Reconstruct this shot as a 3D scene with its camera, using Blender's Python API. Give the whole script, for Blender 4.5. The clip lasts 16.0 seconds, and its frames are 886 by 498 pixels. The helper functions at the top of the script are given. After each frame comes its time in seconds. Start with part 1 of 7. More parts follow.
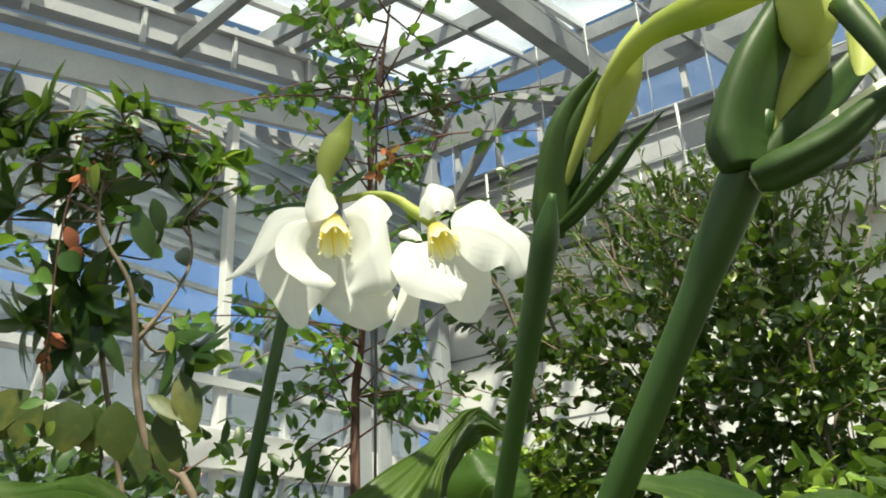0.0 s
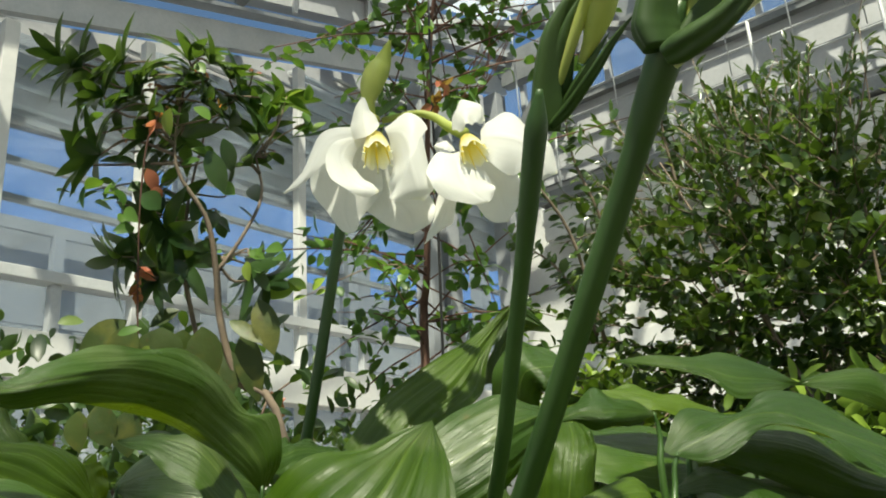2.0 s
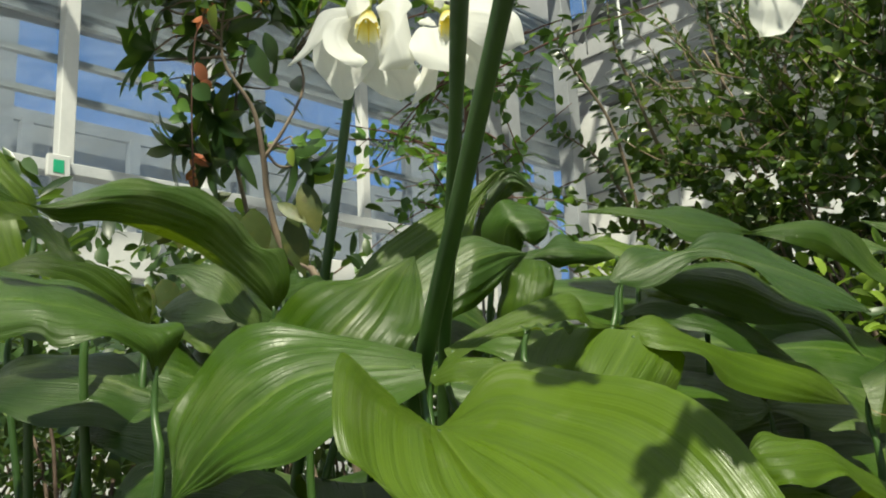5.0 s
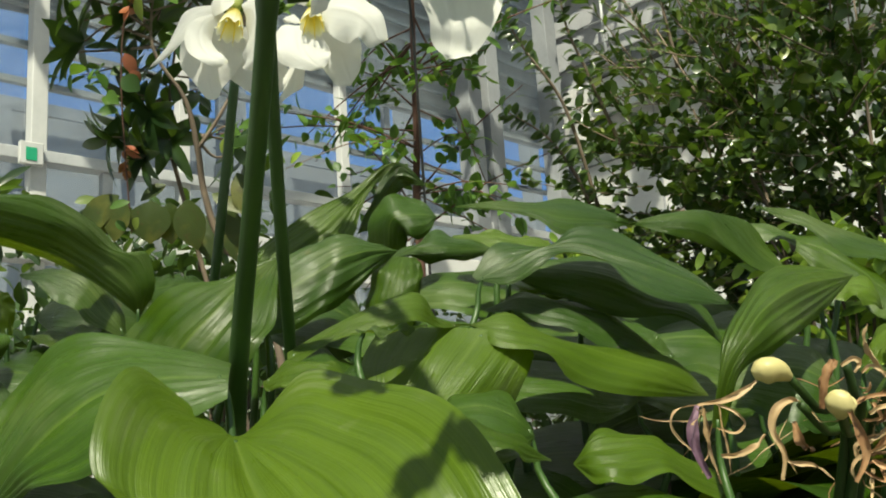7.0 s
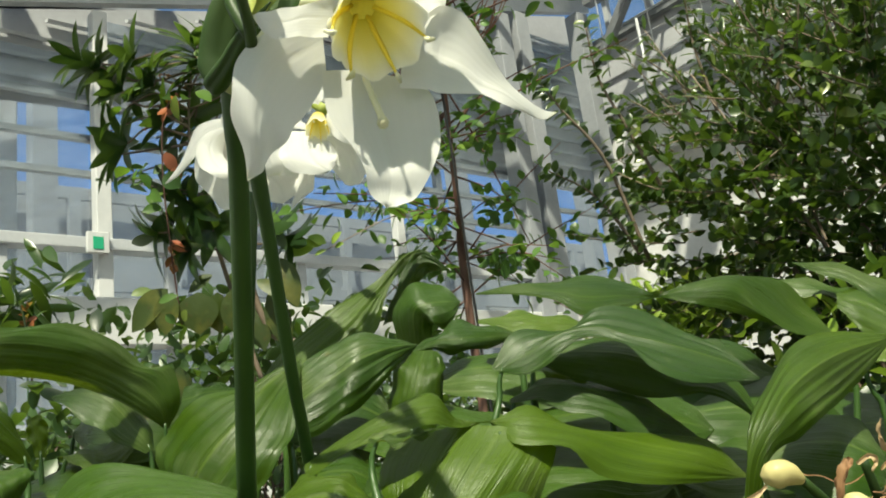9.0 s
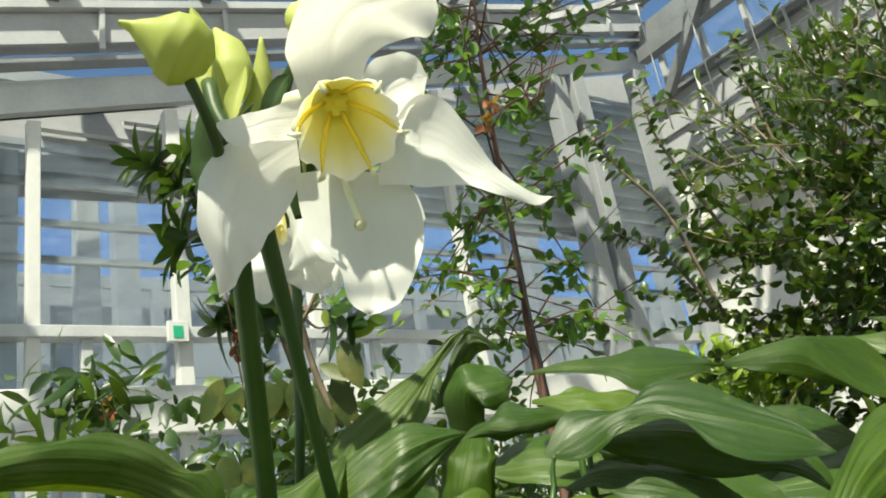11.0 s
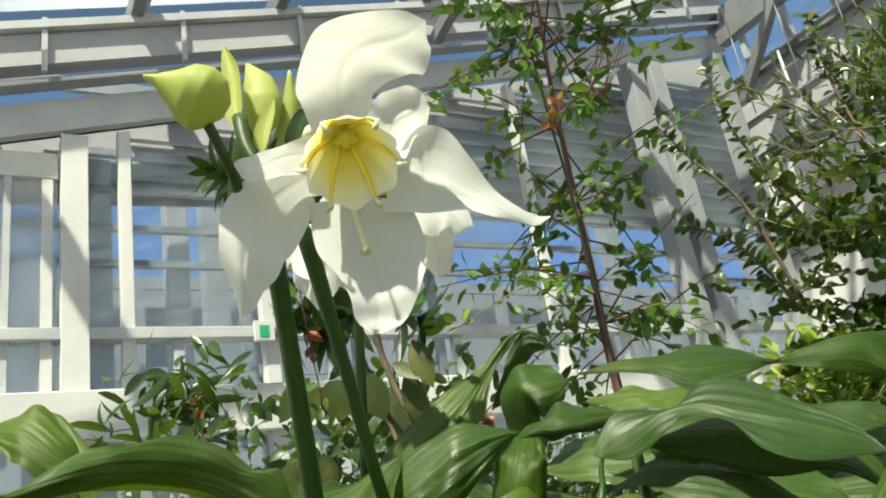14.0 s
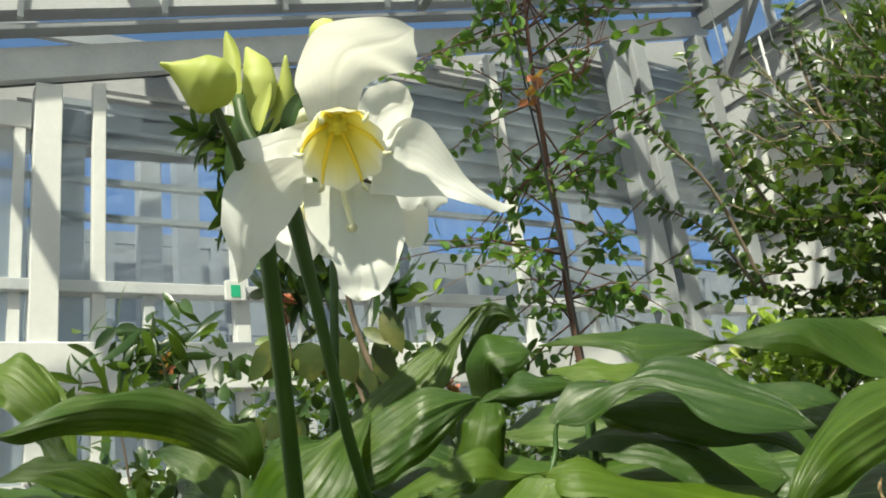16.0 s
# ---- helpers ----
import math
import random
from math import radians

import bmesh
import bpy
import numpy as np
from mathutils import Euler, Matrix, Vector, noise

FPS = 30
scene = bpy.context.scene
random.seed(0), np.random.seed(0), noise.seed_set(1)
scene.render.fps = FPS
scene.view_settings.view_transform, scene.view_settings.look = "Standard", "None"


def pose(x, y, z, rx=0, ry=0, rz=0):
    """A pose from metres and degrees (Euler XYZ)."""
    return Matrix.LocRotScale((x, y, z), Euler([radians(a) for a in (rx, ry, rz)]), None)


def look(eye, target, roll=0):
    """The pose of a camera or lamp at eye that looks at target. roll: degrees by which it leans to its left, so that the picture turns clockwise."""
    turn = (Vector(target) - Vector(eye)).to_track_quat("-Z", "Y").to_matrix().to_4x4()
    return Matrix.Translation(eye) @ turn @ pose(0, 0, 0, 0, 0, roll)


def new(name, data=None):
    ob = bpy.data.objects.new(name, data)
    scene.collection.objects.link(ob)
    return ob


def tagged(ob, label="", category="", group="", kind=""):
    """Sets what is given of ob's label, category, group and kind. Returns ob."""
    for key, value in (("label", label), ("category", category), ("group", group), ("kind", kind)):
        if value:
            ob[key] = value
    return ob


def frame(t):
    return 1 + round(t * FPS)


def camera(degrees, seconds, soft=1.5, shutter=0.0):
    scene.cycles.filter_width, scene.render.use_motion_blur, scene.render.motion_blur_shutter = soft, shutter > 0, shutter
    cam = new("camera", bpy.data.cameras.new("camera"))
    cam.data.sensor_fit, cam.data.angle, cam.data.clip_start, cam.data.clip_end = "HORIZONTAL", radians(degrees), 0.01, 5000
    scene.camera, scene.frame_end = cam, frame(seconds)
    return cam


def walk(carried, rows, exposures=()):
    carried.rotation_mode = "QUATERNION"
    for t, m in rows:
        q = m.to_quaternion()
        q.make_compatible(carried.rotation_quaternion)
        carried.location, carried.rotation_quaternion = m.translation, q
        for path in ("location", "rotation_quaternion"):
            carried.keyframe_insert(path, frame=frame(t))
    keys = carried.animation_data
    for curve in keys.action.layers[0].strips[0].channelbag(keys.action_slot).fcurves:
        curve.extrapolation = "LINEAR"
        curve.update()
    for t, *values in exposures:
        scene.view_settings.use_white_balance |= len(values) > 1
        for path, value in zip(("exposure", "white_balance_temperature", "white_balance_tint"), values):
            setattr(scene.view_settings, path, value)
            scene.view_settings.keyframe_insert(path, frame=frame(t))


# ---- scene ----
# A glasshouse in winter sun: amazon lilies in the foreground, shrubs and small trees behind, steel and glass all round.
cam = camera(55.4, 16.0, soft=1.9)
PATH = [
    (0.0, (0.0000, 0.0000, 0.5500), (-1.042, 1.525, 1.317), -3.06),
    (0.5, (0.0078, -0.0056, 0.5406), (-1.057, 1.515, 1.286), -3.46),
    (1.0, (0.0163, -0.0109, 0.5342), (-1.091, 1.493, 1.250), -3.39),
    (1.5, (0.0240, -0.0154, 0.5226), (-1.133, 1.470, 1.197), -3.59),
    (2.0, (0.0376, -0.0212, 0.5161), (-1.175, 1.435, 1.155), -3.68),
    (2.5, (0.0483, -0.0240, 0.5098), (-1.202, 1.414, 1.117), -3.73),
    (3.0, (0.0584, -0.0259, 0.4995), (-1.211, 1.409, 1.074), -3.43),
    (3.5, (0.0728, -0.0381, 0.4946), (-1.219, 1.389, 1.036), -3.43),
    (4.0, (0.0853, -0.0421, 0.4839), (-1.246, 1.362, 0.990), -3.48),
    (4.2, (0.0903, -0.0449, 0.4790), (-1.255, 1.350, 0.971), -3.32),
    (6.3, (0.1538, 0.0017, 0.4630), (-1.239, 1.392, 0.820), -2.79),
    (6.5, (0.1584, 0.0079, 0.4663), (-1.226, 1.406, 0.828), -3.23),
    (7.0, (0.1675, 0.0144, 0.4738), (-1.208, 1.417, 0.851), -3.96),
    (7.5, (0.1857, 0.0182, 0.4816), (-1.203, 1.403, 0.872), -5.02),
    (8.0, (0.1935, 0.0264, 0.4840), (-1.221, 1.380, 0.894), -5.63),
    (8.5, (0.1985, 0.0281, 0.4919), (-1.240, 1.340, 0.948), -6.65),
    (9.0, (0.1892, 0.0342, 0.4933), (-1.255, 1.318, 1.008), -7.54),
    (9.2, (0.1855, 0.0366, 0.4939), (-1.254, 1.319, 1.027), -7.86),
    (11.5, (0.1963, 0.0616, 0.5039), (-1.314, 1.148, 1.237), -10.87),
    (12.0, (0.2016, 0.0589, 0.5040), (-1.335, 1.092, 1.259), -10.87),
    (12.5, (0.2046, 0.0619, 0.5040), (-1.352, 1.063, 1.261), -10.51),
    (13.0, (0.2079, 0.0639, 0.5030), (-1.369, 1.043, 1.248), -10.06),
    (13.5, (0.2121, 0.0664, 0.5017), (-1.382, 1.034, 1.225), -9.74),
    (14.0, (0.2146, 0.0679, 0.5010), (-1.382, 1.041, 1.210), -9.73),
    (14.5, (0.2190, 0.0671, 0.4980), (-1.375, 1.054, 1.194), -8.96),
    (15.0, (0.2238, 0.0619, 0.4955), (-1.374, 1.061, 1.164), -8.36),
    (15.5, (0.2256, 0.0607, 0.4911), (-1.375, 1.073, 1.135), -7.77),
    (16.0, (0.2384, 0.0532, 0.4942), (-1.355, 1.084, 1.125), -7.54),
]
EXPOSURE = [(0.0, 0.90, 7200, -3), (4.0, 0.63, 7200, -3), (7.0, 0.63, 7350, -3), (9.0, 0.76, 7300, -3), (11.5, 0.96, 7200, -3), (16.0, 0.84, 7200, -3)]
walk(cam, [(t, look(eye, target, roll)) for t, eye, target, roll in PATH], EXPOSURE)

# ---- daylight ----
SUN = Vector((0.359, -0.428, 0.829)).normalized()
world = bpy.data.worlds.new("sky")
scene.world = world
world.use_nodes = True
wn = world.node_tree.nodes
sky = wn.new("ShaderNodeTexSky")
sky.sky_type, sky.sun_disc = "NISHITA", False
sky.dust_density, sky.ozone_density = 0.4, 2.5
sky.sun_elevation = math.asin(SUN.z)
sky.sun_rotation = math.atan2(SUN.x, SUN.y)
world.node_tree.links.new(sky.outputs[0], wn["Background"].inputs[0])
wn["Background"].inputs[1].default_value = 0.060
sun = new("sun", bpy.data.lights.new("sun", "SUN"))
sun.data.energy, sun.data.angle, sun.data.color = 5.0, radians(1.2), (1.0, 0.95, 0.87)
sun.matrix_world = look(SUN * 20, (0, 0, 0))

# ---- materials ----


class Nodes:
    """A short way to wire node materials."""

    def __init__(self, name):
        self.mat = bpy.data.materials.new(name)
        self.mat.use_nodes = True
        self.tree = self.mat.node_tree
        self.bsdf = self.tree.nodes["Principled BSDF"]
        self.out = self.tree.nodes["Material Output"]

    def add(self, kind, **sets):
        n = self.tree.nodes.new("ShaderNode" + kind)
        for k, v in sets.items():
            n.inputs[k.replace("_", " ")].default_value = v
        return n

    def link(self, a, b):
        self.tree.links.new(a, b)

    def noise(self, scale, detail=4.0, coord="Object", stretch=(1, 1, 1)):
        tc, mp = self.add("TexCoord"), self.add("Mapping", Scale=stretch)
        self.link(tc.outputs[coord], mp.inputs[0])
        n = self.add("TexNoise", Scale=scale, Detail=detail)
        self.link(mp.outputs[0], n.inputs["Vector"])
        return n.outputs["Fac"]

    def ramp(self, fac, *stops):
        r = self.add("ValToRGB")
        r.color_ramp.elements[0].position, r.color_ramp.elements[0].color = stops[0][0], (*stops[0][1], 1)
        r.color_ramp.elements[1].position, r.color_ramp.elements[1].color = stops[-1][0], (*stops[-1][1], 1)
        for p, c in stops[1:-1]:
            r.color_ramp.elements.new(p).color = (*c, 1)
        self.link(fac, r.inputs[0])
        return r.outputs[0]

    def math(self, op, a, b=0.0):
        n = self.add("Math")
        n.operation = op
        for i, v in enumerate((a, b)):
            if isinstance(v, (int, float)):
                n.inputs[i].default_value = v
            else:
                self.link(v, n.inputs[i])
        return n.outputs[0]

    def mix(self, fac, a, b, blend="MIX"):
        n = self.tree.nodes.new("ShaderNodeMix")
        n.data_type, n.blend_type = "RGBA", blend
        for i, v in ((0, fac), (6, a), (7, b)):
            if isinstance(v, (int, float)):
                n.inputs[i].default_value = v
            elif isinstance(v, tuple):
                n.inputs[i].default_value = (*v, 1)
            else:
                self.link(v, n.inputs[i])
        return n.outputs[2]

    def bump(self, height, strength, distance=0.002):
        b = self.add("Bump", Strength=strength, Distance=distance)
        self.link(height, b.inputs["Height"])
        self.link(b.outputs[0], self.bsdf.inputs["Normal"])
        return b

    def lucent(self, share, colour):
        """Let light come through thin tissue."""
        t, m = self.add("BsdfTranslucent"), self.add("MixShader", Fac=share)
        if isinstance(colour, tuple):
            t.inputs[0].default_value = (*colour, 1)
        else:
            self.link(colour, t.inputs[0])
        self.link(self.bsdf.outputs[0], m.inputs[1])
        self.link(t.outputs[0], m.inputs[2])
        self.link(m.outputs[0], self.out.inputs[0])


def leaf_blade_material(name, dark, light, rough=0.27, share=0.30):
    """Parallel-veined blade: u runs across, v along. Veins of uneven strength, faint ripples, scuffs and a paler midrib."""
    n = Nodes(name)
    uv = n.add("UVMap")
    sep = n.add("SeparateXYZ")
    n.link(uv.outputs[0], sep.inputs[0])
    u, v = sep.outputs[0], sep.outputs[1]
    across = n.math("ABSOLUTE", n.math("SUBTRACT", u, 0.5))

    def streaks(fine, along, detail):
        """Noise drawn out along the blade."""
        mp, t = n.add("Mapping", Scale=(fine, along, 1.0)), n.add("TexNoise", Scale=1.0, Detail=detail)
        n.link(uv.outputs[0], mp.inputs[0])
        n.link(mp.outputs[0], t.inputs["Vector"])
        return t.outputs["Fac"]

    broad, fine = streaks(9.0, 0.9, 1.0), streaks(70.0, 1.6, 3.0)
    cross = streaks(9.0, 46.0, 2.0)
    midrib = n.math("SUBTRACT", 1.0, n.math("MINIMUM", n.math("MULTIPLY", across, 46.0), 1.0))
    info = n.add("ObjectInfo")
    tone = n.math("ADD", n.math("MULTIPLY", n.noise(14.0, 6.0), 0.55), n.math("MULTIPLY", info.outputs["Random"], 0.46))
    tone = n.math("ADD", tone, n.math("MULTIPLY", n.math("SUBTRACT", broad, 0.5), 0.34))
    col = n.ramp(tone, (0.15, dark), (0.75, light))
    col = n.mix(n.ramp(fine, (0.42, (0, 0, 0)), (0.62, (0.26,) * 3)), col, dark)
    col = n.mix(n.math("MULTIPLY", midrib, 0.26), col, (0.19, 0.27, 0.05))
    scuff = n.ramp(n.noise(90.0, 4.0), (0.66, (0, 0, 0)), (0.74, (1, 1, 1)))
    col = n.mix(n.math("MULTIPLY", scuff, 0.22), col, (0.17, 0.20, 0.08))
    worn = n.math("MULTIPLY", n.ramp(n.noise(16.0, 5.0), (0.54, (0, 0, 0)), (0.66, (1, 1, 1))), n.ramp(fine, (0.40, (0.15,) * 3), (0.60, (1, 1, 1))))
    col = n.mix(n.math("MULTIPLY", worn, 0.30), col, (0.24, 0.28, 0.13))
    brown = n.ramp(n.noise(34.0, 2.0), (0.74, (0, 0, 0)), (0.77, (1, 1, 1)))
    col = n.mix(n.math("MULTIPLY", brown, 0.5), col, (0.13, 0.09, 0.03))
    n.link(col, n.bsdf.inputs["Base Color"])
    n.link(n.math("ADD", n.math("MULTIPLY", n.noise(70.0, 5.0), 0.35), n.math("ADD", n.math("MULTIPLY", fine, 0.30), rough - 0.23)), n.bsdf.inputs["Roughness"])
    n.bsdf.inputs["Specular IOR Level"].default_value = 0.38
    h = n.math("ADD", n.math("MULTIPLY", broad, 0.8), n.math("MULTIPLY", fine, 0.42))
    h = n.math("ADD", h, n.math("MULTIPLY", n.noise(55.0, 3.0), 0.6))
    h = n.math("ADD", h, n.math("MULTIPLY", cross, 0.10))
    n.bump(h, 0.7, 0.0018)
    n.lucent(share, n.mix(0.45, col, (0.30, 0.42, 0.012)))
    return n.mat


def petal_material():
    n = Nodes("white_petal")
    uv, sep = n.add("UVMap"), n.add("SeparateXYZ")
    n.link(uv.outputs[0], sep.inputs[0])
    across = n.math("ABSOLUTE", n.math("SUBTRACT", sep.outputs[0], 0.5))
    veins = n.math("ADD", n.math("MULTIPLY", n.math("SINE", n.math("MULTIPLY", across, 75.0)), 0.5), 0.5)
    col = n.mix(n.math("MULTIPLY", veins, 0.12), (0.68, 0.68, 0.66), (0.59, 0.61, 0.555))
    tip = n.math("MULTIPLY", n.math("MAXIMUM", n.math("SUBTRACT", sep.outputs[1], 0.93), 0.0), 9.0)
    col = n.mix(tip, col, (0.70, 0.70, 0.38))
    n.link(col, n.bsdf.inputs["Base Color"])
    n.bsdf.inputs["Roughness"].default_value = 0.5
    n.bsdf.inputs["Specular IOR Level"].default_value = 0.25
    n.bump(n.math("ADD", n.math("MULTIPLY", veins, 0.4), n.math("MULTIPLY", n.noise(90.0, 3.0), 0.8)), 0.15, 0.0005)
    n.lucent(0.42, (0.84, 0.84, 0.77))
    return n.mat


def corona_material():
    n = Nodes("corona_yellow")
    uv, sep = n.add("UVMap"), n.add("SeparateXYZ")
    n.link(uv.outputs[0], sep.inputs[0])
    wob = n.math("ADD", sep.outputs[1], n.math("MULTIPLY", n.math("SUBTRACT", n.noise(150.0, 3.0), 0.5), 0.25))
    col = n.ramp(wob, (0.0, (0.80, 0.66, 0.08)), (0.40, (0.84, 0.76, 0.26)), (0.72, (0.86, 0.83, 0.52)), (1.0, (0.87, 0.87, 0.78)))
    n.link(col, n.bsdf.inputs["Base Color"])
    n.bsdf.inputs["Roughness"].default_value = 0.5
    n.lucent(0.6, col)
    return n.mat


def tissue(name, dark, light, scale=30.0, rough=0.4, share=0.15, stretch=(1, 1, 1)):
    n = Nodes(name)
    col = n.ramp(n.noise(scale, 5.0, "Object", stretch), (0.3, dark), (0.72, light))
    n.link(col, n.bsdf.inputs["Base Color"])
    n.bsdf.inputs["Roughness"].default_value = rough
    n.bump(n.noise(scale * 6, 3.0, "Object", stretch), 0.3, 0.001)
    if share:
        n.lucent(share, col)
    return n.mat


def foliage(name, dark, light, odd, rough=0.35, share=0.3, odd_share=0.93):
    """Many small leaves in one mesh, each its own tint."""
    n = Nodes(name)
    g = n.add("NewGeometry")
    col = n.ramp(g.outputs["Random Per Island"], (0.0, dark), (0.55, light), (odd_share, light), (1.0, odd))
    grain = n.noise(70.0, 3.0)
    col = n.mix(n.math("MULTIPLY", grain, 0.35), col, dark)
    n.link(col, n.bsdf.inputs["Base Color"])
    n.bsdf.inputs["Roughness"].default_value = rough
    n.bump(grain, 0.2, 0.001)
    n.lucent(share, n.mix(0.4, col, (0.25, 0.42, 0.03)))
    return n.mat


def solid(name, a, b, scale=6.0, rough=0.5, metal=0.0, bump=0.15):
    n = Nodes(name)
    coarse, fine = n.noise(scale, 6.0), n.noise(scale * 14, 3.0)
    col = n.ramp(n.math("ADD", n.math("MULTIPLY", coarse, 0.75), n.math("MULTIPLY", fine, 0.25)), (0.3, a), (0.7, b))
    n.link(col, n.bsdf.inputs["Base Color"])
    n.link(n.math("ADD", n.math("MULTIPLY", coarse, 0.3), rough - 0.15), n.bsdf.inputs["Roughness"])
    n.bsdf.inputs["Metallic"].default_value = metal
    n.bump(fine, bump, 0.003)
    return n.mat


def glass(name, haze, tint=(0.93, 0.97, 1.0), white=(0.85, 0.88, 0.9)):
    """A thin pane: clear, glossy, with a share of dusty white film."""
    n = Nodes(name)
    clear = n.add("BsdfTransparent", Color=(*tint, 1))
    film = n.add("BsdfTranslucent", Color=(*white, 1))
    gloss = n.add("BsdfGlossy", Roughness=0.03)
    dusty, both = n.add("MixShader"), n.add("MixShader", Fac=0.05)
    n.link(n.ramp(n.noise(1.3, 6.0), (0.3, (haze * 0.5,) * 3), (0.75, (min(1.0, haze * 1.5),) * 3)), dusty.inputs[0])
    n.link(clear.outputs[0], dusty.inputs[1])
    n.link(film.outputs[0], dusty.inputs[2])
    n.link(dusty.outputs[0], both.inputs[1])
    n.link(gloss.outputs[0], both.inputs[2])
    n.link(both.outputs[0], n.out.inputs[0])
    return n.mat


M_LEAF = leaf_blade_material("lily_leaf_green", (0.015, 0.044, 0.004), (0.080, 0.138, 0.007))
# deep green of old leaves, which also paints the shade on inner and lower ones
M_OLD_SHADED_LEAF = leaf_blade_material("lily_leaf_old_shaded_green", (0.011, 0.034, 0.003), (0.036, 0.078, 0.005), 0.25, 0.16)
M_PETAL = petal_material()
M_CORONA = corona_material()
M_YELLOW = tissue("filament_yellow", (0.82, 0.66, 0.06), (0.86, 0.75, 0.14), 60.0, 0.5, 0.3)
M_STYLE = tissue("style_cream", (0.78, 0.78, 0.50), (0.85, 0.85, 0.70), 60.0, 0.5, 0.3)
M_SCAPE = tissue("scape_green", (0.022, 0.058, 0.010), (0.045, 0.100, 0.018), 25.0, 0.42, 0.08, (1, 1, 0.15))
M_BUD = tissue("bud_lime", (0.34, 0.41, 0.07), (0.57, 0.61, 0.19), 30.0, 0.55, 0.4, (1, 1, 0.3))
M_BRACT = tissue("bract_green", (0.016, 0.044, 0.006), (0.045, 0.090, 0.012), 30.0, 0.5, 0.20, (1, 1, 0.3))
M_STRAW = tissue("dry_straw", (0.32, 0.20, 0.09), (0.58, 0.43, 0.25), 60.0, 0.6, 0.2)
M_DRYBROWN = tissue("dry_brown", (0.19, 0.095, 0.045), (0.47, 0.28, 0.14), 70.0, 0.6, 0.15)
M_PURPLE = tissue("withered_purple", (0.09, 0.045, 0.08), (0.34, 0.22, 0.28), 50.0, 0.5, 0.1)
M_POD = tissue("pod_cream", (0.52, 0.45, 0.18), (0.66, 0.60, 0.32), 30.0, 0.45, 0.2)
M_BARK = solid("bark_brown", (0.06, 0.04, 0.03), (0.16, 0.11, 0.08), 25.0, 0.8)
M_REDBARK = solid("bark_red", (0.08, 0.035, 0.025), (0.17, 0.09, 0.065), 25.0, 0.8)
M_TWIG = solid("bark_grey_brown", (0.10, 0.075, 0.055), (0.24, 0.18, 0.13), 40.0, 0.8)
M_REDTWIG = solid("twig_red", (0.20, 0.07, 0.04), (0.32, 0.14, 0.08), 25.0, 0.7)
M_BLACK = solid("stake_black", (0.012, 0.012, 0.014), (0.03, 0.03, 0.03), 20.0, 0.6)
M_STEEL = solid("painted_steel", (0.34, 0.36, 0.38), (0.50, 0.51, 0.52), 3.0, 0.4)
M_DARKSTEEL = solid("weathered_steel", (0.12, 0.13, 0.14), (0.23, 0.24, 0.25), 3.0, 0.45, 0.2)
M_WHITE = solid("white_panel", (0.46, 0.47, 0.47), (0.60, 0.60, 0.59), 2.0, 0.6)
M_GREY = solid("grey_cladding", (0.30, 0.31, 0.33), (0.42, 0.43, 0.45), 2.0, 0.6)
# haze over distant frames, put into a dull blue-grey
M_HAZE = solid("hazed_grey_frame", (0.20, 0.215, 0.235), (0.30, 0.315, 0.335), 2.0, 0.6)
M_SOIL = solid("dark_soil", (0.03, 0.022, 0.015), (0.10, 0.075, 0.05), 30.0, 0.95, 0.0, 0.9)
M_PAVING = solid("concrete_floor", (0.26, 0.25, 0.24), (0.40, 0.39, 0.37), 5.0, 0.85)
M_TERRA = solid("terracotta", (0.40, 0.17, 0.10), (0.56, 0.28, 0.18), 20.0, 0.8)
M_GLASS = glass("window_glass", 0.18)
M_ROOFGLASS = glass("roof_glass", 0.20)
M_HAZYGLASS = glass("hazy_glass", 0.55)
M_SIGNGREEN = solid("sign_green", (0.01, 0.28, 0.14), (0.02, 0.34, 0.18), 20.0, 0.4)

# ---- building helpers ----


def part(name, bm, material, parent=None, label="", smooth=True):
    mesh = bpy.data.meshes.new(name)
    bm.to_mesh(mesh)
    bm.free()
    mesh.materials.append(material)
    if smooth:
        mesh.shade_smooth()
    ob = new(name, mesh)
    if parent:
        ob.parent = parent
    if label:
        tagged(ob, label)
    return ob


def thing(name, label, category, group="", kind="", at=(0, 0, 0)):
    ob = new(name)
    ob.location = at
    return tagged(ob, label, category, group, kind)


def smoothed(points, n):
    """n + 1 places along a smooth line through the points."""
    pts = [Vector(p) for p in points]
    ext = [pts[0] * 2 - pts[1], *pts, pts[-1] * 2 - pts[-2]]
    res = []
    for k in range(n + 1):
        s = k / n * (len(pts) - 1)
        i = min(int(s), len(pts) - 2)
        f = s - i
        a, b, c, d = ext[i:i + 4]
        res.append(0.5 * (2 * b + (c - a) * f + (2 * a - 5 * b + 4 * c - d) * f * f + (3 * b - a - 3 * c + d) * f ** 3))
    return res


def tube(bm, points, radii, sides=8, n=12, flat=1.0, ridge=0.0, ridges=3):
    line = smoothed(points, n)
    rad = [np.interp(k / n, np.linspace(0, 1, len(radii)), radii) for k in range(n + 1)]
    rings, side = [], None
    for k, p in enumerate(line):
        d = (line[min(k + 1, n)] - line[max(k - 1, 0)]).normalized()
        if side is None:
            side = d.orthogonal().normalized()
        side = (side - d * side.dot(d)).normalized()
        up = d.cross(side)
        rings.append([bm.verts.new(p + (side * math.cos(a) + up * math.sin(a) * flat) * rad[k] * (1 + ridge * math.cos(ridges * a))) for a in (math.tau * j / sides for j in range(sides))])
    for r, s in zip(rings, rings[1:]):
        for j in range(sides):
            bm.faces.new((r[j], r[(j + 1) % sides], s[(j + 1) % sides], s[j]))
    bm.faces.new(rings[0][::-1])
    bm.faces.new(rings[-1])
    return bm


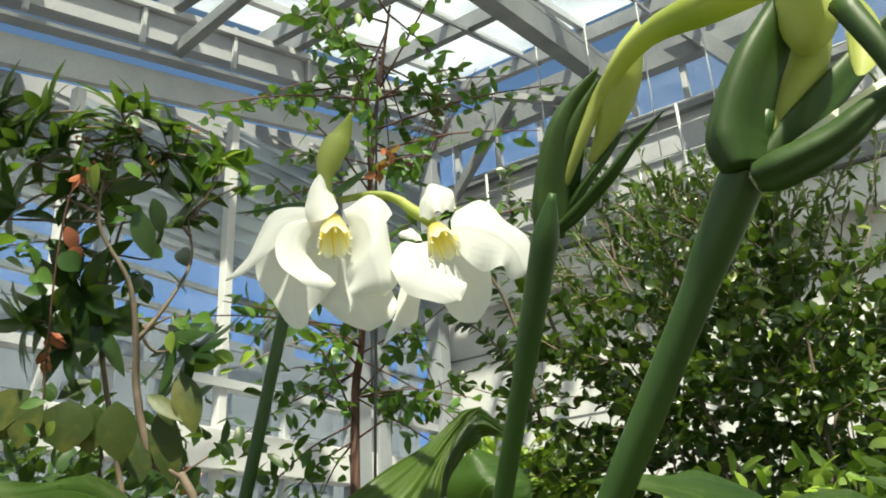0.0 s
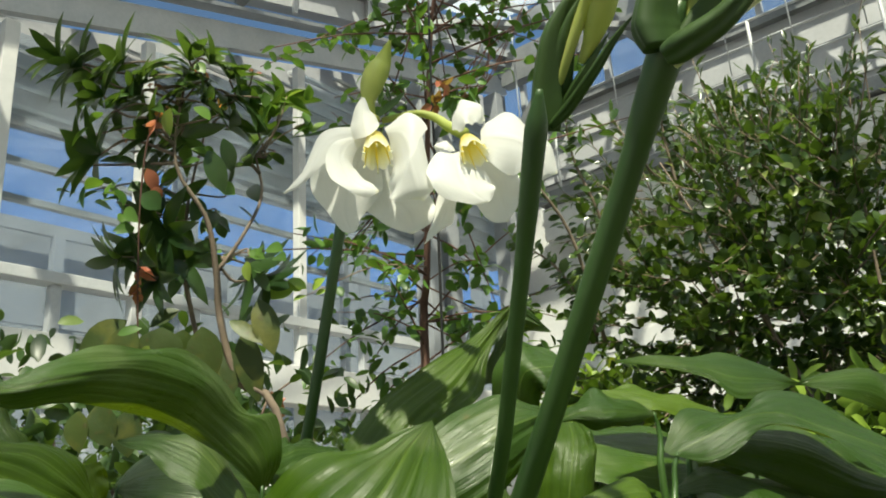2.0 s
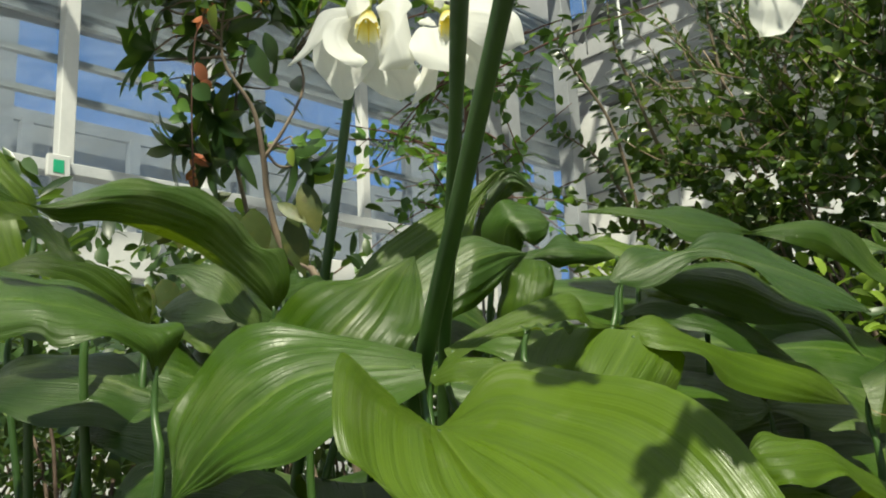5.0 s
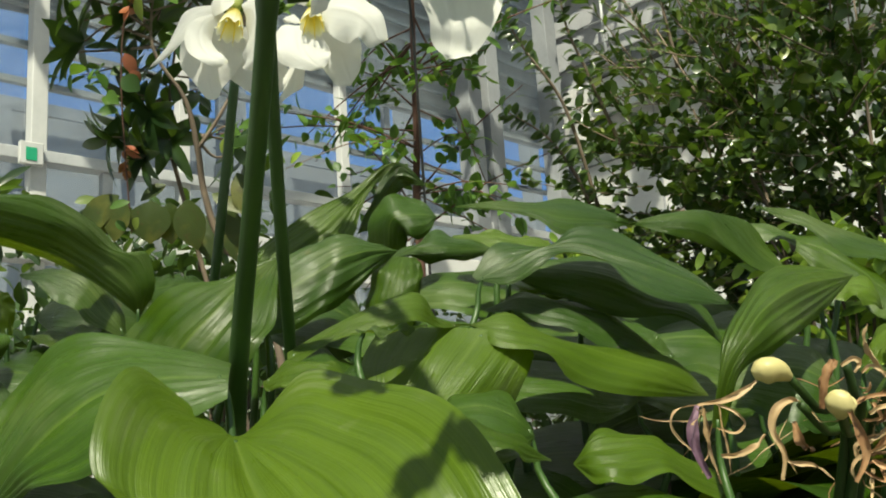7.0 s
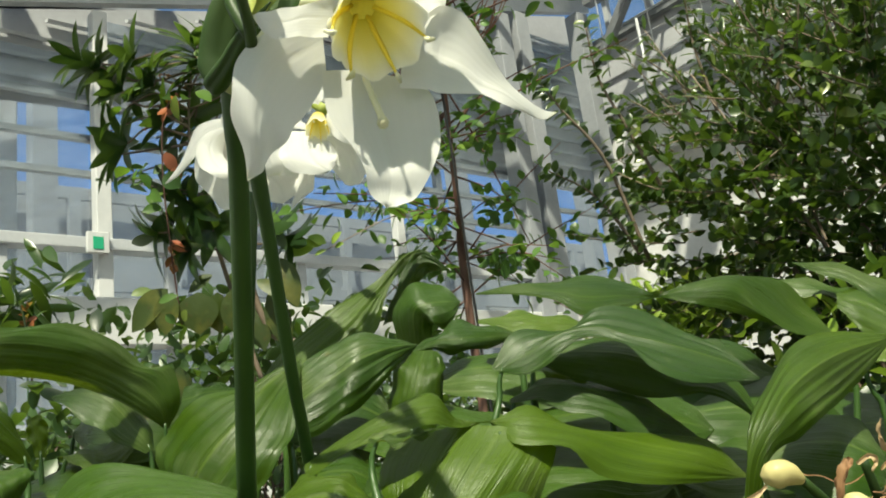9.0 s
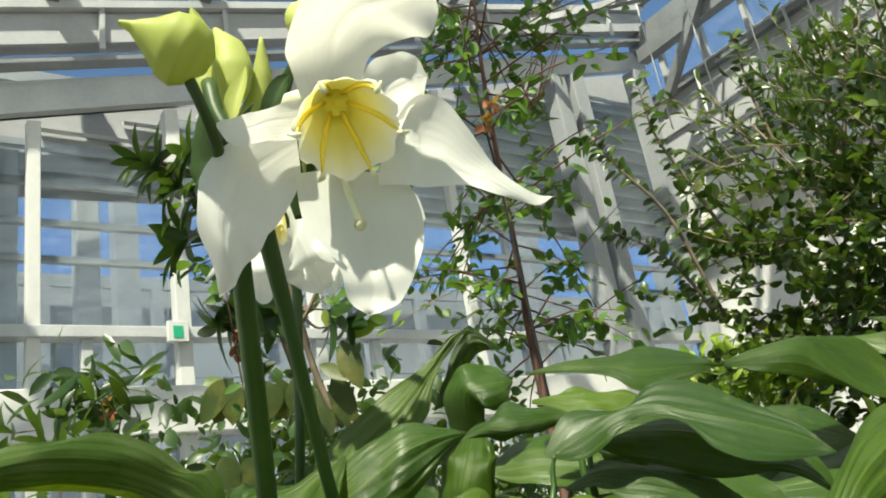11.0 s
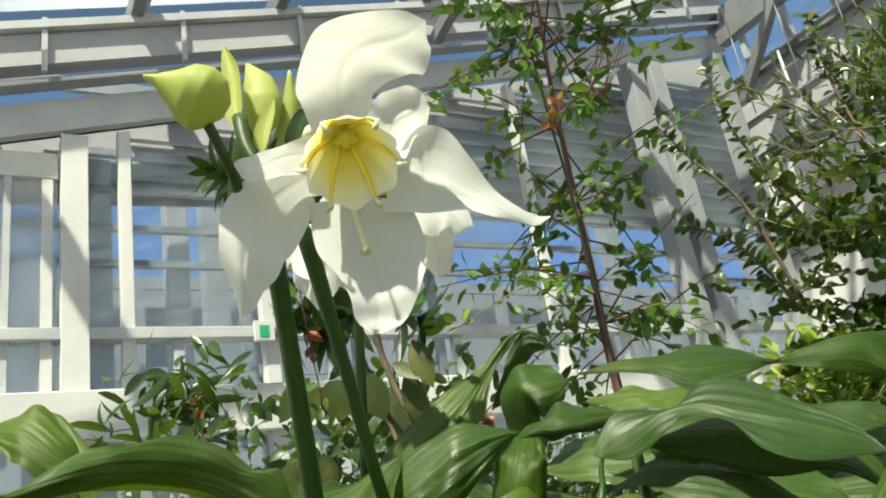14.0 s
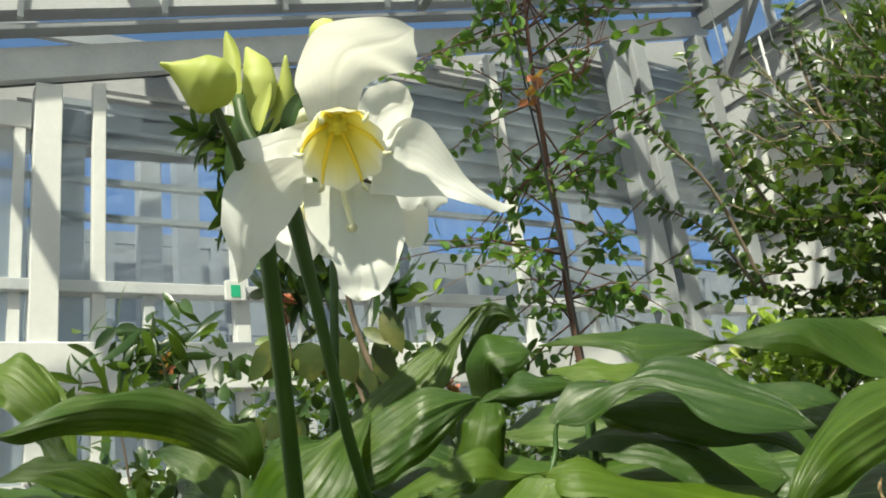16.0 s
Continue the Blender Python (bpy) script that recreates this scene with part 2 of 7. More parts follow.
def box(bm, lo, hi):
    lo, hi = Vector(lo), Vector(hi)
    m = Matrix.LocRotScale((lo + hi) / 2, None, hi - lo)
    bmesh.ops.create_cube(bm, size=1, matrix=m)
    return bm


def beam(bm, a, b, w, h, up=(0, 0, 1)):
    """A straight bar of w by h between two places."""
    a, b = Vector(a), Vector(b)
    d = (b - a).normalized()
    s = d.cross(Vector(up)).normalized()
    u = s.cross(d)
    m = Matrix((( d.x, s.x, u.x), (d.y, s.y, u.y), (d.z, s.z, u.z))).to_4x4()
    m.translation = (a + b) / 2
    bmesh.ops.create_cube(bm, size=1, matrix=m @ Matrix.Diagonal(((b - a).length, w, h, 1)))
    return bm


def bevelled(bm, r):
    bmesh.ops.bevel(bm, geom=bm.edges[:], offset=r, segments=1, affect="EDGES")
    return bm


def blade(points, width, n0, n1, profile, nl=20, nw=8, cup=0.25, wave=0.0, waves=3.0, thick=0.0006, seed=0.0, curl=0.0):
    """A leaf or petal: a smooth midrib, a width that follows profile(v), a face that turns from n0 to n1."""
    bm = bmesh.new()
    uv = bm.loops.layers.uv.new("UVMap")
    line = smoothed(points, nl)
    n0, n1 = Vector(n0), Vector(n1)
    grid = []
    for k, p in enumerate(line):
        v = k / nl
        d = (line[min(k + 1, nl)] - line[max(k - 1, 0)]).normalized()
        nrm = n0.lerp(n1, v)
        nrm = (nrm - d * nrm.dot(d)).normalized()
        side = d.cross(nrm)
        half = 0.5 * width * profile(v)
        row = []
        for j in range(nw + 1):
            u = j / nw * 2 - 1
            bend = cup * (abs(u) ** 1.4) * half
            ripple = wave * (abs(u) ** 2) * math.sin(waves * math.tau * v + (1.3 if u > 0 else 0.0) + seed)
            ripple += 0.35 * wave * u * math.sin(waves * 2.3 * math.tau * v + seed * 2)
            tilt = -curl * (abs(u) ** 3) * half * v
            row.append(bm.verts.new(p + side * (u * half * (1 - 0.12 * cup * cup * u * u)) + nrm * (bend + ripple * min(1, profile(v) * 1.5) + tilt)))
        grid.append(row)
    for k in range(nl):
        for j in range(nw):
            f = bm.faces.new((grid[k][j], grid[k][j + 1], grid[k + 1][j + 1], grid[k + 1][j]))
            for loop, (a, b) in zip(f.loops, ((j, k), (j + 1, k), (j + 1, k + 1), (j, k + 1))):
                loop[uv].uv = (a / nw, b / nl)
    return bm


def leaf_profile(v):
    return max(0.03, math.sin(math.pi * min(1.0, v * 0.96 + 0.03) ** 0.8) ** 0.75)


# ---- glasshouse ----
XW, YN, XE, YS = -4.39, 6.4, 4.2, -4.2
YV = -1.5  # valley between the two roof slopes


def roof_z(y):
    return 3.75 + 0.27 * y if y > YV else 3.75 + 0.27 * YV - 0.27 * (y - YV)


ground = part("ground", box(bmesh.new(), (-300, -300, -0.3), (300, 300, -0.02)), M_PAVING)
tagged(ground, "pale concrete ground inside and around the glasshouse", "ground", kind="structure")
bm = bmesh.new()
bmesh.ops.create_grid(bm, x_segments=120, y_segments=120, size=1)
for v in bm.verts:
    v.co.x, v.co.y = v.co.x * 2.4 - 1.4, v.co.y * 2.9 + 2.3
    v.co.z = 0.02 * noise.noise(v.co * 3) + 0.015 * noise.noise(v.co * 14) + 0.03
bed = part("planting_bed", bm, M_SOIL)
tagged(bed, "dark crumbly soil of the planting bed", "soil", kind="structure")


def wall_bars(wall, places, name, lo, hi, w, axis, at, mat=None):
    for y in places:
        b = bmesh.new()
        top = hi(y) if callable(hi) else hi
        if axis == "x":
            box(b, (at - w / 2, y - w / 2, lo), (at + w / 2, y + w / 2, top))
        else:
            box(b, (y - w / 2, at - w / 2, lo), (y + w / 2, at + w / 2, top))
        part(name, bevelled(b, 0.004), mat or M_STEEL, wall, smooth=False)


west = thing("wall_west", "glazed steel-framed wall with white sill panels", "wall", kind="structure")
part("sill_wall", box(bmesh.new(), (XW - 0.08, YS, -0.02), (XW + 0.06, YN, 0.95)), M_WHITE, west, smooth=False)
part("hazy_pane", box(bmesh.new(), (XW - 0.02, -1.1, 1.64), (XW - 0.012, 0.47, 2.86)), M_HAZYGLASS, west, smooth=False)
part("white_panel", bevelled(box(bmesh.new(), (XW - 0.03, -1.1, 2.864), (XW + 0.02, 0.47, 3.02)), 0.004), M_WHITE, west, smooth=False)
for y, w in ((0.415, 0.028), (0.22, 0.018), (-0.10, 0.05), (-0.45, 0.018)):
    part("mullion", box(bmesh.new(), (XW - 0.03, y - w, 1.644), (XW + 0.018, y + w, 2.86)), M_WHITE if w > 0.02 else M_STEEL, west, smooth=False)
part("sill_band", bevelled(box(bmesh.new(), (XW - 0.05, YS, 1.38), (XW + 0.10, YN, 1.64)), 0.006), M_WHITE, west, smooth=False)
part("transom", bevelled(box(bmesh.new(), (XW - 0.05, YS, 1.92), (XW + 0.06, YN, 1.985)), 0.004), M_STEEL, west, smooth=False)
for z in (2.40, 2.62, 2.87):
    part("glazing_bar", box(bmesh.new(), (XW - 0.10, YS, z - 0.018), (XW - 0.055, YN, z + 0.018)), M_DARKSTEEL, west, smooth=False)
# grey louvred band over the windows
bm = bmesh.new()
for y0, y1 in ((YS, YV), (YV, 2.6), (2.6, YN)):
    z0, z1 = (2.98 + 0.27 * max(q, YV) + 0.16 for q in (y0, y1))
    ends = [[bm.verts.new((x, q, z)) for x, z in ((XW - 0.30, 2.93), (XW - 0.24, 2.93), (XW - 0.24, t), (XW - 0.30, t))] for q, t in ((y0, z0), (y1, z1))]
    for k in range(4):
        bm.faces.new((ends[0][k], ends[0][(k + 1) % 4], ends[1][(k + 1) % 4], ends[1][k]))
    bm.faces.new(ends[0])
    bm.faces.new(ends[1])
part("upper_panel", bm, M_GREY, west, smooth=False)
for k in range(12):
    z = 3.02 + 0.13 * k
    part("louvre", beam(bmesh.new(), (XW - 0.20, max(YS, (z - 3.04) / 0.27), z), (XW - 0.20, YN, z), 0.06, 0.022, (0.5, 0, 1)), M_STEEL, west, smooth=False)
HEAD = lambda y: 2.98 + 0.27 * y if y > YV else 2.98 + 0.27 * YV
wall_bars(west, (-3.2, -1.9, -0.6, 0.82, 2.45, 3.70), "column", 0.95, HEAD, 0.07, "x", XW, M_WHITE)
wall_bars(west, (1.60,), "column", 0.95, HEAD, 0.085, "x", XW, M_WHITE)
wall_bars(west, (0.55,), "column", 0.95, HEAD, 0.14, "x", XW, M_WHITE)
part("pier", bevelled(box(bmesh.new(), (XW - 0.30, 0.62, 0.95), (XW - 0.14, 0.77, 3.1)), 0.006), M_GREY, west, smooth=False)
part("pier", bevelled(box(bmesh.new(), (XW - 0.75, 1.17, 0.95), (XW - 0.60, 1.31, 3.3)), 0.006), M_GREY, west, smooth=False)
wall_bars(west, (2.9, 4.4), "stanchion", 0.95, HEAD, 0.06, "x", XW - 0.30, M_DARKSTEEL)
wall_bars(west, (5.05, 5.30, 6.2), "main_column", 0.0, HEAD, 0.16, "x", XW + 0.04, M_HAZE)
wall_bars(west, (-2.5, -1.2, 0.1, 1.08, 1.98, 2.85, 4.3), "post", 0.95, 1.92, 0.06, "x", XW)
for y0, y1 in ((-4.2, -1.9), (-1.9, 0.51), (0.51, 1.55), (1.55, 2.45), (2.45, 3.7), (3.7, 5.05), (5.05, YN)):
    p = part("pane", box(bmesh.new(), (XW - 0.045, y0 + 0.004, 0.95), (XW - 0.039, y1 - 0.004, HEAD(min(y0, y1)))), M_GLASS, west, smooth=False)
    p.visible_shadow = False
for dz, x, w, h, m, nm in ((-0.62, XW + 0.02, 0.06, 0.20, M_STEEL, "head_panel"), (-0.44, XW + 0.10, 0.10, 0.035, M_HAZE, "drip_rail"),
                           (-0.25, XW + 0.12, 0.12, 0.20, M_GREY, "gutter_beam"), (-0.11, XW + 0.16, 0.14, 0.05, M_STEEL, "gutter_lip")):
    for y0, y1 in ((YV, YN), (YS, YV)):
        part(nm, beam(bmesh.new(), (x, y0, roof_z(y0) + dz), (x, y1, roof_z(y1) + dz), w, h), m, west, smooth=False)
for k in range(9):
    y = -0.4 + 0.78 * k
    part("gutter_bracket", beam(bmesh.new(), (XW + 0.20, y, roof_z(y) - 0.42), (XW + 0.20, y, roof_z(y) - 0.06), 0.03, 0.03, (1, 0, 0)), M_STEEL, west, smooth=False)

north = thing("wall_north", "white wall with a high walkway and a band of windows", "wall", kind="structure")
part("lower_wall", box(bmesh.new(), (XW, YN, -0.02), (XE, YN + 0.15, 3.40)), M_WHITE, north, smooth=False)
part("upper_band", box(bmesh.new(), (XW, YN + 0.004, 3.40), (XE, YN + 0.146, 4.36)), M_GREY, north, smooth=False)
part("dado", bevelled(box(bmesh.new(), (XW + 0.1, YN - 0.016, 0.0), (XE, YN - 0.003, 2.06)), 0.003), M_WHITE, north, smooth=False)
part("walkway_deck", box(bmesh.new(), (XW + 0.5, YN - 0.20, 3.22), (XE, YN - 0.004, 3.31)), M_DARKSTEEL, north, smooth=False)
part("fascia", bevelled(box(bmesh.new(), (XW + 0.5, YN - 0.24, 2.97), (XE, YN - 0.204, 3.28)), 0.004), M_WHITE, north, smooth=False)
part("gutter", box(bmesh.new(), (XW + 0.5, YN - 0.30, 3.30), (XE, YN - 0.20, 3.41)), M_DARKSTEEL, north, smooth=False)
for k in range(9):
    x = XW + 0.7 + k * 0.95
    part("rail_post", tube(bmesh.new(), [(x, YN - 0.20, 3.31), (x, YN - 0.20, 3.8), (x, YN - 0.20, 4.3)], [0.014, 0.014], 8, 2), M_STEEL, north)
for z in (3.63, 3.84, 4.09, 4.3):
    part("rail", tube(bmesh.new(), [(XW + 0.5, YN - 0.20, z), (0, YN - 0.20, z), (XE, YN - 0.20, z)], [0.012, 0.012], 8, 2), M_STEEL, north)
for k in range(8):
    x = XW + 1.0 + k
    part("joint", box(bmesh.new(), (x - 0.006, YN - 0.020, 0), (x + 0.006, YN - 0.001, 3.20)), M_GREY, north, smooth=False)
for z in (1.0, 1.9, 2.6, 3.6, 3.95):
    part("joint", box(bmesh.new(), (XW, YN - 0.022, z - 0.006), (XE, YN - 0.001, z + 0.006)), M_DARKSTEEL, north, smooth=False)
part("head_beam", box(bmesh.new(), (XW, YN - 0.10, 4.90), (XE, YN + 0.12, 5.14)), M_DARKSTEEL, north, smooth=False)
part("sill_beam", box(bmesh.new(), (XW, YN - 0.08, 4.30), (XE, YN - 0.004, 4.38)), M_DARKSTEEL, north, smooth=False)
for k in range(18):
    x = XW + 0.25 + k * 0.48
    part("mullion", box(bmesh.new(), (x - 0.025, YN, 4.36), (x + 0.025, YN + 0.06, 4.90)), M_STEEL, north, smooth=False)
p = part("pane", box(bmesh.new(), (XW, YN + 0.07, 4.36), (XE, YN + 0.076, 4.90)), M_GLASS, north, smooth=False)
p.visible_shadow = False

east = thing("wall_east", "glazed steel-framed wall behind the plants", "wall", kind="structure")
part("sill_wall", box(bmesh.new(), (XE, YS, -0.02), (XE + 0.12, YN, 0.6)), M_WHITE, east, smooth=False)
wall_bars(east, [YS + 1.3 * k for k in range(9)], "column", 0.6, HEAD, 0.07, "x", XE)
south = thing("wall_south", "glazed steel-framed wall opposite the white wall", "wall", kind="structure")
part("sill_wall", box(bmesh.new(), (XW, YS - 0.12, -0.02), (XE, YS, 0.6)), M_WHITE, south, smooth=False)
wall_bars(south, [XW + 1.3 * k for k in range(7)], "column", 0.6, 4.1, 0.07, "y", YS)

roof = thing("ceiling", "sloping glass roof on grey and white steel bars", "roof", kind="structure")
SLOPES = ((YV, YN, (-0.2, 0.88, 1.80, 2.95, 3.88, 4.12, 5.10, 6.35)), (YS, YV, (-4.2, -3.2, -2.3)))
for y0, y1, places in SLOPES:
    for y in places:
        part("purlin", beam(bmesh.new(), (XW, y, roof_z(y) - 0.02), (XE, y, roof_z(y) - 0.02), 0.07, 0.15), M_DARKSTEEL, roof, smooth=False)
        part("purlin_cap", beam(bmesh.new(), (XW, y + 0.06, roof_z(y) + 0.05), (XE, y + 0.06, roof_z(y) + 0.05), 0.05, 0.05), M_STEEL, roof, smooth=False)
    for k in range(11):
        x = XW + 0.40 + k * 0.7
        part("rafter", beam(bmesh.new(), (x, y0, roof_z(y0) + 0.10), (x, y1, roof_z(y1) + 0.10), 0.055, 0.07), M_STEEL, roof, smooth=False)
    g = part("roof_glazing", beam(bmesh.new(), ((XW + XE) / 2, y0, roof_z(y0) + 0.15), ((XW + XE) / 2, y1, roof_z(y1) + 0.15), XE - XW, 0.006), M_ROOFGLASS, roof, smooth=False)
    g.visible_shadow = False
# unseen extra rafters, added to throw shade on the near flower and stalks
for x, w in ((3.640, 0.090), (3.262, 0.14), (1.48, 0.09), (1.19, 0.14), (-0.62, 0.09), (-0.91, 0.14), (-2.72, 0.09), (-3.01, 0.14)):
    part("main_rafter", beam(bmesh.new(), (x, YS, roof_z(YS) - 0.05), (x, YV + 0.10, 3.33), w, 0.04), M_STEEL, roof, smooth=False)
# heavy members under the glass and their bracing
for a, b, w, h in (((-2.5, 1.5, 4.20), (-2.42, YN, 4.92), 0.14, 0.22), ((-2.55, 1.5, 4.36), (-2.47, YN, 5.08), 0.22, 0.05), ((-4.2, 6.2, 4.75), (-1.0, 6.2, 4.75), 0.12, 0.14),
                   ((-4.1, 6.1, 4.0), (-3.3, 6.1, 4.9), 0.08, 0.08), ((-3.0, 6.1, 4.95), (-2.45, 6.1, 4.2), 0.08, 0.10), ((-2.45, 6.1, 5.0), (-2.45, 6.1, 3.6), 0.07, 0.07),
                   ((-1.7, 6.1, 5.1), (-1.0, 6.1, 4.1), 0.12, 0.12), ((-4.2, 4.6, 4.7), (-2.5, 6.2, 4.6), 0.06, 0.06), ((-4.2, 3.0, 4.15), (-2.5, 3.0, 4.5), 0.07, 0.09)):
    part("brace", beam(bmesh.new(), a, b, w, h), M_DARKSTEEL, roof, smooth=False)
# thin bars added along the slope, just under the glass
for x in (-3.1, -1.9, -0.6, 0.6, 1.8, 3.0):
    part("blind_rail", beam(bmesh.new(), (x, YV, roof_z(YV) - 0.10), (x, YN, roof_z(YN) - 0.10), 0.025, 0.03), M_DARKSTEEL, roof, smooth=False)
for k in range(8):
    x, z = -3.6 + 0.46 * k, 4.6
    part("hanging_rod", tube(bmesh.new(), [(x, YN - 0.9, 4.9), (x, YN - 0.9, 4.2), (x, YN - 0.9, 3.5)], [0.006, 0.006], 6, 2), M_STEEL, roof)

# the next glasshouse, seen through the west wall, haze painted into its grey
neighbour = thing("neighbour_glasshouse", "glasshouse beyond the glazed wall, its haze painted grey", "building")
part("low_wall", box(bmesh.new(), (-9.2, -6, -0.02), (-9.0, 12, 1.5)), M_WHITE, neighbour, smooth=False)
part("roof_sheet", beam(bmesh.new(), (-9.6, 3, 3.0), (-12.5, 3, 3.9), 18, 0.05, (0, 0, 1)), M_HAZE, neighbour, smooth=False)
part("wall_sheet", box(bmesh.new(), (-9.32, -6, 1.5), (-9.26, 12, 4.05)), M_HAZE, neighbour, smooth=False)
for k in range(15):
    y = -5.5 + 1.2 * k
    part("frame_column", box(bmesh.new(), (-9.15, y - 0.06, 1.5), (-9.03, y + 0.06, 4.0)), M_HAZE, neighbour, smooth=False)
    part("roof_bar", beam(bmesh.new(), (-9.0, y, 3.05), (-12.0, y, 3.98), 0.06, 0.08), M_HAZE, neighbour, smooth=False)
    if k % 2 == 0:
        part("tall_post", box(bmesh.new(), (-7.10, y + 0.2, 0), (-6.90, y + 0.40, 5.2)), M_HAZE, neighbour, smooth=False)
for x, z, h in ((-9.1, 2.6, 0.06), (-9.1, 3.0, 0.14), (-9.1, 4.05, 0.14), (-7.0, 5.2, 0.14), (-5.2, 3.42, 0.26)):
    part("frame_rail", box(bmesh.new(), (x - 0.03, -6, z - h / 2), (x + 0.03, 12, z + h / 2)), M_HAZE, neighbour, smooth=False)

# the blue sky low over the neighbouring roofs, fading out upwards into the sky above
n = Nodes("clear_sky")
glow, clear, both = n.add("Emission", Color=(0.09, 0.22, 0.56, 1), Strength=1.0), n.add("BsdfTransparent"), n.add("MixShader")
place, height = n.add("TexCoord"), n.add("SeparateXYZ")
n.link(place.outputs["Object"], height.inputs[0])
n.link(n.ramp(n.math("DIVIDE", height.outputs[2], 140.0), (0.25, (0, 0, 0)), (0.85, (1, 1, 1))), both.inputs[0])
n.link(glow.outputs[0], both.inputs[1])
n.link(clear.outputs[0], both.inputs[2])
n.link(both.outputs[0], n.out.inputs[0])
bm = bmesh.new()
ring = [(160 * math.cos(radians(a)), 160 * math.sin(radians(a))) for a in range(70, 231, 8)]
low, high = [bm.verts.new((x, y, -1.0)) for x, y in ring], [bm.verts.new((x, y, 139.0)) for x, y in ring]
for k in range(len(ring) - 1):
    bm.faces.new((low[k], low[k + 1], high[k + 1], high[k]))
backdrop = part("backdrop", bm, n.mat)
backdrop.visible_shadow = False
tagged(backdrop, "clear blue winter sky low over the roofs", "sky", kind="structure")

# ---- lilies ----
LEAF_COUNT = [0]


def lily(label):
    return thing("amazon_lily", label, "lily", "amazon lilies in the bed")


near = lily("amazon lily with broad green leaves and one large white flower")
left = lily("amazon lily with long wavy dark green arching leaves")
right = lily("amazon lily clump with overlapping glossy green leaves")
far = lily("amazon lily with two nodding white flowers and a bud")
back = [lily("amazon lily clump in the shade behind the front leaves") for k in range(3)]
HEARTS = {back[0].name: Vector((-0.16, 0.80, 0.03)), back[1].name: Vector((0.10, 0.66, 0.03)), back[2].name: Vector((-0.36, 0.66, 0.03)), near.name: Vector((-0.21, 0.23, 0.03)), left.name: Vector((-0.42, 0.20, 0.03)), right.name: Vector((-0.16, 0.50, 0.03)), far.name: Vector((-0.40, 0.36, 0.03))}


def lily_leaf(plant, points, width, n0, n1, cup=0.22, wave=0.003):
    LEAF_COUNT[0] += 1
    seed = LEAF_COUNT[0] * 1.7
    ob = part("leaf", blade(points, width, n0, n1, leaf_profile, 28, 12, cup, wave, 2.2, seed=seed), M_OLD_SHADED_LEAF, plant)
    base, heart_at = Vector(points[0]), HEARTS[plant.name]
    foot = heart_at + Vector((math.sin(seed) * 0.03, math.cos(seed * 2) * 0.03, 0))
    start = (Vector(points[1]) - base).normalized()
    part("leaf_stalk", tube(bmesh.new(), [base + start * 0.012, base - start * 0.02 - Vector((0, 0, 0.03)), base.lerp(foot, 0.5) - Vector((0, 0, 0.02)), foot], [0.0035, 0.004, 0.005, 0.007], 8, 10), M_SCAPE, ob)
    return ob


def broad_leaf(plant, far_edge, midrib, near_edge, wave=0.0022, rib=0.0002, ribs=6, old_shaded=False):
    """A leaf lofted between its two edges and its midrib, all three running from base to tip."""
    LEAF_COUNT[0] += 1
    seed, nl, nw = LEAF_COUNT[0] * 1.7, 44, 44
    ea, eb = smoothed(far_edge, nl), smoothed(near_edge, nl)
    em = smoothed(midrib, nl) if midrib else [a.lerp(b, 0.5) for a, b in zip(ea, eb)]
    bm = bmesh.new()
    uv = bm.loops.layers.uv.new("UVMap")
    grid = []
    for k in range(nl + 1):
        a, m, b, v = ea[k], em[k], eb[k], k / nl
        d = (em[min(k + 1, nl)] - em[max(k - 1, 0)]).normalized()
        nrm = d.cross(b - a)
        nrm = nrm.normalized() if nrm.length > 1e-7 else Vector((0, 0, 1))
        fade = min(1.0, 4 * v, 4 * (1 - v))
        row = []
        for j in range(nw + 1):
            u = j / nw * 2 - 1
            p = a * (u * (u - 1) / 2) + m * (1 - u * u) + b * (u * (u + 1) / 2)
            h = wave * u * u * math.sin(2.6 * math.tau * v + seed + (1.9 if u > 0 else 0)) + rib * abs(math.cos(u * math.pi * ribs / 2 + 0.5 * noise.noise(Vector((v * 2, seed, u))))) * (0.6 + 0.8 * noise.noise(Vector((u * 4, seed, v * 1.5)))) * 1.6 - 2.5 * rib * max(0, 1 - abs(u) * 7)
            h += 0.0012 * noise.noise(Vector((u * 1.6 + seed, v * 5, seed)))
            row.append(bm.verts.new(p + nrm * (h * fade)))
        grid.append(row)
    for k in range(nl):
        for j in range(nw):
            f = bm.faces.new((grid[k][j], grid[k][j + 1], grid[k + 1][j + 1], grid[k + 1][j]))
            for loop, (x, y) in zip(f.loops, ((j, k), (j + 1, k), (j + 1, k + 1), (j, k + 1))):
                loop[uv].uv = (x / nw, y / nl)
    ob = part("leaf", bm, M_OLD_SHADED_LEAF if old_shaded else M_LEAF, plant, "deep green glossy leaf, darkened for age and shade" if old_shaded else "")
    base, foot = em[0], HEARTS[plant.name] + Vector((math.sin(seed) * 0.03, math.cos(seed * 2) * 0.03, 0))
    d = (em[3] - em[0]).normalized()
    part("leaf_stalk", tube(bmesh.new(), [base + d * 0.004, base - Vector((0, 0, 0.014)), base - Vector((0, 0, 0.07)), base.lerp(foot, 0.6) - Vector((0, 0, 0.03)), foot], [0.0008, 0.0016, 0.0024, 0.0035, 0.005], 8, 16), M_SCAPE, ob)
    return ob


